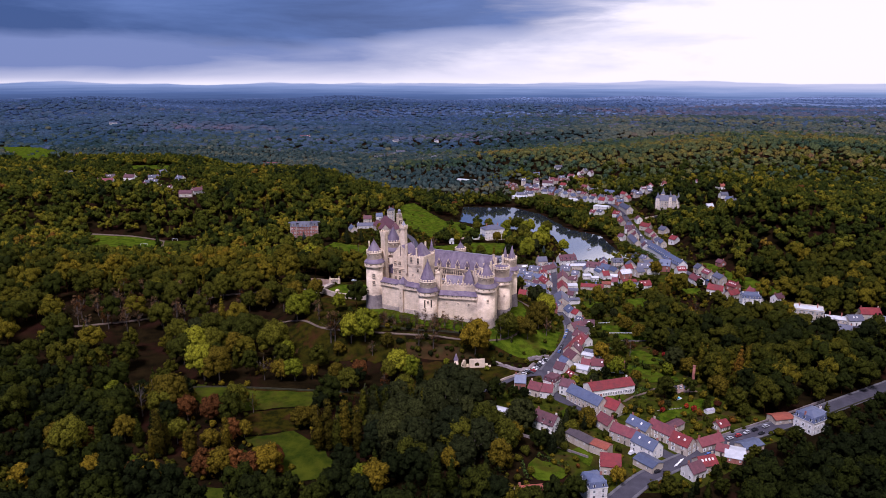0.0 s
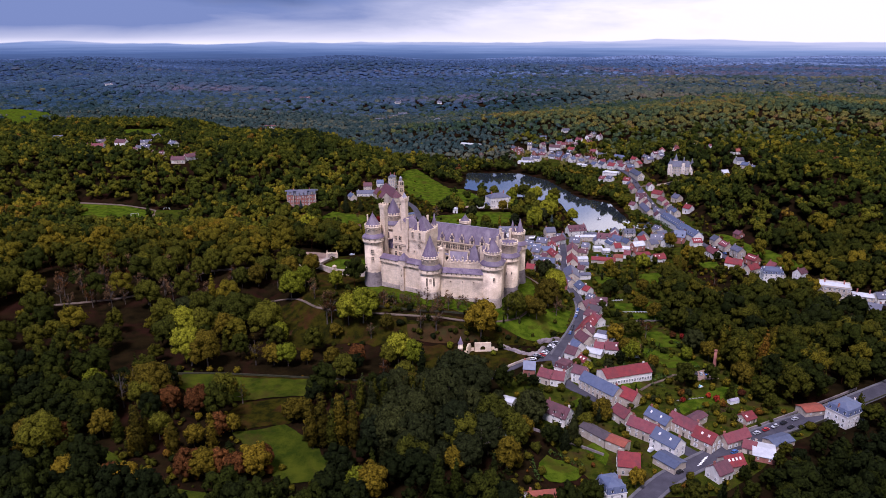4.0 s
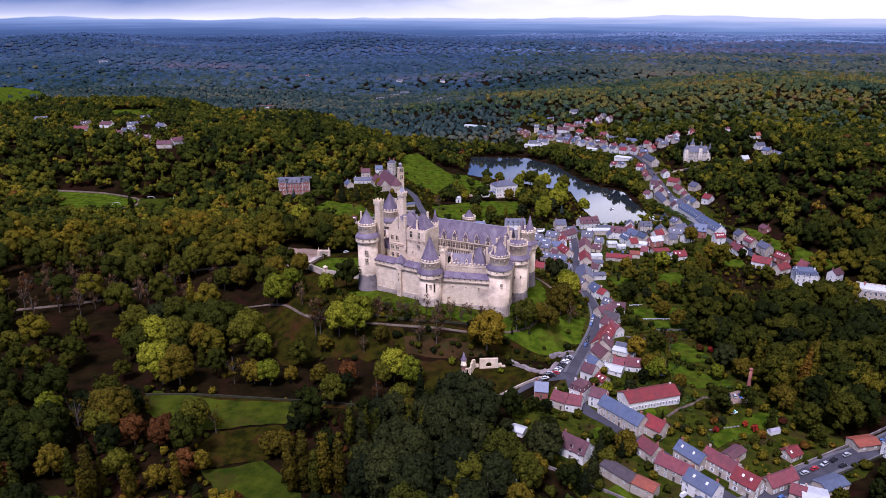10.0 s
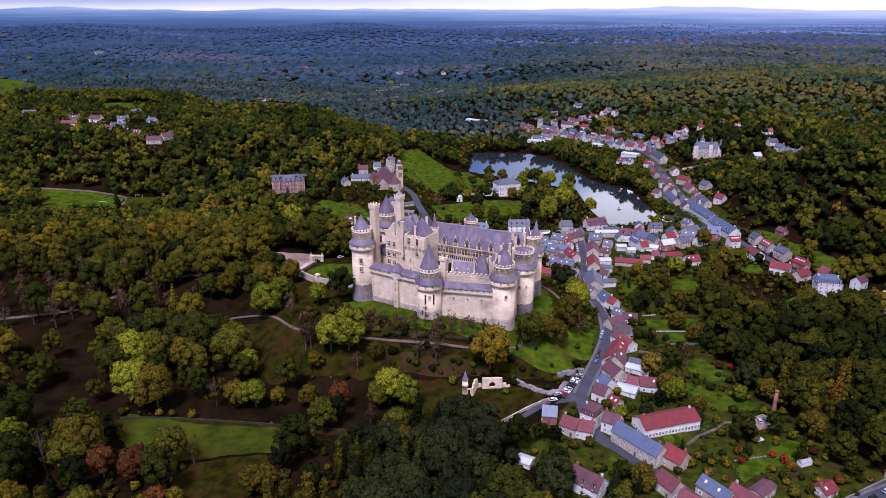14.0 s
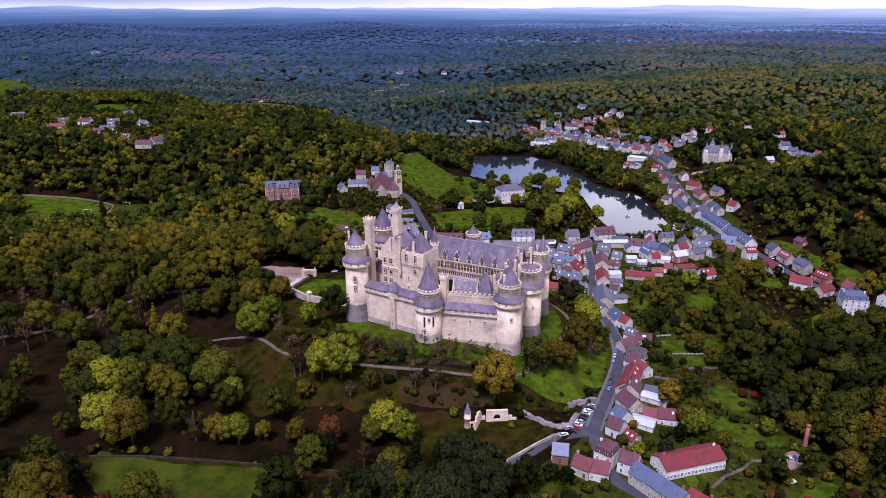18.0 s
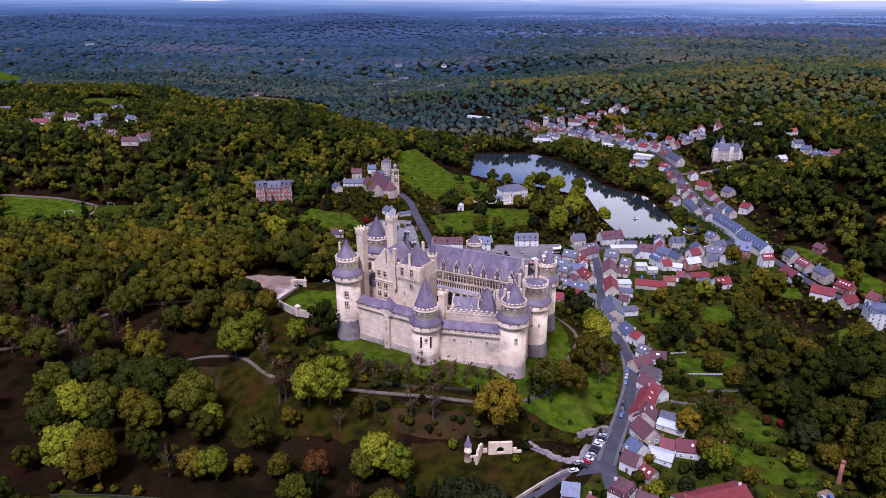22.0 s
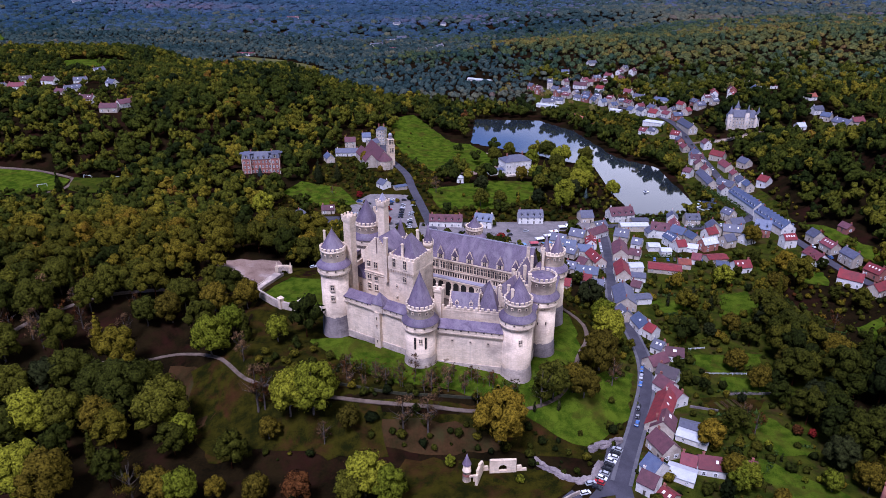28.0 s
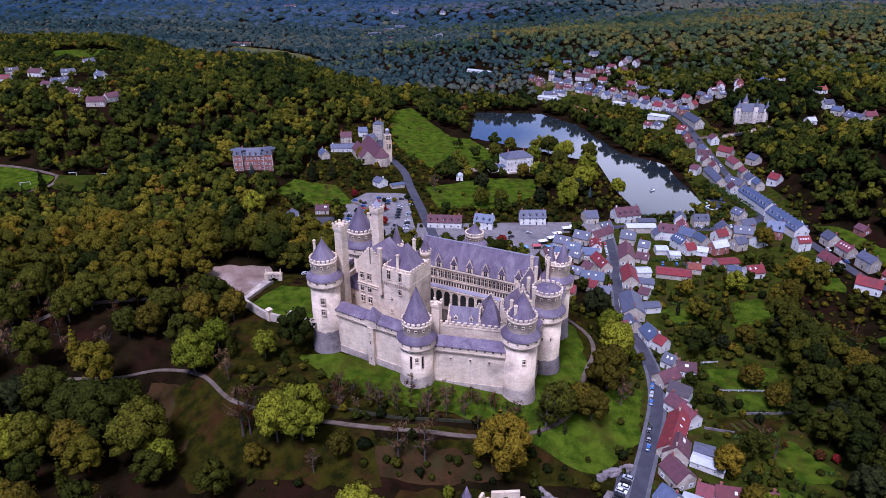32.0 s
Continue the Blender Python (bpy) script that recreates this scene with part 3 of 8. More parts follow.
def chimney(parent, x, y, z, h, w=1.1, turn=0.0):
    b = Build().box(x, y, z, w, w * 0.75, h, turn).box(x, y, z + h, w + 0.3, w * 0.75 + 0.3, 0.25, turn).box(x, y, z + h + 0.25, w * 0.8, w * 0.5, 0.4, turn)
    return part("chimney", b, stone_mat, parent)


def dormer(parent, x, y, z, turn, w=1.7, h=2.4):
    """A stone dormer with a tall gable, facing its own -y."""
    c, s = math.cos(radians(turn)), math.sin(radians(turn))
    b = Build()
    b.box(0, 1.3, 0, w, 2.6, h)
    b.roof(0, 1.6, h, 3.2, w, w * 0.95, 90, 0, 1, 0.15, 0.15)
    b.add([(-w / 2, -0.05, h), (w / 2, -0.05, h), (0, -0.05, h + w * 1.15), (-w / 2, 0.25, h), (w / 2, 0.25, h), (0, 0.25, h + w * 1.15)], [(0, 1, 2), (5, 4, 3), (1, 4, 5, 2), (3, 0, 2, 5)])
    b.box(0, -0.02, 0.35, 0.46 * w, 0.12, h * 0.85, 0, 2).box(0, -0.09, 0.35, 0.14, 0.1, h * 0.85).box(0, -0.09, h * 0.62, 0.46 * w, 0.1, 0.14)
    b.box(-w / 2, 0.1, 0, 0.4, 0.45, h + 0.9).box(w / 2, 0.1, 0, 0.4, 0.45, h + 0.9)
    for k in range(4):
        b.box(-w * 0.4 * (1 - k / 4), 0.1, h + k * w * 0.27, 0.4, 0.4, w * 0.30).box(w * 0.4 * (1 - k / 4), 0.1, h + k * w * 0.27, 0.4, 0.4, w * 0.30)
    b.box(0, 0.1, h + w * 1.1, 0.25, 0.25, 0.8)
    ob = part("dormer", b, [stone_mat, slate_mat, glass_mat], parent, "pale stone dormer with a pointed gable")
    ob.matrix_basis = pose(x, y, z, 0, 0, turn)
    return ob


def along(p, q, k):
    return p[0] + (q[0] - p[0]) * k, p[1] + (q[1] - p[1]) * k


def curtain(p, q, z0, corbel, label, foot=7.0):
    """A curtain wall with a corbelled wall walk under a slate roof, and a higher wall behind it."""
    turn = math.degrees(math.atan2(q[1] - p[1], q[0] - p[0]))
    length = math.hypot(q[0] - p[0], q[1] - p[1])
    body = part("curtain_wall", Build().wall(p, q, z0 - 6, corbel + 1.2, 4.5), stone_mat, castle, label)
    part("battered_foot", Build().wall(p, q, z0 - 8, z0 + foot * 0.8, 2.0, out=0.35), smudged_mat, body, "damp stained stone foot")
    b = Build()
    n = round(length / 1.1)
    for i in range(n):
        x, y = along(p, q, (i + 0.5) / n)
        nx, ny = math.sin(radians(turn)), -math.cos(radians(turn))
        for k, dr in enumerate((0.25, 0.55, 0.85)):
            b.box(x + nx * dr / 2, y + ny * dr / 2, corbel - 0.4 + 0.5 * k, 0.5, dr + 0.3, 0.5, turn)
    b.wall(p, q, corbel + 1.1, corbel + 1.45, 1.6, out=1.1)
    part("machicolation", b, stone_mat, body)
    part("gallery", Build().wall(p, q, corbel + 1.4, corbel + 3.9, 0.8, out=1.0), stone_mat, body)
    m = max(3, round(length / 3.4))
    for i in range(m):
        x, y = along(p, q, (i + 0.5) / m)
        put("loophole", SQUARE_HOLE, body, x + math.sin(radians(turn)) * 1.0, y - math.cos(radians(turn)) * 1.0, corbel + 2.5, turn)
    mx, my = along(p, q, 0.5)
    back = Build()
    nx, ny = -math.sin(radians(turn)), math.cos(radians(turn))
    a, c = 1.4, 3.6
    pts = []
    for s in (-length / 2, length / 2):
        for out, z in ((-a, corbel + 3.75), (c, corbel + 6.0), (c, corbel + 3.7), (-a, corbel + 3.5)):
            pts.append((mx + math.cos(radians(turn)) * s + nx * out, my + math.sin(radians(turn)) * s + ny * out, z))
    back.add(pts, [(0, 4, 5, 1), (1, 5, 6, 2), (3, 7, 4, 0), (2, 6, 7, 3), (0, 1, 2, 3), (7, 6, 5, 4)])
    part("walk_roof", back, slate_mat, body, "violet slate lean-to roof over the wall walk")
    return body


BLIND_ARCH = Build().add([(-0.38, -0.06, 0), (0.38, -0.06, 0), (0.38, -0.06, 1.7), (0.2, -0.06, 2.1), (-0.2, -0.06, 2.1), (-0.38, -0.06, 1.7), (-0.38, 0.1, 0), (0.38, 0.1, 0), (0.38, 0.1, 1.7), (-0.38, 0.1, 1.7)], [(0, 1, 2, 3, 4, 5), (1, 7, 8, 2), (6, 0, 5, 9)]).mesh("blind_arch", [hole_mat])
PINNACLE = Build().box(0, 0, 0, 0.7, 0.7, 2.4).box(0, 0, 2.4, 0.95, 0.95, 0.25).rings(0, 0, [(0.42, 2.65), (0.06, 4.6)], 4).mesh("pinnacle", [stone_mat])


def make_castle():
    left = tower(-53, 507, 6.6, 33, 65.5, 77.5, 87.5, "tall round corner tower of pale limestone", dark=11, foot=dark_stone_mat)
    on_round("window", WINDOW, left, -53, 507, 6.55, 58.6, [268], 1.7)
    on_round("window", WINDOW, left, -53, 507, 6.55, 53.2, [268], 1.7)
    chimney(left, -57.0, 510.0, 76, 8.5, 1.0)
    near = tower(-11.5, 481.5, 6.9, 30, 50.6, 62.0, 78.0, "round tower of pale limestone with two tall slots")
    on_round("loophole", LONG_SLOT, near, -11.5, 481.5, 6.8, 42.6, [252, 292])
    on_round("window", WINDOW, near, -11.5, 481.5, 6.8, 46.0, [272], 1.3)
    right = tower(31, 477.5, 6.8, 27, 54.6, 66.5, 78.0, "round tower of pale limestone with a steep slate roof and chimney")
    on_round("window", WINDOW, right, 31, 477.5, 6.75, 48.2, [278], 1.3)
    chimney(right, 28.0, 474.6, 66, 6.5, 1.3)
    chimney(right, 34.5, 480.6, 66, 5.5, 1.1)
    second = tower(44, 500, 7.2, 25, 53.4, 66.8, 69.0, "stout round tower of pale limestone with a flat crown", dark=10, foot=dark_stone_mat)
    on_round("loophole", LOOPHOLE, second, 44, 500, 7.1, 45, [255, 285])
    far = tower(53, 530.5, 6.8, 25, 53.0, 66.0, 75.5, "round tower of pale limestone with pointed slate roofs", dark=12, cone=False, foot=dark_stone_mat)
    part("cone_roof", Build().rings(55.0, 529.5, [(3.6, 65.6), (1.7, 70.5), (0.1, 76.5)], 24), slate_mat, far, "violet slate cone roof", True)
    part("cone_roof", Build().rings(49.6, 531.0, [(2.3, 65.6), (1.2, 70.0), (0.1, 75.0)], 20), slate_mat, far, "violet slate cone roof", True)
    back = tower(-40.5, 538, 7.2, 33, 67.4, 78.5, 91.0, "round keep tower of pale limestone with a fluted cone roof")
    chimney(back, -34.6, 535.0, 77, 8, 1.6)
    chimney(back, -36.8, 541.0, 77, 8, 1.3)
    chapel = tower(14.6, 563, 5.4, 30, 56.0, 65.5, 72.0, "round chapel tower of pale limestone with a lead roof")

    # stair turrets beside the corner tower
    for x, y, w, z1, spire in ((-45.4, 511.5, 4.0, 90.0, 0.0), (-31.5, 530.5, 3.9, 90.5, 6.0)):
        b = Build().box(x, y, 30, w, w, z1 - 30, -31).box(x, y, z1, w + 0.9, w + 0.9, 0.5, -31).box(x, y, z1 + 0.5, w + 0.9, w + 0.9, 1.2, -31)
        for k in range(3):
            b.box(x, y, z1 - 1.2 + 0.4 * k, w + 0.25 * (k + 1), w + 0.25 * (k + 1), 0.4, -31)
        t = part("stair_turret", b, stone_mat, castle, "slender square stair turret of pale limestone")
        for i in range(8):
            a = 360 / 8 * i - 31
            rr = (w + 0.6) / 2 * (1.0 if i % 2 == 0 else 1.36)
            put("merlon", MERLON, t, x + rr * math.cos(radians(a)), y + rr * math.sin(radians(a)), z1 + 1.6, -31 if i % 4 in (1, 3, 2) else 59, 0.8)
        if spire:
            part("pyramid_roof", Build().rings(x, y, [(w * 0.62, z1 + 1.4), (0.1, z1 + spire)], 4, a0=14, a1=374), lead_mat, t, "pale lead pyramid roof")

    # curtain walls
    wl = curtain((-48.5, 503.5), (-17.5, 484.6), 31, 51.2, "high curtain wall of pale limestone with a roofed wall walk")
    wr = curtain((-5.0, 481.0), (25.0, 475.2), 28, 47.6, "long curtain wall of pale limestone above a damp foot")
    for k in (0.25, 0.52, 0.78):
        x, y = along((-5.0, 481.0), (25.0, 475.2), k)
        put("loophole", SQUARE_HOLE, wr, x + 0.1, y - 0.35, 44.6, -11)
    curtain((37, 481), (41, 494), 27, 52.0, "short curtain wall between two towers")
    curtain((50, 505), (55, 524), 26, 52.0, "curtain wall between two towers")
    curtain((55, 536), (24, 566), 28, 47.0, "curtain wall on the far side of the castle")
    curtain((8, 567), (-34, 545), 30, 47.0, "curtain wall on the far side of the castle")
    curtain((-45.5, 536), (-55.5, 513), 33, 60.0, "curtain wall beside the gate of the castle")
    # buttress turret on the left curtain wall with a hipped cap
    x, y = along((-48.5, 503.5), (-17.5, 484.6), 0.56)
    b = Build().box(x, y, 24, 3.2, 3.6, 28, -31).box(x + 0.7, y + 1.2, 52.0, 6.2, 5.6, 4.0, -31)
    t = part("wall_turret", b, stone_mat, castle, "shallow wall turret with a hipped slate cap")
    part("hipped_roof", Build().roof(x + 0.7, y + 1.2, 56.0, 6.2, 5.6, 5.0, -31, 3.2), slate_mat, t, "violet slate hipped roof")
    c, s = math.cos(radians(-31)), math.sin(radians(-31))
    for z in (36.0, 44.0, 48.0):
        put("loophole", LOOPHOLE, t, x + s * 1.85, y - c * 1.85, z, -31)

    # wall crest behind the right curtain wall
    p, q = (-3.5, 488.0), (25.5, 482.2)
    crest = part("inner_wall", Build().wall(p, q, 44, 57.0, 1.0).wall(p, q, 55.6, 56.2, 1.3, out=0.15), stone_mat, castle, "inner crenellated wall of pale limestone")
    wall_merlons(crest, along(p, q, 0.02), along(p, q, 0.98), 57.0, 2.6)

    # the keep: two tall blocks with crow-stepped gables
    def at(u, v):
        """A place in the keep's own plan: u along its front, v back from it."""
        return -39.5 + c * u - s * v, 515.0 + s * u + c * v

    x, y = at(7.5, 8)
    keep = part("keep", Build().box(x, y, 31, 15, 16, 41.5, -31), stone_mat, castle, "tall keep block of pale limestone with mullioned windows")
    part("pitched_roof", Build().roof(x, y, 72.2, 16, 15.0, 8.5, 59, 0.4, over=-0.4), slate_mat, keep, "violet slate pitched roof")
    for i in range(9):
        for side in (-1, 1):
            gx, gy = at(7.5 + side * (7.2 - 0.8 * i), 0.3)
            part("crow_step", Build().box(gx, gy, 72.0, 0.85, 0.8, 1.2 + 0.95 * i, -31), stone_mat, keep)
    # low lodging between the corner tower and the keep
    gx, gy = at(-4.5, 5.0)
    link_wing = part("wing", Build().box(gx, gy, 31, 9.5, 9, 27, -31), stone_mat, castle, "low limestone lodging with a slate roof")
    part("pitched_roof", Build().roof(gx, gy, 58, 9.5, 9, 5.5, 59, 0.3), slate_mat, link_wing, "violet slate roof")
    for u in (-7.0, -3.2):
        wx, wy = at(u, 0.45)
        put("window", WINDOW, link_wing, wx, wy, 53.0, -31, 1.1)
    for u in (2.6, 6.6):
        for z in (65.0, 58.6, 53.2):
            gx, gy = at(u, -0.05)
            put("window", WIDE_WINDOW, keep, gx, gy, z, -31, 1.3)
    gx, gy = at(7.4, -0.2)
    part("string_course", Build().box(gx, gy, 62.4, 15, 0.7, 0.4, -31).box(gx, gy, 61.3, 15, 0.5, 0.35, -31), stone_mat, keep)
    x, y = at(22, 7)
    block = part("keep", Build().box(x, y, 31, 13.5, 16, 42.5, -31).box(x, y, 67.5, 14.6, 17, 0.6, -31).box(x, y, 68.1, 14.4, 16.8, 5.6, -31), stone_mat, castle, "corbelled keep tower of pale limestone with a hipped roof")
    part("hipped_roof", Build().roof(x, y, 73.2, 13, 15.5, 10.5, 59, 4.4, over=-0.8), slate_mat, block, "steep violet slate hipped roof")
    for u0, v0, u1, v1 in ((15.3, -1, 29, -1), (29, -1, 29, 15), (15.3, 15, 15.3, -1)):
        wall_merlons(block, at(u0, v0), at(u1, v1), 73.7, 2.2)
    corb = Build()
    for i in range(14):
        gx, gy = at(15.6 + i, -1.3)
        corb.box(gx, gy, 66.5, 0.5, 0.8, 1.0, -31)
    part("machicolation", corb, stone_mat, block)
    for u, z, me in ((18.5, 69.2, TALL_WINDOW), (19.5, 58.5, WINDOW), (24.0, 62.5, WIDE_WINDOW), (19.5, 52.5, WINDOW), (24.5, 69.2, TALL_WINDOW)):
        gx, gy = at(u, -1.5 if z > 66 else -1.05)
        put("window", me, block, gx, gy, z, -31, 1.1)
    gx, gy = at(13.5, -0.9)
    part("chimney", Build().box(gx, gy, 60, 1.6, 1.4, 22, -31).box(gx, gy, 82, 2.0, 1.8, 0.5, -31), stone_mat, block)
    # corner turret with its spire between the keep and the hall
    x, y = -9.4, 527.5
    t = part("round_turret", Build().rings(x, y, [(2.3, 31), (2.3, 70), (2.7, 70.4), (2.7, 72.2), (2.2, 72.2)], 24), stone_mat, castle, "slender round turret of pale limestone", True)
    part("cone_roof", Build().rings(x, y, [(2.5, 72.0), (1.1, 76.5), (0.08, 82.0)], 24), slate_mat, t, "violet slate spire", True)
    round_merlons(t, x, y, 2.5, 72.1, 9, scale=0.7)
    # little stair gable that climbs the side of the near tower
    x, y = -3.4, 488.5
    t = part("stair_turret", Build().box(x, y, 31, 3.4, 3.4, 34, -20).box(x, y, 65, 4.0, 4.0, 1.2, -20), stone_mat, castle, "square stair turret of pale limestone")
    for i in range(4):
        a = 90 * i + 25
        put("merlon", MERLON, t, x + 2.2 * math.cos(radians(a)), y + 2.2 * math.sin(radians(a)), 66.2, a)

    # the great hall with its arcade, windows and dormers
    p, q = (-12.5, 550.8), (41.0, 525.6)
    turn = math.degrees(math.atan2(q[1] - p[1], q[0] - p[0]))
    length = math.hypot(q[0] - p[0], q[1] - p[1])
    hx, hy = -math.sin(radians(turn)), math.cos(radians(turn))
    mx, my = along(p, q, 0.5)
    hall = part("great_hall", Build().box(mx + hx * 6.5, my + hy * 6.5, 31, length, 13, 24.0, turn), stone_mat, castle, "long great hall of pale limestone with a row of mullioned windows")
    part("pitched_roof", Build().roof(mx + hx * 6.5, my + hy * 6.5, 55.0, length, 13, 12.0, turn, 0.2, over=0.5), slate_mat, hall, "long steep violet slate roof")
    part("ridge_cresting", Build().box(mx + hx * 6.5, my + hy * 6.5, 66.9, length + 0.6, 0.4, 0.5, turn), lead_mat, hall, "pale lead ridge")
    part("cornice", Build().box(mx - hx * 0.3, my - hy * 0.3, 53.9, length, 0.9, 0.7, turn).box(mx - hx * 0.2, my - hy * 0.2, 48.0, length, 0.7, 0.5, turn), stone_mat, hall)
    for i in range(6):
        x, y = along(p, q, 0.17 + 0.142 * i)
        dormer(hall, x - hx * 0.45, y - hy * 0.45, 54.8, turn, 3.5, 2.7)
    for i in range(12):
        for d in (-0.95, 0.95):
            x, y = along(p, q, 0.12 + 0.067 * i)
            put("window", TALL_WINDOW, hall, x + math.cos(radians(turn)) * d - hx * 0.05, y + math.sin(radians(turn)) * d - hy * 0.05, 49.2, turn, 0.98)
    ct, st = math.cos(radians(turn)), math.sin(radians(turn))
    for i in range(11):
        x, y = along(p, q, 0.12 + 0.075 * i)
        # a flat dark face paints the shade within each arch
        rim = [(-1.55, 35.0), (1.55, 35.0)] + [(1.55 * math.cos(radians(20 * k)), 41.6 + 1.55 * math.sin(radians(20 * k))) for k in range(10)]
        b = Build().add([(x + ct * u - hx * 3.06, y + st * u - hy * 3.06, zz) for u, zz in rim], [tuple(range(len(rim)))])
        part("arch", b, hole_mat, hall, "flat round arch painted shade-dark")
    for i in range(34):
        x, y = along(p, q, 0.10 + 0.0245 * i)
        put("blind_arch", BLIND_ARCH, hall, x - hx * 0.05, y - hy * 0.05, 45.2, turn)
    part("arcade", Build().box(mx - hx * 1.5, my - hy * 1.5, 31, length, 3.0, 13.2, turn).box(mx - hx * 1.6, my - hy * 1.6, 43.6, length, 3.4, 0.5, turn), stone_mat, hall, "arcaded gallery of pale limestone")
    part("arcade_roof", Build().box(mx - hx * 1.4, my - hy * 1.4, 44.3, length, 3.2, 0.4, turn), lead_mat, hall)
    # cross wing behind the keep
    x, y = -22, 541
    wing = part("wing", Build().box(x, y, 31, 12, 20, 26, 65), stone_mat, castle, "limestone wing with a steep slate roof")
    part("pitched_roof", Build().roof(x, y, 57, 20, 12, 11, 155, 0.3), slate_mat, wing, "violet slate pitched roof")
    t = part("round_turret", Build().rings(-25, 556, [(3.0, 31), (3.0, 60), (3.5, 60.5), (3.5, 63), (2.9, 63)], 24), stone_mat, castle, "round turret with a pointed roof", True)
    part("cone_roof", Build().rings(-25, 556, [(3.2, 62.8), (1.4, 68), (0.08, 74)], 24), slate_mat, t, "violet slate cone roof", True)
    round_merlons(t, -25, 556, 3.2, 62.9, 10, scale=0.8)

    # roofs of the right-hand wing
    def block_of(x, y, sx, sy, z1, h, turn, hip, label, dormers=0):
        w = part("wing", Build().box(x, y, 31, sx, sy, z1 - 31, turn), stone_mat, castle, label)
        part("pitched_roof", Build().roof(x, y, z1, sx, sy, h, turn, hip), slate_mat, w, "violet slate roof")
        if hip < 1:
            ca, sa = math.cos(radians(turn)), math.sin(radians(turn))
            for end in (-1, 1):
                for k in range(7):
                    for side in (-1, 1):
                        u, v = end * (sx / 2 + 0.1), side * (sy / 2) * (1 - k / 7)
                        part("crow_step", Build().box(x + ca * u - sa * v, y + sa * u + ca * v, z1 - 0.5, 0.6, sy / 12, 1.2 + (h + 0.4) * k / 7, turn), stone_mat, w)
        for i in range(dormers):
            u = (i + 0.5) / dormers - 0.5
            cc, ss = math.cos(radians(turn)), math.sin(radians(turn))
            dormer(w, x + cc * sx * u + ss * sy * 0.42, y + ss * sx * u - cc * sy * 0.42, z1 + 0.4, turn, 1.2, 1.4)
        return w

    block_of(8.5, 492, 13, 8, 56.5, 6.0, -11, 0.3, "low limestone wing with a slate roof and small dormers", 2)
    block_of(19.2, 489, 9.0, 9.0, 56.5, 11.5, -11, 4.2, "square limestone pavilion with a steep hipped roof")
    block_of(27.5, 497, 15, 9, 57.0, 9.0, 55, 0.3, "limestone wing with a steep slate roof")
    block_of(36, 512, 17, 10, 57.5, 10.0, 70, 0.4, "limestone wing with a steep slate roof")
    for x, y, h in ((24.0, 491.5, 6), (31.0, 504.0, 8), (36.5, 506.0, 9), (41.0, 517.0, 9), (33.0, 495.0, 8)):
        chimney(castle, x, y, 60, h, 1.3, 20)
    for x, y, z in ((2.2, 488.6, 56.5), (14.6, 485.6, 56.5), (14.8, 493.2, 57.0), (23.6, 484.2, 57.0), (24.4, 493.2, 57.5), (30.6, 489.4, 60.5), (34.5, 502.5, 60.0), (30.5, 510.0, 58.0), (41.2, 505.5, 58.5), (43.4, 519.6, 59.0), (36.2, 522.0, 58.5), (-3.6, 527.0, 58.0), (-8.0, 492.0, 58.0), (-14.8, 493.0, 58.0)):
        put("pinnacle", PINNACLE, castle, x, y, z, 20)
    for x, y, z, w, h in ((27.0, 481.8, 60.0, 1.2, 11.0), (33.6, 483.6, 62.0, 1.0, 10.0), (38.0, 497.0, 56.0, 1.4, 13.0), (47.5, 524.5, 56.0, 1.2, 14.0), (40.0, 525.0, 58.0, 1.5, 12.0), (-20.5, 505.0, 70.0, 1.1, 10.0), (-14.0, 517.5, 70.0, 1.3, 12.0), (-29.0, 509.0, 70.0, 1.1, 9.0)):
        chimney(castle, x, y, z, h, w, -20)
    block_of(33.5, 486.5, 9.0, 6.0, 60.0, 7.0, 75, 0.3, "narrow limestone wing with crow-stepped gables")
    block_of(17.5, 497.5, 10.0, 7.0, 56.0, 7.5, 60, 0.3, "narrow limestone wing with crow-stepped gables", 1)
    part("courtyard", Build().box(5, 521, 31, 60, 46, 2.0, -20), gravel_mat, castle, "paved courtyard")


make_castle()

# ---- paths, roads and lawns ----
from mathutils import geometry


SITES, SHEETS, RIBBONS = [], [], []     # ground that is taken, and gaps towards the camera, kept clear of trees


def smooth_line(pts, step=4.0):
    """A flowing line through the points, evenly stepped."""
    p = np.array([pts[0], *pts, pts[-1]], float)
    out = []
    for i in range(1, len(p) - 2):
        n = max(2, int(np.linalg.norm(p[i + 1] - p[i]) / step))
        for k in range(n):
            t = k / n
            out.append(0.5 * (2 * p[i] + (p[i + 1] - p[i - 1]) * t + (2 * p[i - 1] - 5 * p[i] + 4 * p[i + 1] - p[i + 2]) * t ** 2 + (3 * p[i] - p[i - 1] - 3 * p[i + 1] + p[i + 2]) * t ** 3))
    out.append(p[-2])
    return np.array(out)


def sideways(line):
    d = np.gradient(line, axis=0)
    d /= np.linalg.norm(d, axis=1, keepdims=True)
    return np.stack([d[:, 1], -d[:, 0]], -1)


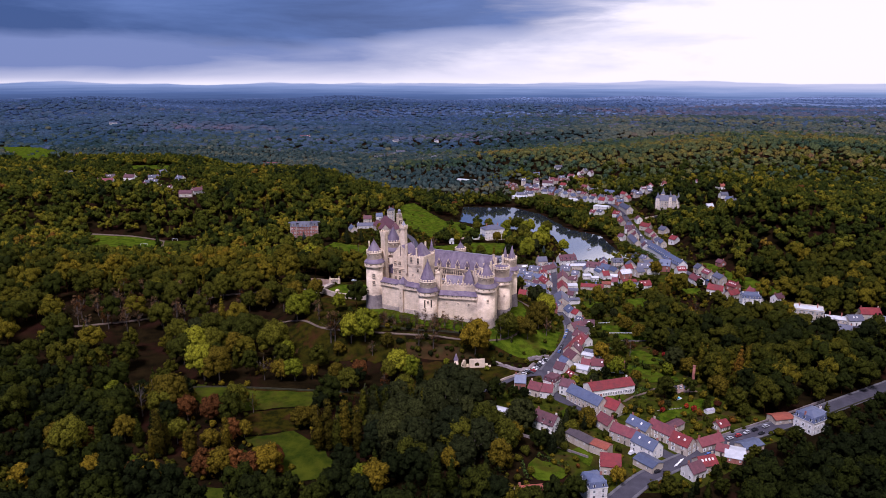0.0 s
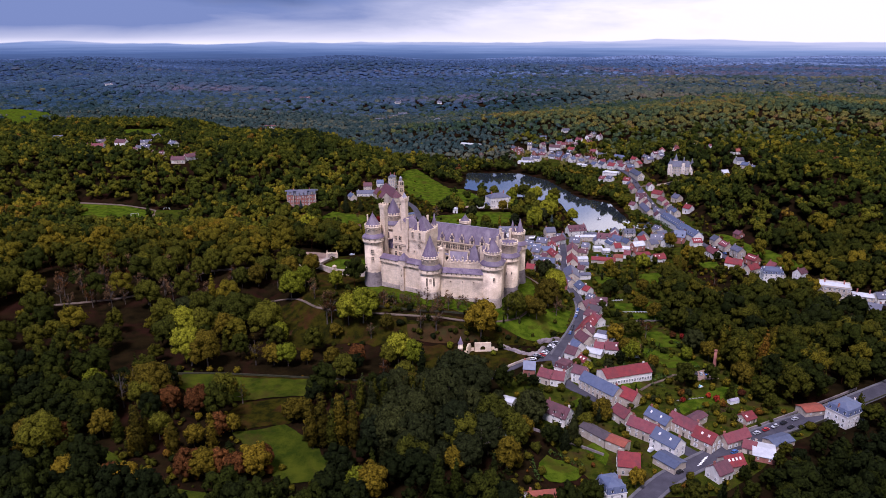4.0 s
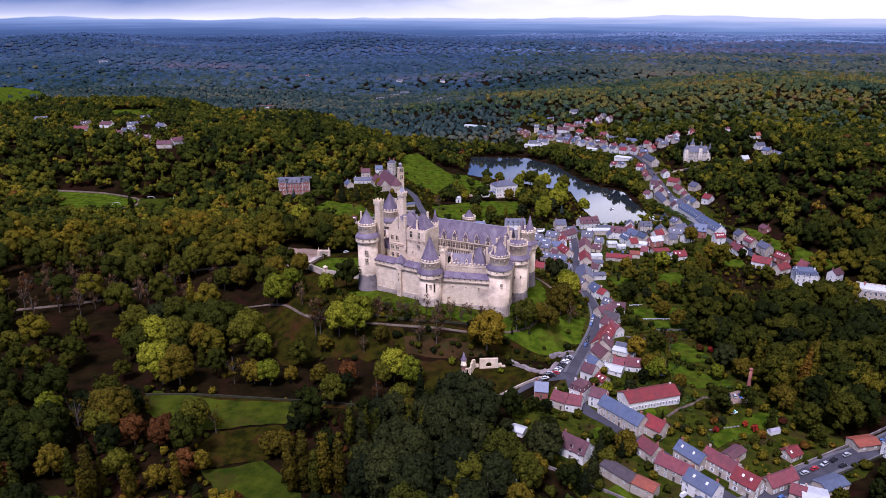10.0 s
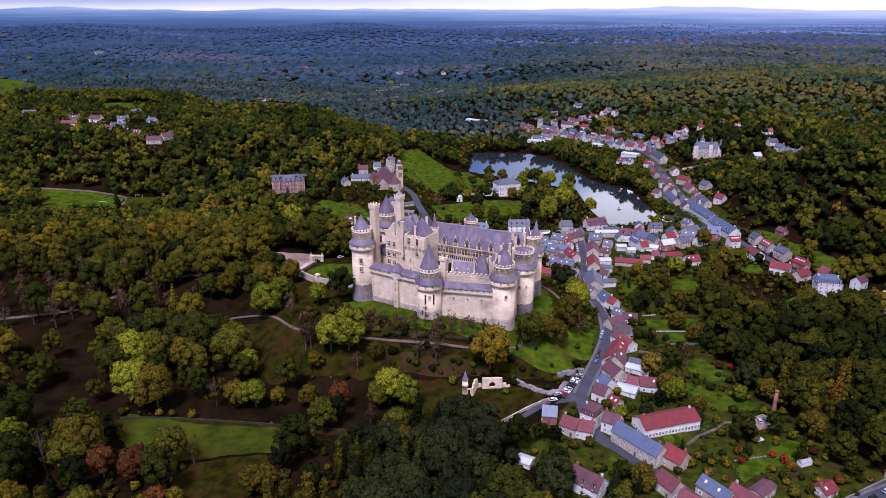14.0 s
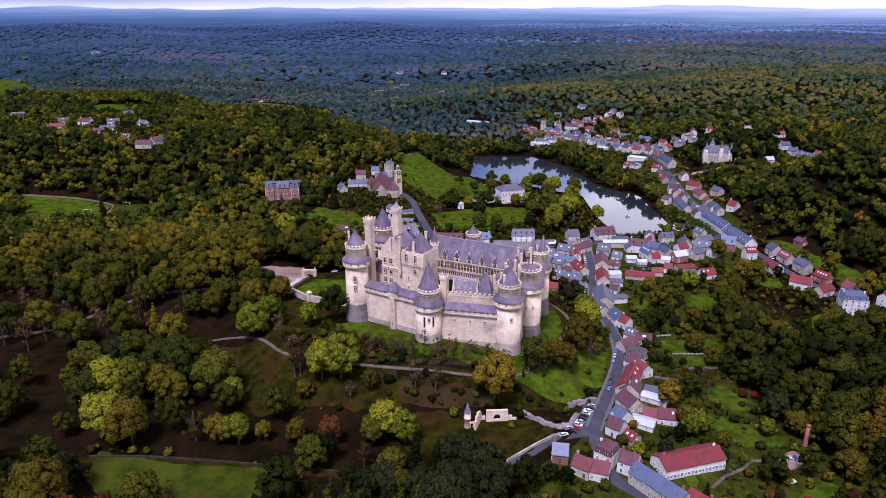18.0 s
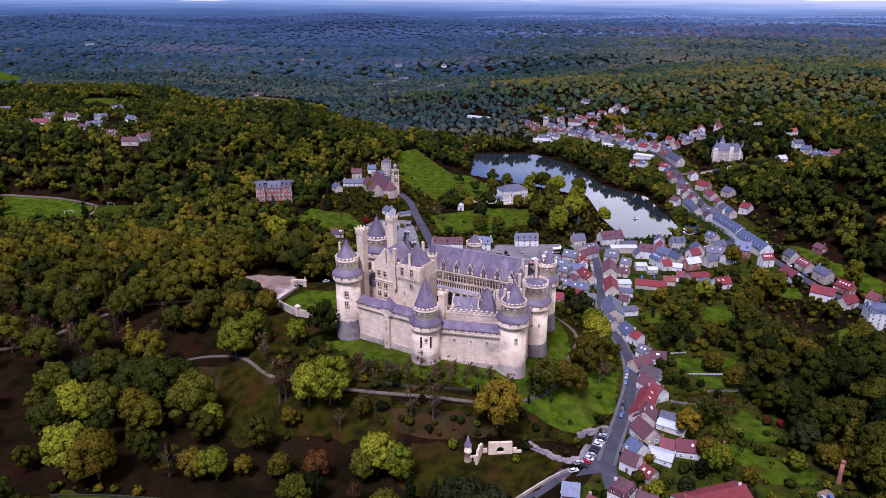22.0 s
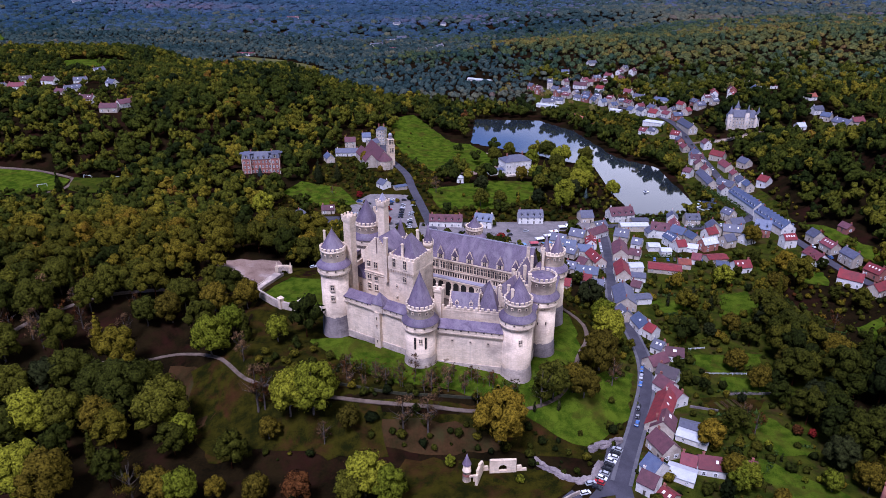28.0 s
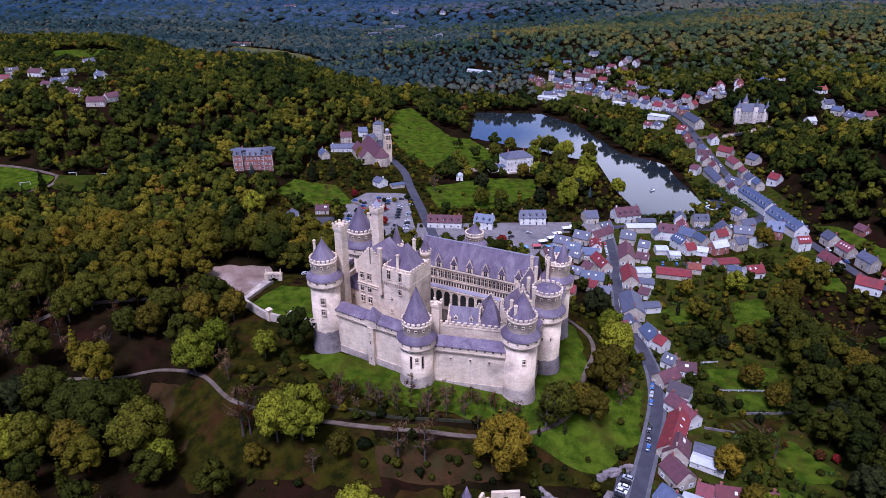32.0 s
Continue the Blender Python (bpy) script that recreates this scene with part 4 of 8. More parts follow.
def strip(name, pts, width, mat, label, lift=0.3, shift=0.0, category="road", thick=0.0):
    """A ribbon over the ground along a line; thick gives it a kerb."""
    line = smooth_line(pts)
    if not shift:
        RIBBONS.append((pts, width))
    side = sideways(line)
    b = Build()
    cols = 4
    rows = []
    for k in range(cols + 1):
        q = line + side * (shift + width * (k / cols - 0.5))
        rows.append(np.c_[q, land(q[:, 0], q[:, 1]) + lift])
    n = len(line)
    level = np.max([r[:, 2] for r in rows], axis=0)
    for r in rows:
        r[:, 2] = r[:, 2] * 0.4 + level * 0.6
    verts = [tuple(v) for r in rows for v in r]
    faces = [(k * n + i, k * n + i + 1, (k + 1) * n + i + 1, (k + 1) * n + i) for k in range(cols) for i in range(n - 1)]
    b.add(verts, [f[::-1] for f in faces])
    for k in (0, cols):
        low = [(x, y, z - 0.4 - thick) for x, y, z in rows[k]]
        m = len(b.v)
        b.add([tuple(v) for v in rows[k]] + low, [(i, i + 1, n + i + 1, n + i) for i in range(n - 1)])
    return tagged(part(name, b, mat), label, category, kind="structure")


def patch(name, outline, mat, label, lift=0.36, step=5.0, category="lawn", wob=1.2, clear=True):
    """A sheet that lies on the ground inside an outline."""
    if clear and category != "leaf litter":
        SHEETS.append(outline)
    rng = random.Random(len(outline) * 7 + int(outline[0][0]))
    edge = []
    for (x0, y0), (x1, y1) in zip(outline, outline[1:] + outline[:1]):
        n = max(1, int(math.hypot(x1 - x0, y1 - y0) / step))
        edge += [(x0 + (x1 - x0) * k / n + rng.uniform(-wob, wob), y0 + (y1 - y0) * k / n + rng.uniform(-wob, wob)) for k in range(n)]
    xs, ys = [p[0] for p in edge], [p[1] for p in edge]
    gx, gy = np.meshgrid(np.arange(min(xs), max(xs), step), np.arange(min(ys), max(ys), step))
    ok = inside(gx.ravel(), gy.ravel(), edge)
    pts = [Vector(p) for p in edge] + [Vector(p) for p in zip(gx.ravel()[ok], gy.ravel()[ok])]
    n = len(edge)
    v, _, f, *_ = geometry.delaunay_2d_cdt(pts, [], [list(range(n))], 1, 1e-4)
    b = Build()
    zz = land([p.x for p in v], [p.y for p in v]) + lift
    b.add([(p.x, p.y, z) for p, z in zip(v, zz)], f)
    ob = part(name, b, mat, None, "", True)
    return tagged(ob, label, category, kind="structure")


def low_wall(name, pts, h, thick, mat, label, step=6.0):
    line = smooth_line(pts, step)
    side = sideways(line) * thick / 2
    base = land(line[:, 0], line[:, 1])
    b = Build()
    n = len(line)
    ring = []
    for s, up in ((1, -1.0), (1, h), (-1, h), (-1, -1.0)):
        q = line + side * s
        ring += [(x, y, z + up) for (x, y), z in zip(q, base)]
    for k in range(4):
        j = (k + 1) % 4
        b.add([], [])
        b.f += [(k * n + i, j * n + i, j * n + i + 1, k * n + i + 1) for i in range(n - 1)]
        b.m += [0] * (n - 1)
    b.v = ring
    b.f += [(0, n, 2 * n, 3 * n)[::-1], (n - 1, 2 * n - 1, 3 * n - 1, 4 * n - 1)]
    b.m += [0, 0]
    return tagged(part(name, b, mat), label, "wall")


def rock_face(pts, h, depth, label):
    """A crag of separate uneven boulders along a line."""
    rng = random.Random(int(pts[0][0]))
    line = smooth_line(pts, 1.7)
    side = sideways(line)
    ob = thing("rock_face", label, "rocks", "", pose(*line[0], 0))
    ob.matrix_basis = Matrix.Identity(4)
    for k, (x, y) in enumerate(line):
        for lift in range(2):
            w, t = rng.uniform(2.4, 4.2), h * rng.uniform(0.4, 0.8)
            off = depth * (lift * 0.5 - 0.1) + rng.uniform(-.4, .4)
            px, py = x - side[k][0] * off, y - side[k][1] * off
            b = Build().rings(0, 0, [(w * 0.52, -0.6), (w * 0.6, t * 0.3), (w * 0.5, t * 0.75), (w * 0.26, t)], 7)
            b.v = [(vx * rng.uniform(0.7, 1.2), vy * rng.uniform(0.45, 0.8), vz * rng.uniform(0.9, 1.1)) for vx, vy, vz in b.v]
            # pale rock takes the dark stone colour, with its shade in the colour
            s = part("boulder", b, dark_stone_mat, ob)
            s.matrix_basis = pose(px, py, float(land(px, py)) + lift * h * 0.42, 0, 0, math.degrees(math.atan2(-side[k][0], side[k][1])) + rng.uniform(-25, 25))
    return ob


pave_mat = material("pale paving", (0.125, 0.108, 0.110), (0.215, 0.190, 0.188), 0.3, 0.9, 3.0, 0.0, (0.095, 0.085, 0.09), 0.08)
kerb_mat = material("grey footway", (0.075, 0.072, 0.082), (0.135, 0.128, 0.14), 0.3, 0.9, 3.0)
litter_mat = material("fallen leaves", (0.018, 0.013, 0.005), (0.052, 0.026, 0.011), 0.12, 0.95, 1.2, 0.1, (0.03, 0.03, 0.01), 0.06)
paint_mat = material("white road paint", (0.62, 0.62, 0.62), (0.78, 0.78, 0.78), 0.8, 0.7, 4.0)
court_mat = material("red court", (0.30, 0.09, 0.07), (0.42, 0.14, 0.11), 0.2, 0.9, 2.0)
STREET = [(68, 423), (69, 394), (80, 381), (91, 365), (102, 351), (111, 336), (122, 320)]
UPPER = [(68, 423), (75, 440), (86, 466), (96, 492), (101, 517), (101, 545), (99, 575), (104, 610), (110, 648), (115, 690), (117, 706)]
MAIN = [(70, 272), (94, 297), (106, 307), (124, 319), (144, 331), (170, 346), (200, 360), (240, 382), (300, 415)]
LAKESIDE = [(117, 706), (155, 709), (190, 704), (222, 714), (240, 727), (247, 762), (249, 816), (254, 885), (255, 932), (258, 990), (247, 1044), (228, 1085), (190, 1150), (120, 1230)]
VALLEY = [(240, 727), (245, 690), (252, 650), (262, 610), (290, 560), (330, 520), (420, 480)]
strip("road", STREET, 7.0, asphalt_mat, "narrow grey asphalt village street between houses")
strip("road", UPPER, 5.6, asphalt_mat, "grey asphalt street that curves below the castle", 0.36)
strip("road", MAIN, 8.2, asphalt_mat, "wide grey asphalt road with parked cars", 0.42)
strip("road", LAKESIDE, 7.5, asphalt_mat, "grey asphalt street beside the lake")
strip("road", VALLEY, 6.5, asphalt_mat, "grey asphalt lane along the foot of the wooded hill", 0.34)
strip("road", [(50, 417), (40, 408), (28, 399), (14, 391)], 5.0, asphalt_mat, "narrow lane beside a stone wall")
strip("road", [(-9, 680), (-21, 736), (-32, 780), (-39, 813), (-62, 880), (-78, 960)], 7.0, asphalt_mat, "grey lane that climbs past the church")
strip("road", [(258, 928), (294, 930), (323, 936), (360, 935)], 5.0, gravel_mat, "pale drive on the hillside")
for line, off in ((MAIN, 4.9), (MAIN, -4.9), (UPPER, 3.5), (UPPER, -3.5)):
    strip("pavement", line, 1.5, kerb_mat, "grey paved footway with a stone kerb", 0.55, off, "pavement", 0.2)
strip("path", [(-207, 485), (-191, 501), (-157, 504), (-136, 508), (-109, 492), (-89, 472), (-66, 461), (-34, 453), (3, 451), (26, 455), (40, 461), (50, 469), (56, 478)], 1.8, gravel_mat, "pale gravel path below the castle walls", 0.3, 0, "path")
strip("path", [(57, 553), (66, 543), (72, 533), (71, 517), (64, 500), (57, 480)], 2.2, gravel_mat, "pale gravel path round the foot of the towers", 0.3, 0, "path")
strip("path", [(-300, 500), (-239, 521), (-223, 538), (-196, 556), (-150, 562), (-120, 572)], 3.2, gravel_mat, "pale gravel path through the park", 0.3, 0, "path")
strip("path", [(-437, 814), (-405, 811), (-372, 807), (-340, 795), (-329, 784), (-325, 762), (-334, 748)], 3.5, gravel_mat, "sandy path round a playing field", 0.3, 0, "path")
strip("path", [(-60, 730), (-80, 745), (-103, 752), (-118, 770)], 2.6, gravel_mat, "winding garden path", 0.3, 0, "path")
strip("path", [(-200, 402), (-159, 397), (-130, 397), (-79, 392), (-40, 387)], 3.5, meadow_mat, "grassy track along a low wall", 0.3, 0, "path")

patch("garden_ground", [(76, 440), (56, 410), (30, 390), (70, 290), (120, 290), (190, 345), (190, 430), (185, 470), (205, 540), (200, 600), (245, 640), (250, 720), (110, 720), (95, 600)], garden_mat, "rough garden grass between the houses", 0.12, 8.0, "garden", 1.2, False)
patch("garden_ground", [(-100, 470), (-70, 440), (90, 436), (92, 560), (66, 590), (20, 596), (-70, 580), (-104, 596), (-120, 560)], meadow_mat, "rough grass on the castle hill", 0.12, 6.0, "grass", 1.2, False)
patch("garden_ground", [(205, 735), (262, 700), (280, 900), (280, 1010), (200, 1110), (120, 1270), (115, 1130), (180, 1060), (215, 880)], garden_mat, "rough garden grass beside the lake", 0.14, 12.0, "garden", 2.0, False)
patch("garden_ground", [(-150, 670), (-20, 640), (70, 640), (112, 720), (70, 770), (0, 740), (-34, 960), (-104, 960), (-130, 780)], meadow_mat, "rough grass round the church and square", 0.12, 10.0, "grass", 2.0, False)
patch("lawn", [(-100, 546), (-90, 566), (-62, 563), (-60, 520), (-66, 526), (-84, 530)], grass_mat, "bright mown lawn on the castle terrace")
patch("lawn", [(18, 470), (36, 466), (60, 478), (80, 500), (92, 502), (87, 487), (82, 466), (70, 454), (60, 443), (46, 448), (30, 458)], grass_mat, "bright grass slope above the street")
patch("lawn", [(-66, 498), (-48, 480), (-22, 462), (24, 457), (52, 470), (66, 500), (66, 540), (56, 545), (50, 505), (30, 478), (-10, 482), (-48, 502)], grass_mat, "grass bank at the foot of the castle walls")
patch("lawn", [(-98, 444), (-88, 468), (-70, 455), (-40, 446), (-50, 436), (-75, 440)], meadow_mat, "rough grass and fallen leaves on the hillside")
patch("leaf_litter", [(-28, 447), (10, 446), (26, 440), (4, 434), (-30, 437)], litter_mat, "rust-brown fallen leaves under trees", 0.26, 5.0, "leaf litter")
patch("leaf_litter", [(-135, 500), (-108, 486), (-92, 468), (-112, 452), (-140, 462)], litter_mat, "rust-brown fallen leaves under trees", 0.26, 5.0, "leaf litter")
patch("meadow", [(-121, 491), (-92, 494), (-81, 459), (-80, 438), (-96, 434), (-112, 457)], meadow_mat, "rough sloping meadow under tall trees", 0.34, 4.0, "meadow")
patch("meadow", [(-63, 449), (-28, 452), (-22, 434), (-47, 433)], meadow_mat, "rough grassy slope below the path", 0.4, 4.0, "meadow")
patch("meadow", [(-104, 532), (-70, 526), (-64, 496), (-84, 492)], meadow_mat, "rough grass below the terrace", 0.4, 4.0, "meadow")
patch("meadow", [(-16, 432), (28, 433), (50, 423), (36, 405), (14, 398), (-16, 404), (-26, 418)], meadow_mat, "rough meadow round the ruins", 0.4, 5.0, "meadow")
patch("meadow", [(-159, 404), (-109, 394), (-64, 391), (-70, 376), (-87, 372), (-112, 367), (-130, 362), (-153, 383)], park_grass_mat, "green meadow strip below a low wall", 0.4, 5.0, "meadow")
patch("meadow", [(-108, 335), (-82, 342), (-72, 332), (-59, 316), (-51, 300), (-60, 295), (-76, 292), (-86, 310), (-101, 325)], park_grass_mat, "open meadow between poplars and rust-brown trees", 0.4, 5.0, "meadow")
patch("meadow", [(-112, 366), (-81, 372), (-71, 356), (-81, 342), (-107, 337), (-117, 352)], meadow_mat, "rough dark meadow with dry grass", 0.36, 5.0, "meadow")
patch("meadow", [(-175, 313), (-161, 319), (-151, 308), (-156, 298), (-167, 302)], park_grass_mat, "dark green meadow between trees", 0.4, 5.0, "meadow")
patch("meadow", [(-133, 285), (-119, 289), (-82, 286), (-78, 279), (-86, 272), (-126, 274)], park_grass_mat, "green meadow at the edge of the wood", 0.4, 5.0, "meadow")
patch("meadow", [(-252, 354), (-252, 364), (-240, 377), (-202, 387), (-199, 379), (-230, 370), (-242, 358)], park_grass_mat, "green meadow beside a hedge", 0.4, 5.0, "meadow")
patch("bare_ground", [(-142, 590), (-104, 602), (-97, 580), (-104, 560), (-124, 566)], dirt_mat, "bare reddish earth before the castle gate", 0.26, 5.0, "bare ground")
patch("square", [(-24, 668), (-22, 706), (70, 711), (116, 716), (118, 694), (80, 692), (58, 652), (20, 650)], pave_mat, "broad pale paved square with a market", 0.3, 6.0, "square", 0.3)
patch("car_park", [(-76, 672), (-80, 742), (-66, 760), (-34, 762), (-22, 690), (-40, 668)], pave_mat, "grey car park beside the castle", 0.3, 6.0, "car park", 0.3)
patch("car_park", [(53, 414), (58, 420), (67, 444), (74, 449), (78, 444), (68, 418)], asphalt_mat, "grey car park beside the street", 0.3, 4.0, "car park", 0.2)
patch("car_park", [(-150, 690), (-112, 712), (-84, 714), (-84, 692), (-118, 684)], asphalt_mat, "grey yard beside low buildings", 0.3, 6.0, "car park", 0.3)
patch("lawn", [(-70, 1029), (-45, 1062), (3, 955), (22, 950), (54, 872), (30, 840), (-14, 832), (-44, 880), (-60, 940)], grass_mat, "green hillside meadow above the lake", 0.4, 8.0)
patch("lawn", [(-20, 780), (33, 812), (78, 810), (74, 772), (44, 738), (-8, 738)], grass_mat, "mown lawn before the white house", 0.4, 6.0)
patch("bare_ground", [(8, 902), (49, 915), (58, 880), (42, 832), (10, 828)], dirt_mat, "pale reddish gravel garden", 0.34, 6.0, "gravel garden")
patch("lawn", [(-92, 776), (-130, 788), (-140, 760), (-104, 735), (-74, 740)], grass_mat, "garden lawn beside the church", 0.4, 6.0)
patch("lawn", [(-436, 813), (-405, 811), (-372, 807), (-331, 785), (-328, 762), (-344, 741), (-385, 735)], grass_mat, "green playing field inside a sandy path", 0.4, 8.0)
patch("lawn", [(-332, 792), (-288, 796), (-275, 760), (-298, 750), (-322, 759)], park_grass_mat, "rough grass beside the playing field", 0.4, 8.0)
patch("field", [(-1325, 2057), (-1223, 2043), (-1145, 1995), (-945, 1727), (-802, 1386), (-834, 1342)], grass_mat, "bright green field on the far hill", 3.0, 40.0, "field", 8.0)
patch("field", [(-593, 1230), (-608, 1292), (-566, 1312), (-528, 1313), (-479, 1274), (-461, 1224), (-519, 1213)], grass_mat, "bright green field among woods", 2.0, 20.0, "field", 4.0)
patch("field", [(-412, 1533), (-412, 1596), (-314, 1537), (-257, 1475), (-210, 1398), (-196, 1161), (-313, 1438)], pasture_mat, "pale dry pasture in the valley", 2.0, 20.0, "field", 4.0)
patch("lawn", [(380, 1120), (420, 1140), (460, 1100), (420, 1070)], grass_mat, "green clearing on the wooded hill", 0.4, 12.0)
for outline, mat, about in [
    ([(165, 588), (184, 595), (188, 571), (156, 558)], grass_mat, "mown garden lawn among trees"),
    ([(128, 522), (164, 523), (154, 505), (133, 506), (124, 513)], grass_mat, "mown back garden with a white fence"),
    ([(136, 502), (161, 502), (154, 490), (132, 489)], grass_mat, "small mown garden lawn"),
    ([(119, 485), (150, 484), (143, 474), (123, 471)], meadow_mat, "kitchen garden with rough grass"),
    ([(136, 466), (145, 470), (156, 452), (154, 444), (139, 445), (134, 455)], grass_mat, "small sloping garden lawn"),
    ([(121, 582), (150, 585), (144, 569), (123, 566)], grass_mat, "mown garden lawn behind the street"),
    ([(222, 624), (244, 620), (239, 602), (222, 606)], grass_mat, "small lawn beside a lane"),
    ([(264, 690), (274, 684), (285, 651), (312, 601), (304, 585), (284, 606), (276, 640)], grass_mat, "grassy hillside above the lane"),
    ([(228, 551), (260, 570), (253, 546), (224, 530)], grass_mat, "mown lawn before a white villa"),
    ([(205, 556), (222, 562), (222, 546), (204, 546)], meadow_mat, "garden with vegetable beds"),
    ([(156, 652), (200, 674), (202, 658), (156, 642)], meadow_mat, "long narrow gardens behind the square"),
    ([(141, 380), (162, 391), (168, 386), (163, 378), (136, 366), (127, 360), (126, 369)], grass_mat, "garden lawn behind a row of houses"),
    ([(101, 393), (106, 395), (107, 391), (104, 387), (100, 387)], grass_mat, "small lawn before the school"),
    ([(108, 396), (113, 397), (116, 392), (111, 389)], grass_mat, "small lawn before the school"),
    ([(130, 443), (139, 434), (157, 422), (155, 414), (137, 415), (124, 432)], grass_mat, "rough orchard grass"),
    ([(66, 371), (76, 377), (80, 374), (70, 366)], grass_mat, "small garden lawn beside a house"),
    ([(43, 317), (49, 323), (63, 311), (60, 303), (46, 301)], grass_mat, "small walled orchard lawn"),
    ([(67, 329), (73, 334), (80, 324), (75, 314)], grass_mat, "small garden lawn"),
    ([(22, 418), (35, 431), (45, 416), (24, 404)], meadow_mat, "rough grass inside the ruined gate"),
]:
    patch("lawn", outline, mat, about, 0.4, 4.0)
strip("path", [(111, 386), (120, 394), (129, 399), (136, 405), (146, 404)], 1.6, gravel_mat, "gravel garden path behind the school", 0.45, 0, "path")
patch("car_park", [(145, 407), (158, 413), (162, 401), (145, 398)], dirt_mat, "pale gravel parking place in the gardens", 0.3, 4.0, "car park", 0.2)
patch("tennis_court", [(146, 1096), (156, 1098), (184, 1040), (174, 1034)], court_mat, "red tennis courts beside the lake", 0.4, 8.0, "tennis court", 0.1)

# a zebra crossing and painted lines where the street meets the wide road
zebra = Build()
for i in range(6):
    u = i / 5
    x, y = 119.5 + 5.2 * u, 314.0 + 8.0 * u * 0.75
    zebra.box(x, y, float(land(x, y)) + 0.62, 2.6, 0.55, 0.05, 30)
tagged(part("zebra_crossing", zebra, paint_mat), "white zebra crossing painted on the road", "road marking", kind="structure")

low_wall("terrace_wall", [(-130, 573), (-107, 549), (-86, 529), (-62, 523)], 4.5, 1.2, smudged_mat, "stained stone retaining wall of the castle terrace")
low_wall("garden_wall", [(20, 394.5), (42, 411.5), (51, 417)], 1.8, 0.6, smudged_mat, "pale stone wall beside the lane")
rock_face([(60, 442), (67, 446), (73, 448.5)], 2.4, 1.0, "rough pale rock outcrop beside parked cars, coloured dark for shade")
rock_face([(36, 434), (41, 429), (48, 424), (54, 423), (58, 426), (62, 433)], 1.8, 0.8, "low bank of pale rough rock below the lawn, coloured dark for shade")
low_wall("retaining_wall", [(-48, 462.5), (-19, 456), (5, 456.5), (26, 460)], 1.3, 0.4, moss_mat, "weathered stone wall above the path")
low_wall("retaining_wall", [(-160, 399.6), (-130, 399.6), (-79, 394.4), (-45, 390)], 1.2, 0.5, moss_mat, "low mossy wall along a track")
low_wall("garden_wall", [(168, 337), (200, 354), (236, 374), (300, 409)], 1.2, 0.5, moss_mat, "mossy stone wall along the road", 8.0)
low_wall("garden_wall", [(152, 343), (196, 366), (236, 388)], 1.4, 0.5, dark_stone_mat, "dark stone wall along the road", 8.0)
low_wall("garden_wall", [(266, 922), (294, 924.5), (323, 930), (360, 929)], 2.2, 0.6, stone_mat, "pale wall along the hillside drive", 8.0)
low_wall("garden_wall", [(28, 352), (46, 344), (76, 322)], 1.6, 0.5, dark_stone_mat, "dark wall round an orchard", 8.0)

# ---- houses ----
ROOFS = {
    "red": (material("red roof tiles", (0.1187, 0.0098, 0.0138), (0.2139, 0.0238, 0.0249), 0.5, 0.8, 3.0, 0.02, (0.0840, 0.0197, 0.0224), 0.2, 0.0, 0.35), "red tiled"),
    "pink": (material("faded red roof tiles", (0.1098, 0.0221, 0.0310), (0.1904, 0.0435, 0.0499), 0.5, 0.8, 3.0, 0.02, (0.0896, 0.0328, 0.0396), 0.2, 0.0, 0.4), "faded red tiled"),
    "brown": (material("brown roof tiles", (0.0650, 0.0221, 0.0310), (0.1243, 0.0435, 0.0542), 0.5, 0.8, 3.0, 0.02, (0.0560, 0.0262, 0.0310), 0.2, 0.0, 0.4), "brown tiled"),
    "dark": (material("dark roof tiles", (0.038, 0.027, 0.036), (0.081, 0.060, 0.068), 0.5, 0.8, 3.0, 0.02, (0.05, 0.04, 0.045), 0.2, 0.0, 0.3), "dark tiled"),
    "orange": (material("orange roof tiles", (0.1624, 0.0353, 0.0189), (0.2576, 0.0640, 0.0353), 0.5, 0.8, 3.0, 0.02, (0.1232, 0.0369, 0.0275), 0.2, 0.0, 0.3), "orange tiled"),
    "blue": (material("blue slates", (0.047, 0.060, 0.111), (0.089, 0.109, 0.174), 0.5, 0.5, 3.0, 0.02, (0.085, 0.095, 0.14), 0.2, 0.0, 0.35), "blue slate"),
    "slate": (material("grey slates", (0.051, 0.053, 0.083), (0.102, 0.102, 0.140), 0.5, 0.55, 3.0, 0.02, (0.066, 0.066, 0.085), 0.2, 0.0, 0.4), "grey slate"),
    "pale": (material("pale sheet roof", (0.391, 0.399, 0.425), (0.544, 0.552, 0.578), 0.4, 0.5, 3.0, 0.0, (0.36, 0.37, 0.40), 0.2, 0.0, 0.2), "pale sheet-roofed"),
}
WALLS = {
    "white": (material("white render", (0.56, 0.53, 0.50), (0.74, 0.71, 0.67), 0.3, 0.85, 2.0, 0.0, (0.42, 0.39, 0.36), 0.25, 0.0, 0.15), "white rendered"),
    "cream": (material("cream stone wall", (0.36, 0.30, 0.24), (0.54, 0.47, 0.39), 0.4, 0.9, 2.5, 0.02, (0.28, 0.23, 0.19), 0.25, 0.0, 0.25), "cream stone"),
    "brick": (material("red brick wall", (0.23, 0.085, 0.065), (0.36, 0.15, 0.115), 0.5, 0.9, 3.0, 0.02, (0.18, 0.08, 0.07), 0.25, 0.0, 0.2), "red brick"),
}
frame_mat = material("white painted wood", (0.60, 0.60, 0.60), (0.76, 0.76, 0.75), 1.0, 0.6, 5.0)
brick_mat = WALLS["brick"][0]


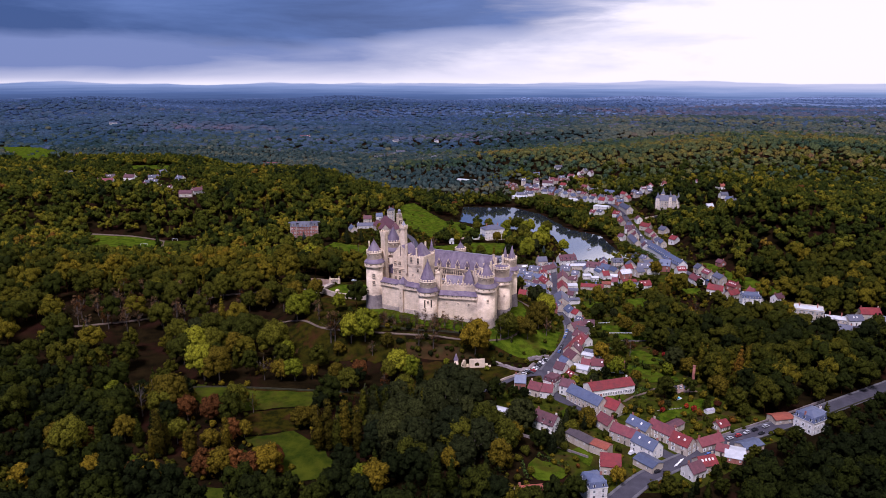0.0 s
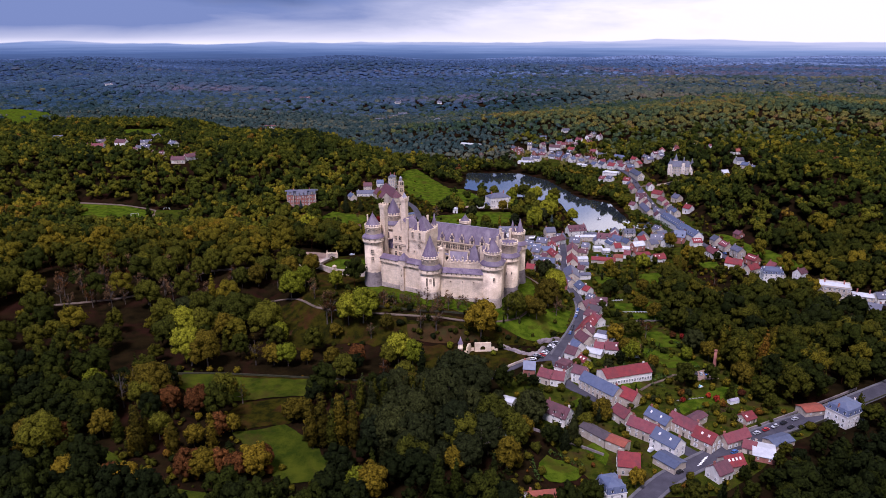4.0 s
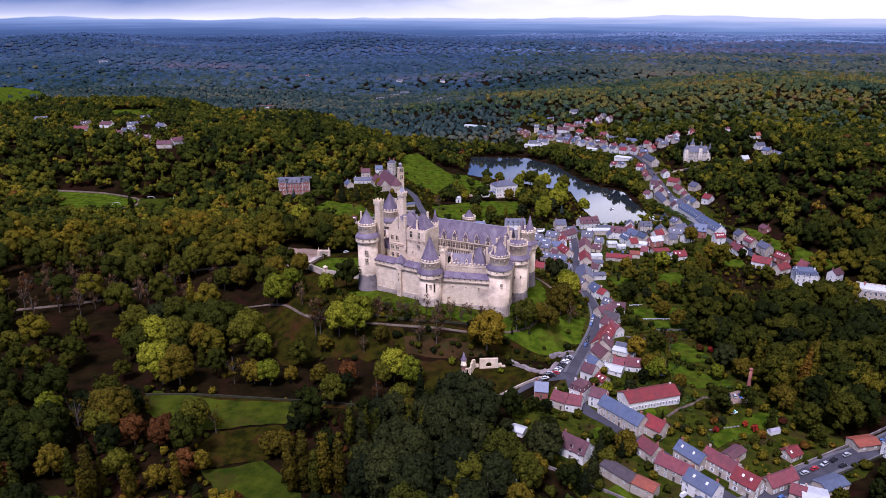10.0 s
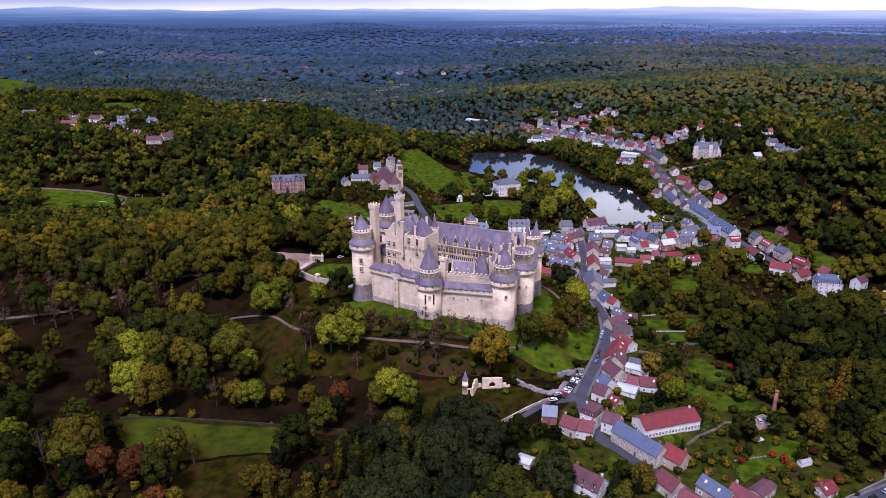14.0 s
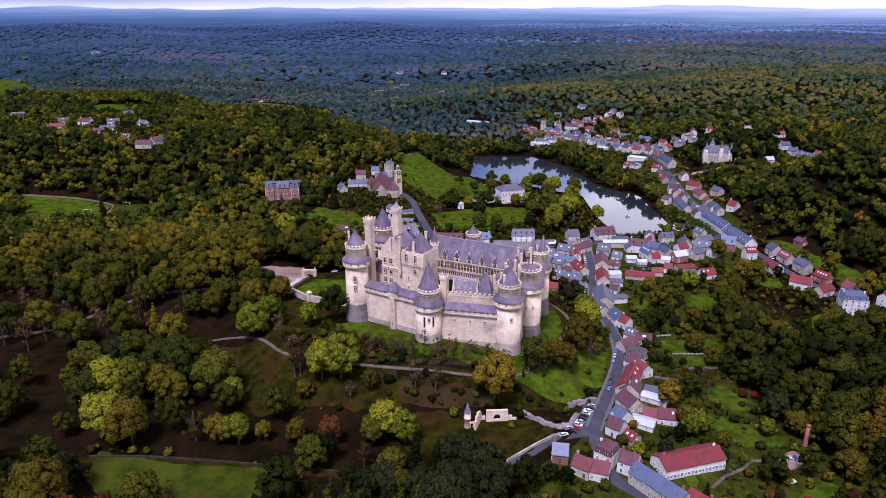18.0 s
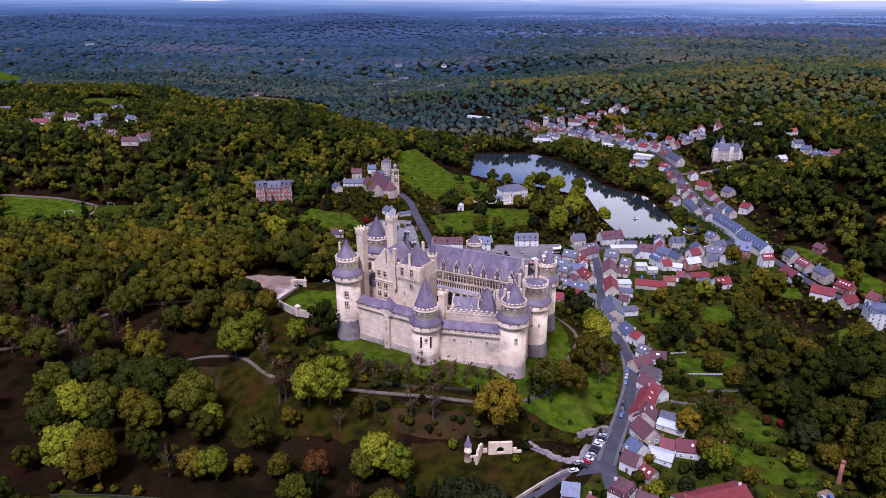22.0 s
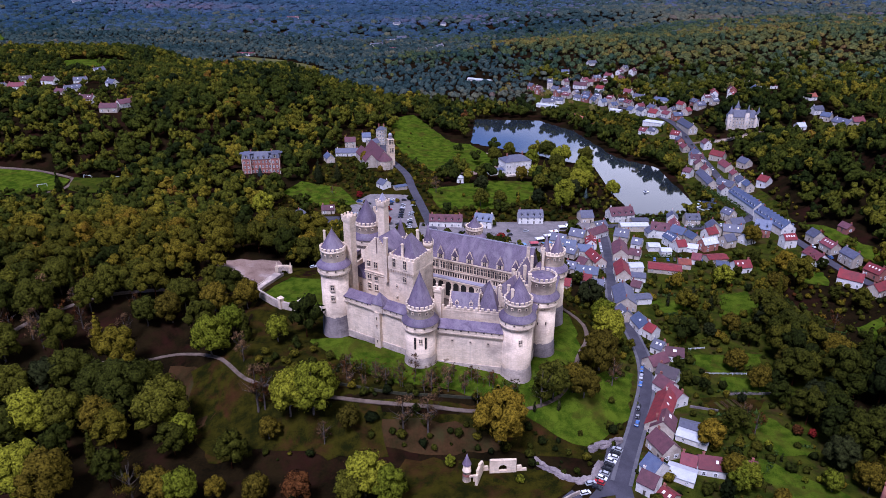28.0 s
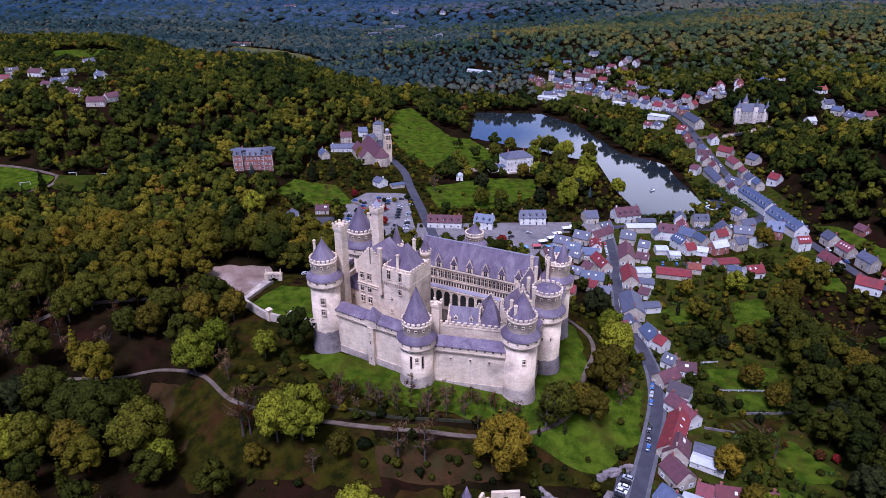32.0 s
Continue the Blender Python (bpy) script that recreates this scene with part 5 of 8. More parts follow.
def house_window(w, h, shutters=False):
    """A framed two-light window with a sill, and if wanted shutters, as one joined sheet."""
    f, c, b = -0.13, -0.04, -0.09
    xs = [-w / 2 - 0.1, -w / 2, -0.05, 0.05, w / 2, w / 2 + 0.1]
    zs = [-0.12, 0, h * 0.55, h * 0.55 + 0.07, h, h + 0.1]
    depth = [[-0.2] * 5, [f, c, b, c, f], [f, b, b, b, f], [f, c, b, c, f], [f] * 5]
    slots = [[0] * 5] + [[0] + [1 if d == c else 0 for d in row[1:4]] + [0] for row in depth[1:4]] + [[0] * 5]
    if shutters:
        xs = [xs[0] - w * 0.5, *xs, xs[-1] + w * 0.5]
        depth = [[-0.1, *row, -0.1] for row in depth]
        slots = [[2, *row, 2] for row in slots]
    return Build().plate(xs, zs, depth, slots).mesh("window", [frame_mat, glass_mat, frame_mat])


HOUSE_WINDOW, SHUTTERED, SMALL_LIGHT = house_window(1.0, 1.5), house_window(1.0, 1.5, True), house_window(0.8, 0.9)
DOOR = Build().box(0, 0.0, 0, 1.0, 0.12, 2.1).box(0, -0.03, 2.1, 1.3, 0.2, 0.15).mesh("door", [bark_mat])
SKYLIGHT = Build().box(0, 0, 0, 1.0, 1.3, 0.1).box(0, 0, 0.1, 0.8, 1.1, 0.03, slot=1).mesh("skylight", [frame_mat, WALLS["white"][0]])


def side_openings(parent, turn, L, W, eave, every=3.1, first=0.0, shuttered=False, door=True, near=True):
    """Windows, storey by storey, only on the sides towards the camera; the parent's own x runs along the ridge."""
    made = 0
    storeys = max(1, int((eave + 0.4) / 2.75))
    me = SHUTTERED if shuttered else HOUSE_WINDOW
    for ang, length, out in ((0, L, W / 2), (90, W, L / 2), (180, L, W / 2), (270, W, L / 2)):
        face = radians(turn + ang - 90)
        if math.sin(face) > (0.3 if near else -0.15):
            continue
        n = max(1, int((length - 0.6) / (every if near else every + 1.0)))
        for s in range(storeys):
            for i in range(n):
                u = (i + 0.5) / n * length - length / 2
                a = radians(ang)
                x, y = math.cos(a) * u + math.sin(a) * (out + 0.03), math.sin(a) * u - math.cos(a) * (out + 0.03)
                if door and s == 0 and i == n // 2 and ang in (0, 180):
                    put("door", DOOR, parent, x, y, 0.1, ang)
                else:
                    put("window", me, parent, x, y, 0.95 + s * 2.75, ang)


def gabled(L, W, eave, h):
    """Walls with gables: the ridge runs along x."""
    a, b = L / 2, W / 2
    v = [(-a, -b, -2), (a, -b, -2), (a, b, -2), (-a, b, -2), (-a, -b, eave), (a, -b, eave), (a, b, eave), (-a, b, eave), (-a, 0, eave + h), (a, 0, eave + h)]
    return Build().add(v, [(0, 1, 5, 4), (2, 3, 7, 6), (1, 2, 6, 9, 5), (3, 0, 4, 8, 7), (4, 5, 9, 8), (6, 7, 8, 9)])


def slab_roof(L, W, eave, h, over=0.35, t=0.22):
    a, b = L / 2 + over * 0.7, W / 2 + over
    drop = h * over / (W / 2)
    v = [(-a, -b, eave - drop), (a, -b, eave - drop), (a, 0, eave + h), (-a, 0, eave + h), (a, b, eave - drop), (-a, b, eave - drop)]
    v += [(x, y, z + t) for x, y, z in v]
    return Build().add(v, [(6, 7, 8, 9), (9, 8, 10, 11), (1, 0, 3, 2), (2, 3, 5, 4), (0, 1, 7, 6), (4, 5, 11, 10), (1, 2, 8, 7), (2, 4, 10, 8), (3, 0, 6, 9), (5, 3, 9, 11)])


def stack(parent, x, y, z, h, mat):
    b = Build().box(0, 0, 0, 0.95, 0.6, h).box(0, 0, h, 1.1, 0.75, 0.15)
    for dx in (-0.25, 0.25):
        b.rings(dx, 0, [(0.13, h + 0.15), (0.11, h + 0.55)], 8, 1)
    ob = part("chimney", b, [mat, ROOFS["orange"][0]], parent)
    ob.location = (x, y, z)
    return ob


HOUSES_AT = []


def house(x, y, turn, L, W, H, roof, wall, style=""):
    """A house of length L along its ridge, width W and height H to the ridge."""
    rng = random.Random(int(x * 31 + y * 17))
    SITES.append((x, y, max(L, W) / 2 + 1))
    HOUSES_AT.append((x, y, max(L, W) / 2))
    # a gap towards the camera keeps far houses in view
    if y > 900:
        SITES.append((x, y - 11, 11))
    elif y > 640:
        SITES.append((x, y - 8, 10))
    z = float(land(x, y)) + 0.1
    rmat, rname = ROOFS[roof]
    wmat, wname = WALLS[wall]
    kind = "shed" if style == "shed" else "villa" if style == "mansard" else "house"
    extra = {"long": " long terrace with many windows", "school": " school building with a colonnade of windows", "mansard": " villa with a mansard roof and dormers", "dormers": " house with dormers in its roof", "skylights": " house with skylights in its roof", "shed": " low outbuilding"}.get(style, " house with a pitched roof")
    ob = thing(kind, wname + " " + rname + extra, "house" if kind != "shed" else "outbuilding", "village houses", pose(x, y, z, 0, 0, turn))
    if style == "mansard":
        eave, h = H - 4.2, 1.4
        part("wall", Build().box(0, 0, -2, L, W, eave + 2).box(0, 0, eave - 0.3, L + 0.5, W + 0.5, 0.35), wmat, ob)
        k = 0.84
        part("roof", Build().box(0, 0, eave + 0.05, L + 0.3, W + 0.3, 2.8, 0, 0, k).roof(0, 0, eave + 2.85, L * k, W * k, h, 0, min(L, W) * 0.4, over=0.15), rmat, ob)
        for s in (0, 90, 180, 270):
            span, out = (L, W / 2) if s in (0, 180) else (W, L / 2)
            for i in range(max(1, int(span / 3.4))):
                n = max(1, int(span / 3.4))
                u = (i + 0.5) / n * span - span / 2
                b = Build().box(0, 0.4, 0, 1.2, 1.4, 1.7).box(0, -0.32, 0.25, 0.8, 0.06, 1.2, slot=1).roof(0, 0.4, 1.7, 1.4, 1.2, 0.6, 90, 0.0, 2, 0.15, 0.1)
                d = part("dormer", b, [frame_mat, glass_mat, rmat], ob)
                a = radians(s)
                d.matrix_basis = pose(math.cos(a) * u + math.sin(a) * (out - 0.35), math.sin(a) * u - math.cos(a) * (out - 0.35), eave + 0.35, 0, 0, s)
        ridge = H - 1.2
    else:
        h = {"shed": min(1.4, W * 0.16)}.get(style, min(W * 0.44, H * 0.46))
        if style == "school":
            h = 3.0
        eave = H - h
        part("wall", gabled(L, W, eave, h), wmat, ob)
        part("roof", slab_roof(L, W, eave, h), rmat, ob, "", False)
        ridge = H
        if style == "dormers":
            n = max(2, int(L / 4.5))
            for side in (0, 180):
                if math.sin(radians(turn + side - 90)) > 0.3:
                    continue
                for i in range(n):
                    u = ((i + 0.5) / n - 0.5) * L
                    b = Build().box(0, 0.6, 0, 1.3, 1.8, 1.5).box(0, -0.33, 0.25, 0.85, 0.06, 1.1, slot=1).roof(0, 0.5, 1.5, 2.0, 1.3, 0.8, 90, 0.0, 2, 0.15, 0.1)
                    d = part("dormer", b, [frame_mat, glass_mat, rmat], ob)
                    a = radians(side)
                    d.matrix_basis = pose(math.cos(a) * u + math.sin(a) * W * 0.38, math.sin(a) * u - math.cos(a) * W * 0.38, eave + h * 0.18, 0, 0, side)
        if style == "skylights" or (style == "" and rng.random() < 0.4):
            tilt = math.degrees(math.atan2(h, W / 2))
            for i in range(2 if style == "" else 4):
                u = rng.uniform(-0.35, 0.35) * L if style == "" else (i / 3 - 0.5) * L * 0.6
                s = part("skylight", SKYLIGHT, None, ob)
                s.matrix_basis = pose(u, -W * 0.22, eave + h * 0.56 + 0.2, tilt, 0, 0)
    if style != "shed":
        side_openings(ob, turn, L, W, eave, 1.7 if style == "school" else 3.0 if style in ("long", "mansard") else 3.6, shuttered=rng.random() < 0.5, door=style != "school", near=y < 640)
        for u in ((-0.42, 0.42) if L > 12 else (rng.choice((-0.4, 0.4)),)):
            stack(ob, u * L, 0.3, ridge - 1.0, 2.2, brick_mat if rng.random() < 0.7 else wmat)
    else:
        for ang, out, w in ((0, W / 2, L), (180, W / 2, L)):
            if math.sin(radians(turn + ang - 90)) < 0.3:
                a = radians(ang)
                for i in range(max(1, int(w / 5))):
                    u = ((i + 0.5) / max(1, int(w / 5)) - 0.5) * w
                    put("window", SMALL_LIGHT, ob, math.cos(a) * u + math.sin(a) * (out + 0.03), math.sin(a) * u - math.cos(a) * (out + 0.03), max(0.8, eave - 1.6), ang)
    return ob



def picket_fence(p, q, label):
    """Posts and two rails between two points."""
    n = max(2, int(math.hypot(q[0] - p[0], q[1] - p[1]) / 2.2))
    turn = math.degrees(math.atan2(q[1] - p[1], q[0] - p[0]))
    ob = thing("garden_fence", label, "fence")
    at = [(p[0] + (q[0] - p[0]) * i / n, p[1] + (q[1] - p[1]) * i / n) for i in range(n + 1)]
    zs = [float(land(*a)) + 0.25 for a in at]
    for a, z in zip(at, zs):
        part("post", Build().box(a[0], a[1], z - 0.3, 0.14, 0.14, 1.4, turn), frame_mat, ob)
    for a, b, za, zb in zip(at, at[1:], zs, zs[1:]):
        for up in (0.35, 0.85):
            r = Build().box((a[0] + b[0]) / 2, (a[1] + b[1]) / 2, 0, math.hypot(b[0] - a[0], b[1] - a[1]), 0.07, 0.14, turn)
            r.v = [(x, y, z + up + (za if (x - a[0]) ** 2 + (y - a[1]) ** 2 < (x - b[0]) ** 2 + (y - b[1]) ** 2 else zb)) for x, y, z in r.v]
            part("rail", r, frame_mat, ob)
    return ob


picket_fence((128, 504), (160, 504), "low white wooden garden fence")
picket_fence((121, 526), (136, 528), "low white wooden fence beside a driveway")
low_wall("garden_wall", [(132, 487), (156, 488)], 1.3, 0.35, dark_stone_mat, "weathered garden wall between lawns")
low_wall("garden_wall", [(112, 477), (124, 474)], 1.3, 0.35, dark_stone_mat, "weathered garden wall behind houses")


def terrace(line, step, gap, seed, roofs, sides=(1, -1)):
    """Houses along both sides of a road, where no other stands."""
    rng = random.Random(seed)
    pts = smooth_line(line, 2.0)
    norm = sideways(pts)
    for side in sides:
        run = rng.uniform(0, step)
        for k in range(1, len(pts)):
            run -= math.hypot(*(pts[k] - pts[k - 1]))
            if run > 0:
                continue
            run = step * rng.uniform(0.8, 1.4)
            L, W, H = rng.uniform(8, 13), rng.uniform(7, 9), rng.uniform(7, 10)
            x, y = pts[k] + norm[k] * side * (gap + W / 2 + rng.uniform(0, 3))
            along_road = math.degrees(math.atan2(norm[k][0], -norm[k][1]))
            if any(math.hypot(x - a, y - b) < r + L / 2 + 0.5 for a, b, r in HOUSES_AT) or any(off_line(np.array([x]), np.array([y]), l)[0] < w / 2 + 4 for l, w in RIBBONS) or bool(inside(np.array([x]), np.array([y]), LAKE)[0]) or off_line(np.array([x]), np.array([y]), LAKE + LAKE[:1])[0] < 9:
                continue
            turn = (along_road + (90 if rng.random() < 0.25 else 0) + 90) % 180 - 90
            house(round(x, 1), round(y, 1), round(turn), round(L, 1), round(W, 1), round(H, 1), rng.choice(roofs), rng.choice(("white", "white", "cream", "cream", "brick")), rng.choice(("", "", "", "dormers", "skylights")))

# lower street
for row in [
    (49, 402, -9, 7, 8, 8, "blue", "brick"),
    (58, 394, -35, 8, 8, 8, "pink", "cream"),
    (64, 392, -20, 9, 8, 8, "pink", "white"),
    (69, 400, -39, 8, 9, 11, "brown", "white", "mansard"),
    (78, 396, -32, 8, 8, 9.5, "brown", "white"),
    (87, 381, -53, 25, 9, 10, "blue", "cream", "long"),
    (105, 400, 17, 30, 12, 8, "red", "white", "school"),
    (101, 372, -50, 10, 9, 9, "red", "cream"),
    (93, 354, -61, 10, 8, 8.5, "pink", "cream"),
    (100, 340, -43, 15, 8, 9, "pink", "cream"),
    (108, 327, -53, 14, 9, 10, "blue", "white"),
    (111, 350, -56, 14, 8, 8, "blue", "cream"),
]:
    house(*row)
for row in [
    (122, 343, -53, 16, 8, 9, "pink", "cream"),
    (128, 330, -50, 11, 9, 9.5, "red", "cream"),
    (143, 333, 25, 16, 7, 7, "pink", "cream"),
]:
    house(*row)

# fork
for row in [
    (133, 311, 16, 10, 8, 8, "red", "cream", "skylights"),
    (125, 305, 29, 9, 8, 8, "brown", "white"),
    (153, 322, -22, 10, 13, 4.5, "pale", "brick", "shed"),
    (165, 332, 23, 13, 8, 4, "blue", "cream", "shed"),
    (210, 354, 28, 16, 12, 11.5, "blue", "white", "mansard"),
    (196, 362, 12, 12, 8, 4.5, "orange", "cream", "shed"),
    (158, 354, 29, 8, 7, 5, "red", "cream"),
    (59, 355, -41, 14, 10, 9.5, "brown", "white", "dormers"),
    (75, 337, -51, 16, 7, 6, "dark", "cream", "shed"),
    (84, 328, -41, 10, 7, 6, "orange", "cream", "shed"),
    (85, 312, -11, 10, 12, 9, "red", "cream"),
    (105, 314, -53, 12, 9, 5, "blue", "cream", "shed"),
]:
    house(*row)
for row in [
    (71, 287, 13, 9, 11, 13, "blue", "white", "mansard"),
    (40, 282, 8, 12, 12, 10, "orange", "cream", "dormers"),
    (34, 371, -29, 7, 6, 3.2, "pale", "white", "shed"),
]:
    house(*row)

# upper street
for row in [
    (82, 429, -58, 7, 9, 9, "blue", "white"),
    (78, 421, -39, 7, 8, 8.5, "brown", "white"),
    (84, 416, -53, 6, 7, 5, "red", "cream"),
    (93, 429, -28, 11, 8, 4, "pale", "white", "shed"),
    (112, 433, -11, 22, 8, 7.5, "pink", "white"),
    (90, 444, -68, 11, 9, 8.5, "brown", "cream"),
    (96, 468, 63, 26, 9, 8.5, "red", "cream", "skylights"),
    (104, 489, -56, 9, 8, 8, "brown", "white"),
    (108, 499, -36, 10, 8, 8, "dark", "white"),
    (105, 510, 29, 11, 8, 8, "brown", "cream"),
    (117, 519, -12, 9, 8, 6.5, "brown", "white"),
    (105, 452, -30, 13, 6, 4, "pale", "white", "shed"),
]:
    house(*row)
for row in [
    (108, 548, -79, 12, 9, 8, "blue", "white"),
    (111, 540, -56, 6, 7, 8, "red", "white"),
    (100, 559, -80, 9, 9, 8, "slate", "cream"),
]:
    house(*row)

# extra street
for row in [
    (106, 481, -66, 9, 8, 8, "pink", "white"),
    (94, 458, 67, 10, 10, 9, "brown", "cream"),
    (106, 460, -25, 8, 6, 4, "slate", "cream", "shed"),
]:
    house(*row)

# high street
for row in [
    (105, 579, 84, 22, 12, 9, "slate", "cream"),
    (115, 580, 9, 12, 7, 5, "slate", "white", "shed"),
    (112, 615, 84, 18, 9, 9, "red", "cream"),
    (118, 648, 81, 20, 10, 9, "brown", "cream"),
    (123, 625, 4, 9, 8, 5, "pale", "white", "shed"),
    (120, 611, -13, 12, 8, 4.5, "slate", "white", "shed"),
    (142, 624, -14, 21, 11, 4.5, "red", "cream", "shed"),
    (156, 686, -18, 13, 10, 11, "brown", "white", "dormers"),
    (169, 683, -49, 11, 9, 9, "blue", "cream"),
    (126, 677, -23, 10, 11, 9, "slate", "cream"),
    (140, 699, 2, 21, 8, 6, "pale", "cream", "shed"),
    (135, 723, 11, 19, 13, 10.5, "brown", "white", "dormers"),
]:
    house(*row)
for row in [
    (107, 718, 8, 10, 12, 8.5, "slate", "cream"),
    (196, 689, 83, 10, 10, 11, "slate", "cream"),
    (209, 686, -15, 13, 9, 9, "slate", "cream"),
]:
    house(*row)

# by the dam
for row in [
    (231, 686, -25, 11, 12, 12, "blue", "brick", "dormers"),
    (162, 658, 16, 7, 8, 8, "red", "white"),
    (171, 657, -22, 7, 9, 5, "pale", "white", "shed"),
    (181, 640, 9, 14, 9, 4.5, "red", "cream", "shed"),
    (182, 630, -17, 8, 8, 4, "blue", "cream", "shed"),
    (192, 625, 9, 11, 9, 7.5, "red", "white"),
    (90, 616, -18, 14, 10, 7, "blue", "cream"),
    (99, 635, -77, 17, 8, 8, "red", "cream"),
    (94, 676, -29, 11, 10, 8.5, "slate", "cream"),
    (108, 682, 38, 19, 8, 8, "brown", "white"),
    (95, 651, -13, 11, 10, 7, "blue", "cream"),
    (79, 667, -28, 11, 9, 8.5, "slate", "cream"),
]:
    house(*row)
for row in [
    (85, 659, -18, 10, 9, 7, "blue", "white"),
    (67, 653, 18, 7, 9, 6, "brown", "cream"),
    (73, 598, -20, 7, 8, 7, "red", "cream"),
]:
    house(*row)

# square
for row in [
    (-2, 703, -3, 25, 10, 8.5, "brown", "white", "dormers"),
    (27, 702, -17, 14, 10, 10, "blue", "white", "dormers"),
    (63, 711, 2, 19, 10, 10, "slate", "white", "dormers"),
    (-127, 699, 25, 12, 9, 6, "slate", "white"),
    (-115, 694, 88, 31, 9, 6.5, "slate", "white"),
    (-141, 682, 61, 17, 9, 6, "slate", "cream"),
    (-95, 722, 5, 10, 7, 6.5, "brown", "cream"),
    (-103, 909, 8, 11, 9, 10, "brown", "cream"),
    (-89, 932, 13, 9, 9, 9, "blue", "white"),
    (-102, 880, 6, 23, 10, 7, "slate", "white", "long"),
    (-116, 855, -66, 13, 8, 8, "blue", "cream"),
    (-80, 913, 45, 12, 8, 8, "slate", "cream"),
]:
    house(*row)
for row in [
    (-56, 776, -45, 9, 9, 7, "slate", "white"),
    (-42, 775, 27, 11, 6, 3.5, "blue", "cream", "shed"),
]:
    house(*row)

# back lanes
for row in [
    (134, 664, -27, 7, 9, 7, "slate", "white"),
    (128, 646, -25, 8, 9, 6, "brown", "cream"),
    (144, 659, -2, 8, 8, 5, "pale", "white", "shed"),
    (150, 650, -3, 7, 7, 5, "pale", "white", "shed"),
    (167, 637, -23, 6, 8, 7, "pink", "white"),
    (157, 631, -12, 8, 10, 5, "orange", "cream", "shed"),
    (148, 713, 2, 13, 8, 5, "slate", "cream", "shed"),
    (117, 597, -29, 6, 8, 6, "brown", "white"),
    (150, 686, -86, 8, 8, 7, "slate", "white"),
    (114, 699, 25, 10, 9, 7, "slate", "cream"),
    (85, 647, -36, 8, 9, 7, "slate", "cream"),
    (76, 651, -34, 8, 9, 7, "blue", "cream"),
]:
    house(*row)
for row in [
    (90, 629, -48, 7, 9, 7, "brown", "cream"),
    (81, 623, -29, 7, 9, 7, "slate", "cream"),
    (93, 597, -16, 7, 9, 7, "slate", "cream"),
    (88, 606, -23, 6, 8, 6, "red", "cream"),
    (98, 436, -22, 6, 7, 6, "pink", "cream"),
    (111, 525, -44, 6, 8, 7, "slate", "white"),
    (131, 352, 37, 11, 6, 5, "brown", "cream", "shed"),
    (148, 326, -32, 6, 7, 6, "pink", "cream"),
]:
    house(*row)

# valley road
for row in [
    (246, 637, -78, 15, 9, 8, "pink", "white"),
    (252, 604, -36, 14, 9, 9, "red", "white"),
    (282, 670, -71, 8, 7, 6, "brown", "brick"),
    (333, 524, 0, 12, 9, 8, "slate", "white"),
    (353, 537, -5, 16, 10, 9, "red", "cream"),
    (314, 505, -37, 12, 9, 7, "slate", "white"),
    (356, 520, -16, 10, 9, 8, "slate", "white"),
]:
    house(*row)

# lake street
for row in [
    (244, 749, -84, 42, 10, 11, "blue", "white", "dormers"),
    (245, 699, -83, 38, 11, 11, "blue", "white", "dormers"),
    (244, 794, -54, 16, 10, 9, "slate", "cream"),
    (234, 814, 89, 36, 9, 9, "slate", "cream"),
    (224, 835, -51, 8, 8, 9, "brown", "white"),
    (266, 877, -48, 14, 9, 9, "red", "cream"),
    (263, 846, -87, 18, 9, 8, "pink", "cream"),
    (279, 844, -68, 11, 9, 9, "slate", "cream"),
    (272, 783, -58, 9, 9, 9, "red", "white"),
    (264, 971, -86, 35, 10, 10, "slate", "cream"),
    (246, 950, -43, 10, 9, 8, "red", "white"),
    (237, 1004, -34, 23, 12, 5, "pale", "white", "shed"),
]:
    house(*row)
for row in [
    (219, 979, -51, 9, 8, 7, "pink", "white"),
    (228, 974, -52, 9, 8, 7, "slate", "white"),
    (249, 890, -78, 12, 9, 8, "slate", "white"),
]:
    house(*row)

# village
for row in [
    (189, 1222, -25, 20, 9, 9, "brown", "white"),
    (214, 1202, -43, 12, 9, 8, "red", "white"),
    (244, 1164, -49, 12, 9, 10, "pink", "white"),
    (254, 1141, -42, 16, 9, 7, "slate", "white"),
    (273, 1104, -35, 19, 9, 7, "blue", "white"),
    (145, 1226, -8, 8, 10, 14, "slate", "cream"),
    (131, 1137, 16, 18, 9, 8, "slate", "white"),
    (145, 1143, -33, 18, 9, 8, "slate", "white"),
    (129, 1124, -36, 29, 9, 5, "pale", "white", "shed"),
    (179, 1305, -9, 12, 9, 7, "blue", "white"),
    (228, 1350, 18, 15, 9, 7, "slate", "white"),
    (245, 1037, -49, 11, 9, 9, "red", "white"),
]:
    house(*row)
for row in [
    (257, 1025, -67, 11, 8, 8, "pink", "white"),
    (210, 1081, -38, 15, 8, 3.5, "pale", "white", "shed"),
    (45, 1285, -31, 39, 10, 4, "pale", "white", "shed"),
]:
    house(*row)

# hill houses
for row in [
    (408, 1182, -45, 14, 9, 8, "slate", "white"),
    (377, 1068, -86, 18, 8, 7, "blue", "white"),
    (437, 1159, -3, 11, 8, 8, "pink", "white"),
    (410, 1003, 8, 12, 9, 7, "orange", "white"),
    (367, 928, 7, 9, 9, 7, "pale", "white"),
    (399, 962, 7, 11, 9, 8, "slate", "white"),
    (400, 942, -53, 10, 9, 8, "blue", "cream"),
    (404, 917, -67, 19, 10, 9, "slate", "cream"),
    (417, 915, 9, 13, 9, 9, "pink", "cream"),
]:
    house(*row)

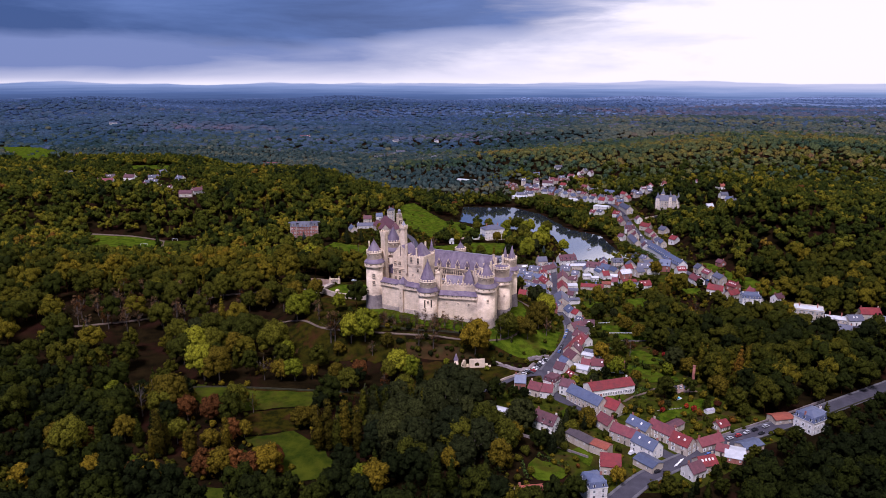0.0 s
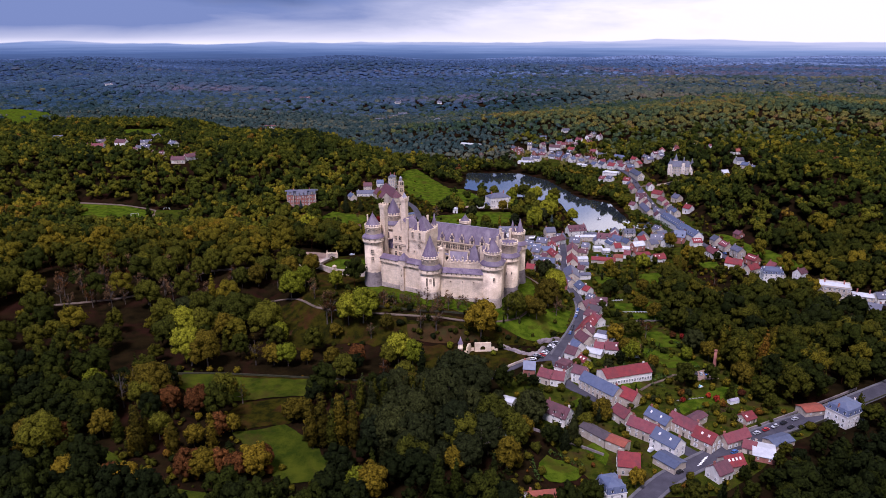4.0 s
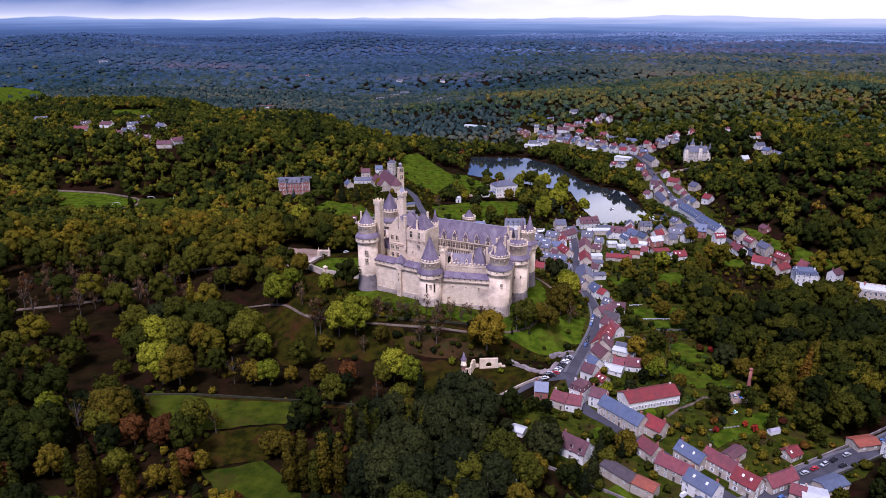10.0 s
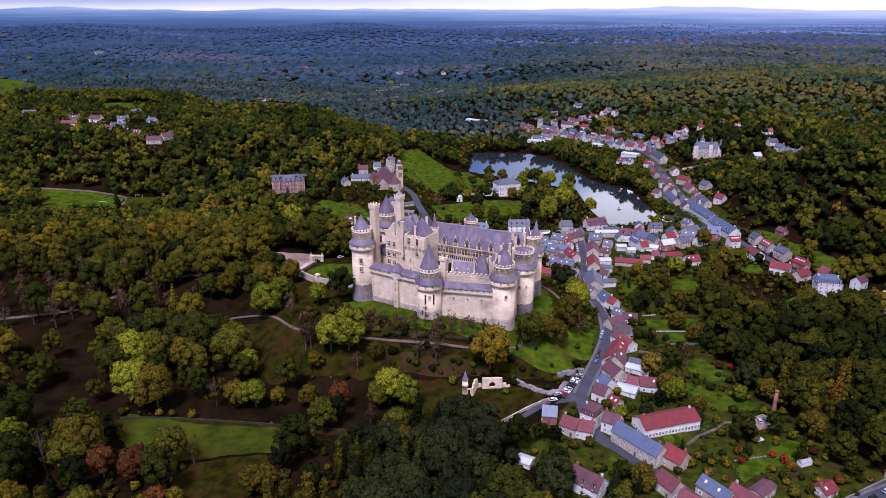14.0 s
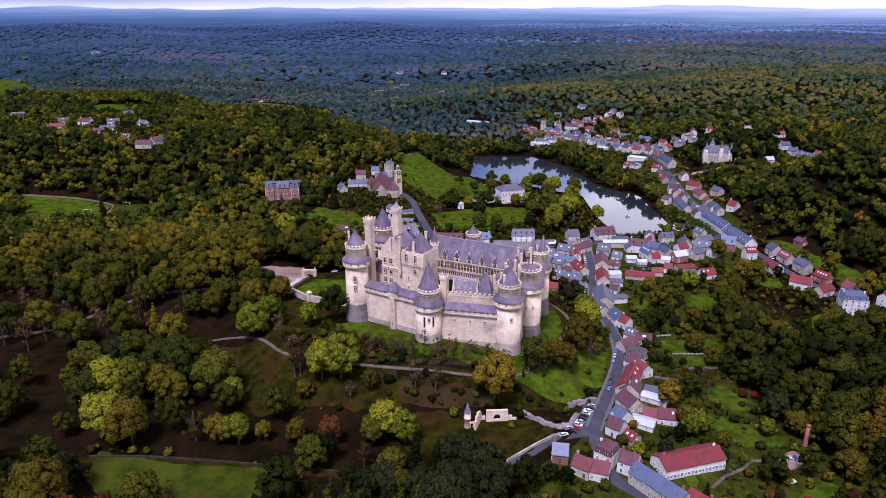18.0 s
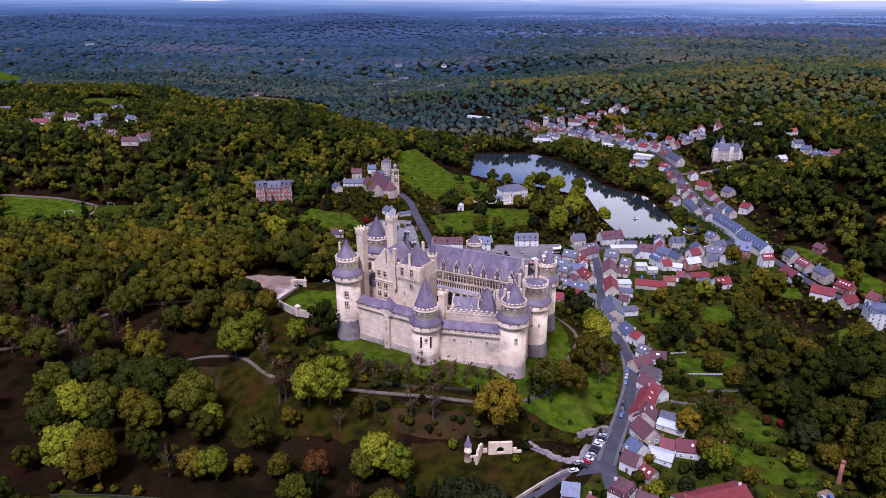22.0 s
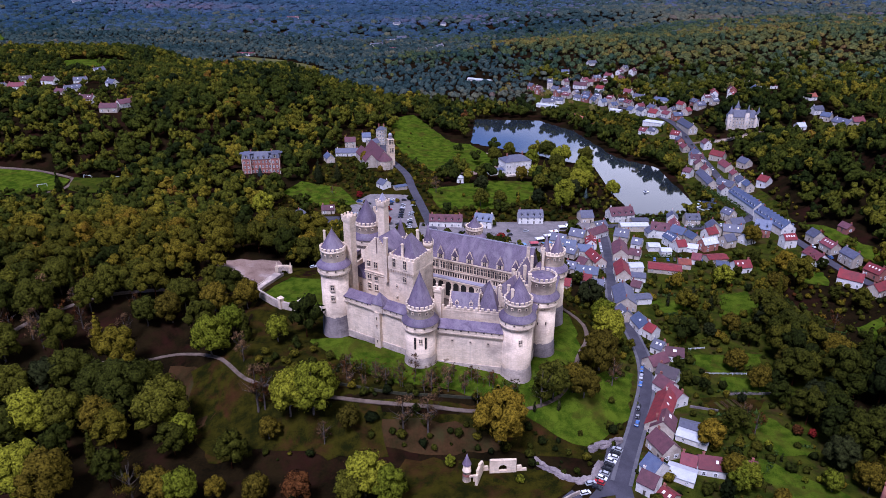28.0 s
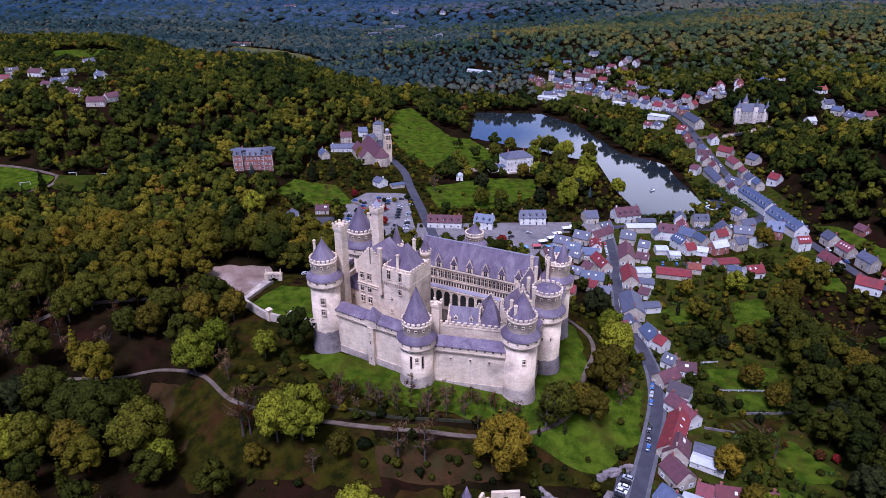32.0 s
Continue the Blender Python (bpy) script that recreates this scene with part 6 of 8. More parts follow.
# left hamlet
for row in [
    (-497, 1004, 5, 18, 10, 8, "pink", "white"),
    (-480, 1042, -15, 18, 10, 9, "brown", "white"),
    (-642, 1160, 10, 20, 9, 8, "slate", "brick"),
    (-429, 996, 40, 18, 9, 7, "slate", "white"),
    (-485, 1173, 60, 16, 9, 9, "slate", "white"),
    (-396, 1023, -30, 14, 9, 9, "slate", "white"),
    (-382, 934, -8, 17, 9, 8, "brown", "white"),
    (-342, 898, 8, 17, 9, 8, "brown", "cream"),
    (-332, 914, 55, 18, 9, 8, "brown", "white"),
    (-518, 1057, 30, 14, 9, 8, "dark", "white"),
    (-519, 1008, 0, 14, 9, 7, "slate", "cream"),
    (-450, 1055, 20, 15, 9, 7, "slate", "white"),
    (-434, 979, -20, 12, 8, 6, "brown", "cream"),
]:
    house(*row)

# far hamlet
for row in [
    (-411, 1624, -10, 35, 12, 6, "pink", "white", "shed"),
    (-175, 1872, 34, 31, 10, 8, "slate", "white"),
    (-149, 1967, 32, 28, 10, 8, "slate", "white"),
    (-127, 2028, 27, 28, 10, 8, "slate", "white"),
    (-125, 1746, -21, 24, 10, 7, "pink", "white"),
    (-59, 1673, 31, 21, 10, 7, "slate", "white"),
    (-28, 1751, 72, 54, 9, 9, "slate", "white"),
    (-153, 2231, 40, 23, 9, 9, "slate", "white"),
    (-463, 2308, 16, 34, 10, 7, "brown", "white"),
    (-1217, 2552, 38, 27, 12, 8, "slate", "white"),
    (-22, 2217, -7, 15, 9, 8, "slate", "white"),
]:
    house(*row)

terrace(LAKESIDE, 16, 4.5, 3, ("slate", "slate", "blue", "brown", "pink"))
terrace(UPPER[5:], 11, 4.5, 4, ("brown", "slate", "slate", "red", "pink"))
terrace(VALLEY[:5], 17, 4.5, 5, ("red", "pink", "slate", "brown"))
terrace([(150, 655), (176, 664), (205, 676), (232, 690)], 14, 2.0, 6, ("slate", "red", "blue", "pale"))
terrace([(128, 1180), (170, 1230), (240, 1260), (280, 1300)], 24, 5.0, 7, ("slate", "pink", "brown", "slate"))
terrace([(250, 1010), (285, 1040), (330, 1060), (350, 1110)], 17, 5.0, 8, ("slate", "red", "brown", "slate"))


# ---- landmarks ----
def big_block(name, label, x, y, turn, L, W, eave, floors, rmat, wmat, hip, rise_h, every=3.0, base=None):
    """A large house: walls with string courses, rows of windows, hipped roof with dormers."""
    HOUSES_AT.append((x, y, L / 2))
    SITES.append((x, y, max(L, W) / 2 + 2))
    SITES.append((x, y - 16, 17))
    z = float(land(x, y)) if base is None else base
    ob = thing(name, label, "house", "", pose(x, y, z, 0, 0, turn))
    b = Build().box(0, 0, -3, L, W, eave + 3).box(0, 0, eave - 0.35, L + 0.7, W + 0.7, 0.4)
    for s in range(1, floors):
        b.box(0, 0, eave * s / floors - 0.1, L + 0.25, W + 0.25, 0.25)
    part("wall", b, wmat, ob)
    part("roof", Build().roof(0, 0, eave + 0.1, L, W, rise_h, 0, hip, over=0.4), rmat, ob)
    for ang, length, out in ((0, L, W / 2), (90, W, L / 2), (180, L, W / 2), (270, W, L / 2)):
        if math.sin(radians(turn + ang - 90)) > 0.4:
            continue
        n = max(1, int(length / every))
        a = radians(ang)
        for s in range(floors):
            for i in range(n):
                u = (i + 0.5) / n * length - length / 2
                put("window", HOUSE_WINDOW, ob, math.cos(a) * u + math.sin(a) * (out + 0.04), math.sin(a) * u - math.cos(a) * (out + 0.04), eave * s / floors + 0.9, ang, 1.2)
    for u in (-0.3, 0.3):
        stack(ob, u * L, 1.0, eave + rise_h * 0.7, 3.0, brick_mat)
    return ob


slate2, white_wall, cream_wall = ROOFS["slate"][0], WALLS["white"][0], WALLS["cream"][0]
blue_roof = ROOFS["blue"][0]

# brick mansion among trees: a long body with a taller pavilion at each end
mansion = big_block("mansion", "red brick mansion with pale quoins and a steep slate roof", -168, 808, 8, 30, 13, 12.5, 3, slate2, brick_mat, 3.0, 5.5, 3.0)
for u in (-12.5, 12.5):
    p = part("pavilion", Build().box(u, -1.0, -3, 7.5, 15, 16.6), brick_mat, mansion, "taller brick pavilion")
    part("roof", Build().box(u, -1.0, 13.6, 7.9, 15.4, 3.6, 0, 0, 0.8).roof(u, -1.0, 17.2, 6.2, 12.2, 1.2, 90, 3.0, over=0.1), slate2, p)
    for k in range(3):
        for w in (-1.6, 1.6):
            put("window", HOUSE_WINDOW, p, u + w, -8.55, 1.0 + 4.2 * k, 0, 1.25)
    for w in (-3.6, 3.6):
        part("quoin", Build().box(u + w, -8.4, -1, 0.6, 0.4, 14.5), cream_wall, p, "pale stone quoin")
    d = part("dormer", Build().box(u, -7.6, 14.2, 2.2, 2.0, 2.4).box(u, -8.65, 14.6, 1.2, 0.08, 1.6, slot=1).roof(u, -7.6, 16.6, 2.2, 2.2, 1.2, 90, 0, 2, 0.2, 0.1), [cream_wall, glass_mat, slate2], p)
for u in (-7, -2.3, 2.3, 7):
    part("dormer", Build().box(u, -5.4, 12.9, 1.5, 2.0, 1.9).box(u, -6.45, 13.2, 0.9, 0.08, 1.3, slot=1).roof(u, -5.4, 14.8, 2.0, 1.5, 0.9, 90, 0, 2, 0.15, 0.1), [cream_wall, glass_mat, slate2], mansion)

# white lakeside house with tall pilasters
lakehouse = big_block("lakeside_house", "white lakeside house with tall pilasters and a slate hipped roof", 62, 843, 20, 26, 17, 12, 2, slate2, white_wall, 8.0, 4.5, 2.9)
for i in range(8):
    u = (i / 7 - 0.5) * 25.2
    part("pilaster", Build().box(u, -8.65, 0, 0.7, 0.5, 11.4), white_wall, lakehouse)
part("terrace", Build().box(0, -12, -1.5, 28, 6, 2.2).box(0, -14.8, 0.7, 28, 0.3, 0.9), cream_wall, lakehouse, "stone terrace with a balustrade")
part("wing", Build().box(-20, -2, -2, 15, 9, 6.5), white_wall, lakehouse, "low white wing")
part("wing_roof", Build().roof(-20, -2, 4.5, 15, 9, 1.6, 0, 2.0), blue_roof, lakehouse)
pav = thing("pavilion", "small white garden pavilion beside the lawn", "pavilion", "", pose(10, 806, float(land(10, 806))))
part("wall", Build().box(0, 0, -1, 6, 6, 6), white_wall, pav)
part("roof", Build().roof(0, 0, 5, 6, 6, 1.8, 0, 3.0), ROOFS["pale"][0], pav)
put("door", DOOR, pav, 0, -3.05, 0.1, 0, 1.2)

# hillside manor with pointed towers
manor = big_block("manor_house", "stone manor house with pointed turrets on the hillside", 318, 958, -8, 30, 14, 11, 3, slate2, cream_wall, 4.0, 7.0, 3.2)
for u, v, r, top in ((-14, -6, 2.6, 15), (14, -6, 2.6, 15), (3, -7.5, 2.2, 17), (-5, 6, 2.8, 19)):
    t = part("turret", Build().rings(u, v, [(r, -3), (r, top)], 20), cream_wall, manor, "round stone turret", True)
    part("cone_roof", Build().rings(u, v, [(r + 0.4, top), (r * 0.45, top + 3.6), (0.1, top + 8)], 20), slate2, t, "", True)
    for k in range(3):
        put("window", SMALL_LIGHT, t, u, v - r - 0.02, 2.5 + 4.0 * k, 0, 1.3)

# white villa with a blue mansard, and a cream mansion beside the lane
house(266, 564, -12, 15, 13, 15, "blue", "white", "mansard")
cream = big_block("mansion", "cream stone mansion with a flat roof and balustrade", 300, 533, -24, 22, 14, 11, 3, ROOFS["pale"][0], cream_wall, 6.0, 1.0, 3.0)
part("balustrade", Build().box(0, -7.0, 11, 22, 0.3, 1.0).box(0, 7.0, 11, 22, 0.3, 1.0).box(-11, 0, 11, 0.3, 14, 1.0).box(11, 0, 11, 0.3, 14, 1.0), cream_wall, cream)
big_block("wing_house", "low cream stone house beside the mansion", 318, 524, -24, 14, 10, 6, 2, ROOFS["pale"][0], cream_wall, 4.0, 1.2, 3.0)


def make_church():
    x, y, turn = -68, 850, 112
    SITES.extend([(x, y, 16), (x + 8, y - 18, 12), (x - 8, y + 18, 12), (x + 8, y - 34, 8)])
    z = float(land(x, y))
    ob = thing("church", "old limestone church with brown roofs and a bell tower", "church", "", pose(x, y, z, 0, 0, turn))
    roof_m = ROOFS["brown"][0]
    part("nave", gabled(44, 14, 10, 8), cream_wall, ob)
    part("roof", slab_roof(44, 14, 10, 8), roof_m, ob, "steep brown tiled roof")
    part("aisle", gabled(36, 11, 8, 6).add([], []), cream_wall, ob).location = (2, 11, 0)
    part("roof", slab_roof(36, 11, 8, 6), roof_m, ob, "steep brown tiled roof").location = (2, 11, 0)
    apse = part("apse", Build().rings(-22, 0, [(6.6, -2), (6.6, 9.5), (6.9, 9.8)], 9, 0, a0=90, a1=270), cream_wall, ob, "polygonal apse")
    part("apse_roof", Build().rings(-22, 0, [(7.1, 9.6), (0.1, 17.0)], 9, 0, cap=False, a0=90, a1=270), roof_m, apse)
    for a in (110, 145, 180, 215, 250):
        part("buttress", Build().box(-22 + 6.9 * math.cos(radians(a + 18)), 6.9 * math.sin(radians(a + 18)), -2, 1.8, 0.9, 10, a + 18), cream_wall, apse)
        put("window", TALL_WINDOW, apse, -22 + 6.35 * math.cos(radians(a)), 6.35 * math.sin(radians(a)), 3.5, a + 90, 1.2)
    for u in (-14, -6, 2, 10, 18):
        for side in (-1, 1):
            part("buttress", Build().box(u, side * 7.4, -2, 1.0, 1.6, 10), cream_wall, ob)
        put("window", TALL_WINDOW, ob, u + 4, -7.02, 3.5, 0, 1.3)
        put("window", TALL_WINDOW, ob, u + 4, 7.02, 3.5, 180, 1.3)
    # the bell tower
    tx, ty = -10, -9.5
    b = Build().box(tx, ty, -2, 6.2, 6.2, 22).box(tx, ty, 11, 6.7, 6.7, 0.4).box(tx, ty, 19.6, 6.9, 6.9, 0.5)
    tw = part("bell_tower", b, stone_mat, ob, "square bell tower of pale stone")
    part("belfry", Build().box(tx, ty, 20.1, 5.4, 5.4, 5.0).box(tx, ty, 25.1, 6.0, 6.0, 0.4), stone_mat, tw)
    part("lantern", Build().rings(tx, ty, [(1.9, 25.5), (1.9, 28.6), (2.2, 28.8), (1.6, 30.2), (0.1, 31.4)], 12), lead_mat, tw, "small domed lantern", True)
    for a in (0, 90, 180, 270):
        c, s = math.cos(radians(a)), math.sin(radians(a))
        for k, (zz, out) in enumerate(((13, 3.12), (20.8, 2.72))):
            for d in (-1.1, 1.1):
                put("window", TALL_WINDOW, tw, tx + c * d + s * out, ty + s * d - c * out, zz, a, 1.15)


make_church()

# narrow tall house behind the church
tall = big_block("tall_house", "narrow tall cream house behind the church", -72, 925, -10, 9, 9, 16, 4, slate2, cream_wall, 4.0, 3.0, 2.6)


def make_ruins():
    """A small pointed turret and broken arcaded walls in the rough meadow."""
    z = float(land(8.4, 424))
    ruin = thing("ruin", "ruined stone chapel with a pointed turret and broken walls", "ruin")
    t = part("turret", Build().rings(8.4, 424, [(1.7, z - 1), (1.55, z + 5.0), (1.75, z + 5.1), (1.75, z + 5.4), (1.5, z + 5.5), (1.45, z + 8.4)], 20), stone_mat, ruin, "round turret banded with brick", True)
    part("cone_roof", Build().rings(8.4, 424, [(1.8, z + 8.4), (0.9, z + 10.6), (0.05, z + 13.2)], 20), slate_mat, t, "slate cone roof", True)
    part("brick_band", Build().rings(8.4, 424, [(1.62, z + 3.0), (1.62, z + 4.2)], 20, cap=False), brick_mat, t, "band of red brick", True)
    z = float(land(13.4, 425))
    broken = Build()
    for i in range(7):
        k = i / 6
        broken.box(12.2 + 2.4 * k, 421.5 + 7 * k, z - 1, 1.3, 1.0, 4.2 + 3.6 * math.sin(2.2 * k + 0.5) + (0.6 if i % 2 else 0), 70)
    part("broken_wall", broken, stone_mat, ruin, "ragged broken stone wall")
    arch = Build()
    for u in (-1, 0, 1):
        arch.box(11.2 + u * 1.6, 423.2, z - 1, 0.5, 0.6, 3.6, 10)
    arch.box(11.2, 423.2, z + 2.6, 4.0, 0.6, 0.8, 10)
    part("arcade", arch, stone_mat, ruin, "low arcade of stone piers")
    z = float(land(22.6, 428))
    gate = Build()
    outer = [(-5.2, -1), (5.2, -1), (5.2, 6.4), (-5.2, 6.4)]
    hole = [(1.6 * math.cos(radians(180 - 20 * i)) - 0.0, 2.6 + 1.6 * math.sin(radians(180 - 20 * i))) for i in range(10)]
    ring_in = [(-1.6, 1.2)] + hole + [(1.6, 1.2)]
    n = len(ring_in)
    ring_out = [(-5.2, -1.0), (-5.2, 2.6)] + [(-5.2, 6.4), (-3.2, 6.4), (-1.6, 6.4), (-0.6, 6.4), (0.6, 6.4), (1.6, 6.4), (3.2, 6.4), (5.2, 6.4), (5.2, 2.6), (5.2, -1.0)]
    c, s = math.cos(radians(4)), math.sin(radians(4))
    verts = []
    for dy in (-0.6, 0.6):
        for u, h in ring_in + ring_out:
            verts.append((22.6 + c * u - s * dy, 428 + s * u + c * dy, z + h))
    m = 2 * n
    faces = []
    for i in range(n - 1):
        faces += [(n + i, n + i + 1, i + 1, i), (m + i, m + i + 1, m + n + i + 1, m + n + i), (i, i + 1, m + i + 1, m + i), (m + n + i, m + n + i + 1, n + i + 1, n + i)]
    faces += [(0, n - 1, 2 * n - 1, n)[::-1], (m, m + n, m + 2 * n - 1, m + n - 1)[::-1], (0, m, m + n - 1, n - 1), (n, m + n, 0 + m, 0)]
    gate.add(verts, faces)
    part("arched_wall", gate, stone_mat, ruin, "square pale wall pierced by one arch")
    for u, h in ((-6.6, 2.4), (6.4, 3.0), (8.4, 1.6)):
        part("broken_wall", Build().box(22.6 + u, 428 + 0.4 * abs(u) * 0.3, z - 1, 2.4, 1.0, h + 1, 8, 0, 0.8), stone_mat, ruin, "broken stone wall")


make_ruins()

# swimming pool, greenhouse and vegetable beds in the gardens
pool_mat = material("pool water", (0.05, 0.36, 0.55), (0.10, 0.48, 0.66), 0.4, 0.1, 2.0)
z = float(land(146, 391.5)) + 0.5
pool = thing("swimming_pool", "small turquoise garden swimming pool with a pale rim", "pool")
part("rim", Build().box(146, 391.5, z - 0.6, 4.6, 3.6, 0.7, 25), WALLS["white"][0], pool)
part("water", Build().box(146, 391.5, z + 0.1, 3.8, 2.8, 0.02, 25), pool_mat, pool)
z = float(land(159, 373))
green_house = thing("greenhouse", "glazed garden greenhouse with white bars", "greenhouse")
part("glazing", Build().box(0, 0, -0.3, 6.0, 3.0, 2.0), frame_mat, green_house)
part("roof", Build().roof(0, 0, 1.7, 6.0, 3.0, 1.1, over=0.05, thick=0.05), lead_mat, green_house, "dull glass roof")
for i in range(7):
    part("glazing_bar", Build().box(-3 + i, 0, 1.7, 0.06, 0.06, 1.15), frame_mat, green_house)
green_house.matrix_basis = pose(159, 373, z + 0.3, 0, 0, 20)
soil_mat = material("dug garden soil", (0.030, 0.018, 0.011), (0.075, 0.046, 0.030), 0.8, 0.95, 3.0, 0.1)
for i, (x, y) in enumerate(((147, 365), (149.5, 366), (152, 367), (154.5, 368), (126, 478), (129, 479), (132, 480), (135, 480.5), (208, 551), (211, 552), (214, 553))):
    bed = thing("vegetable_bed", "narrow dug vegetable bed with low green rows", "garden bed", "vegetable beds")
    z = float(land(x, y)) + 0.4
    part("soil", Build().box(0, 0, -0.3, 1.6, 6.0, 0.5), soil_mat, bed)
    for side in (-0.4, 0.4):
        row = Build()
        for k in range(9):
            row.box(side, -2.6 + 0.65 * k, 0.18, 0.4, 0.45, 0.32, 20 * k, 0, 0.5)
        part("crop_row", row, (grass_mat, meadow_mat)[i % 2], bed)
    bed.matrix_basis = pose(x, y, z, 0, 0, 20)
slab_path = thing("slab_path", "pale slabs laid as a garden path across the lawn", "path")
for k in range(9):
    x, y = 129 + 1.85 * k, 375 + 0.4 * k
    part("slab", Build().box(x, y, float(land(x, y)) + 0.3, 1.3, 0.9, 0.2, 12), pave_mat, slab_path)


def football_goal(x, y, turn):
    """A white goal: two posts, a bar and two stays behind."""
    ob = thing("football_goal", "white metal football goal on grass", "goal", "", pose(x, y, float(land(x, y)) + 0.4, 0, 0, turn))
    for side in (-3.66, 3.66):
        part("post", Build().box(side, 0, -0.2, 0.22, 0.22, 2.7), frame_mat, ob)
        part("stay", Build().add([(side - 0.08, 0, 2.4), (side + 0.08, 0, 2.4), (side + 0.08, 1.8, 0), (side - 0.08, 1.8, 0), (side, 0.12, 2.4), (side, 1.9, 0)], [(0, 1, 2, 3), (1, 4, 5, 2), (4, 0, 3, 5)]), frame_mat, ob)
    part("bar", Build().box(0, 0, 2.36, 7.1, 0.2, 0.2), frame_mat, ob)
    return ob


for x, y, turn in ((-344, 763, 20), (-320, 792, -10), (-292, 791, 10)):
    football_goal(x, y, turn)

# tall brick chimney in the gardens
z = float(land(165, 417))
ob = thing("factory_chimney", "tall tapering red brick chimney among gardens", "chimney")
part("shaft", Build().rings(165, 417, [(1.15, z - 1), (0.95, z + 5), (0.8, z + 10.4)], 16), brick_mat, ob, "", True)
part("cap", Build().rings(165, 417, [(0.82, z + 10.2), (1.0, z + 10.5), (1.0, z + 11.2), (0.7, z + 11.2)], 16), brick_mat, ob, "", True)

# castle forecourt: gate house arch, ramp and flight of steps up from the terrace
z = float(land(-96, 578))
gate = thing("gate_arch", "pale stone gate with a curved balustrade before the castle", "gate")
for i in range(7):
    a = radians(180 * i / 6)
    part("arch_stone", Build().box(-96 + 3.6 * math.cos(a), 578, z - 1 + 3.6 * math.sin(a), 1.4, 2.2, 2.6, 0), smudged_mat, gate)
part("lintel", Build().box(-96, 578, z + 4.4, 9, 2.0, 1.0), stone_mat, gate)
for x in (-100, -92):
    part("pier", Build().box(x, 578, z - 2, 1.8, 2.4, 7), stone_mat, gate)
    part("pinnacle", Build().rings(x, 578, [(0.7, z + 5), (0.1, z + 7.6)], 8), stone_mat, gate)
flight = thing("flight_of_steps", "broad stone steps between balustrades", "steps")
for i in range(14):
    part("step", Build().box(-106 + 0.55 * i, 551 + 1.75 * i, float(land(-106 + .55 * i, 551 + 1.75 * i)) - 0.4 + 0.12 * i, 5.0, 1.8, 0.6, -18), smudged_mat, flight)
low_wall("balustrade", [(-109, 551), (-104, 565), (-101, 577)], 1.9, 0.5, smudged_mat, "pale stone balustrade beside the steps", 3.0)
low_wall("balustrade", [(-104, 549), (-99, 563), (-95.5, 574)], 1.9, 0.5, smudged_mat, "pale stone balustrade beside the steps", 3.0)
for x, y in ((-107, 549), (-86, 529), (-75, 526)):
    z = float(land(x, y))
    g = thing("gate_pier", "square pale stone pier with a cap on the terrace wall", "pier", "terrace piers")
    part("shaft", Build().box(x, y, z - 1, 2.2, 2.2, 7.2, 45), stone_mat, g)
    part("cap", Build().box(x, y, z + 6.2, 2.8, 2.8, 0.4, 45).box(x, y, z + 6.6, 2.2, 2.2, 0.9, 45, 0, 0.3), stone_mat, g)

# hedges by the lake, boats and a landing stage
hedge_mat = foliage("hedge leaves", [(0.0, (0.022, 0.045, 0.010)), (0.6, (0.042, 0.072, 0.014)), (1.0, (0.070, 0.085, 0.018))])


def hedge(p, q, w, h, label):
    rng = np.random.default_rng(int(abs(p[0]) + abs(p[1])))
    n = int(math.hypot(q[0] - p[0], q[1] - p[1]) * w * 3.2)
    u, v, k = rng.uniform(0, 1, n), rng.uniform(-0.5, 0.5, n), rng.uniform(0, 1, n)
    top = rng.uniform(0, 1, n) < 0.5
    v = np.where(top, v, np.where(v > 0, 0.5, -0.5) + rng.uniform(-.05, .05, n))
    k = np.where(top, 1 + rng.uniform(-.08, .05, n), k)
    d = np.subtract(q, p) / math.hypot(q[0] - p[0], q[1] - p[1])
    x, y = p[0] + (q[0] - p[0]) * u - d[1] * v * w, p[1] + (q[1] - p[1]) * u + d[0] * v * w
    mid = np.stack([x, y, land(x, y) + k * h], -1)
    a, b2 = rng.normal(size=(n, 3)) * 0.45, rng.normal(size=(n, 3)) * 0.45
    verts = np.stack([mid + a, mid + b2, mid - (a + b2) / 2], 1).reshape(-1, 3)
    me = raw_mesh("hedge", verts, np.arange(3 * n).reshape(n, 3), [hedge_mat], np.repeat(rng.uniform(0.1, 0.8, n), 3), np.repeat(np.where(top[:, None], (0.0, 0.0, 1.0), np.stack([-d[1] * np.sign(v), d[0] * np.sign(v), 0.4 + 0 * v], -1)), 3, axis=0))
    return tagged(new("hedge", me), label, "hedge")


hedge((146, 727), (236, 735), 2.6, 2.6, "long clipped hedge beside the lake")
hedge((150, 719), (238, 727), 2.6, 2.6, "long clipped hedge beside the lakeside road")
hedge((236, 740), (224, 800), 6.0, 4.0, "broad clipped hedge above the boats")
hedge((128, 644), (160, 646), 2.0, 1.8, "low clipped green garden hedge")
hedge((147, 450), (156, 449), 1.6, 1.4, "low dark crimson-tinged garden hedge")
hedge((172, 700), (196, 706), 2.0, 2.0, "low clipped green garden hedge")
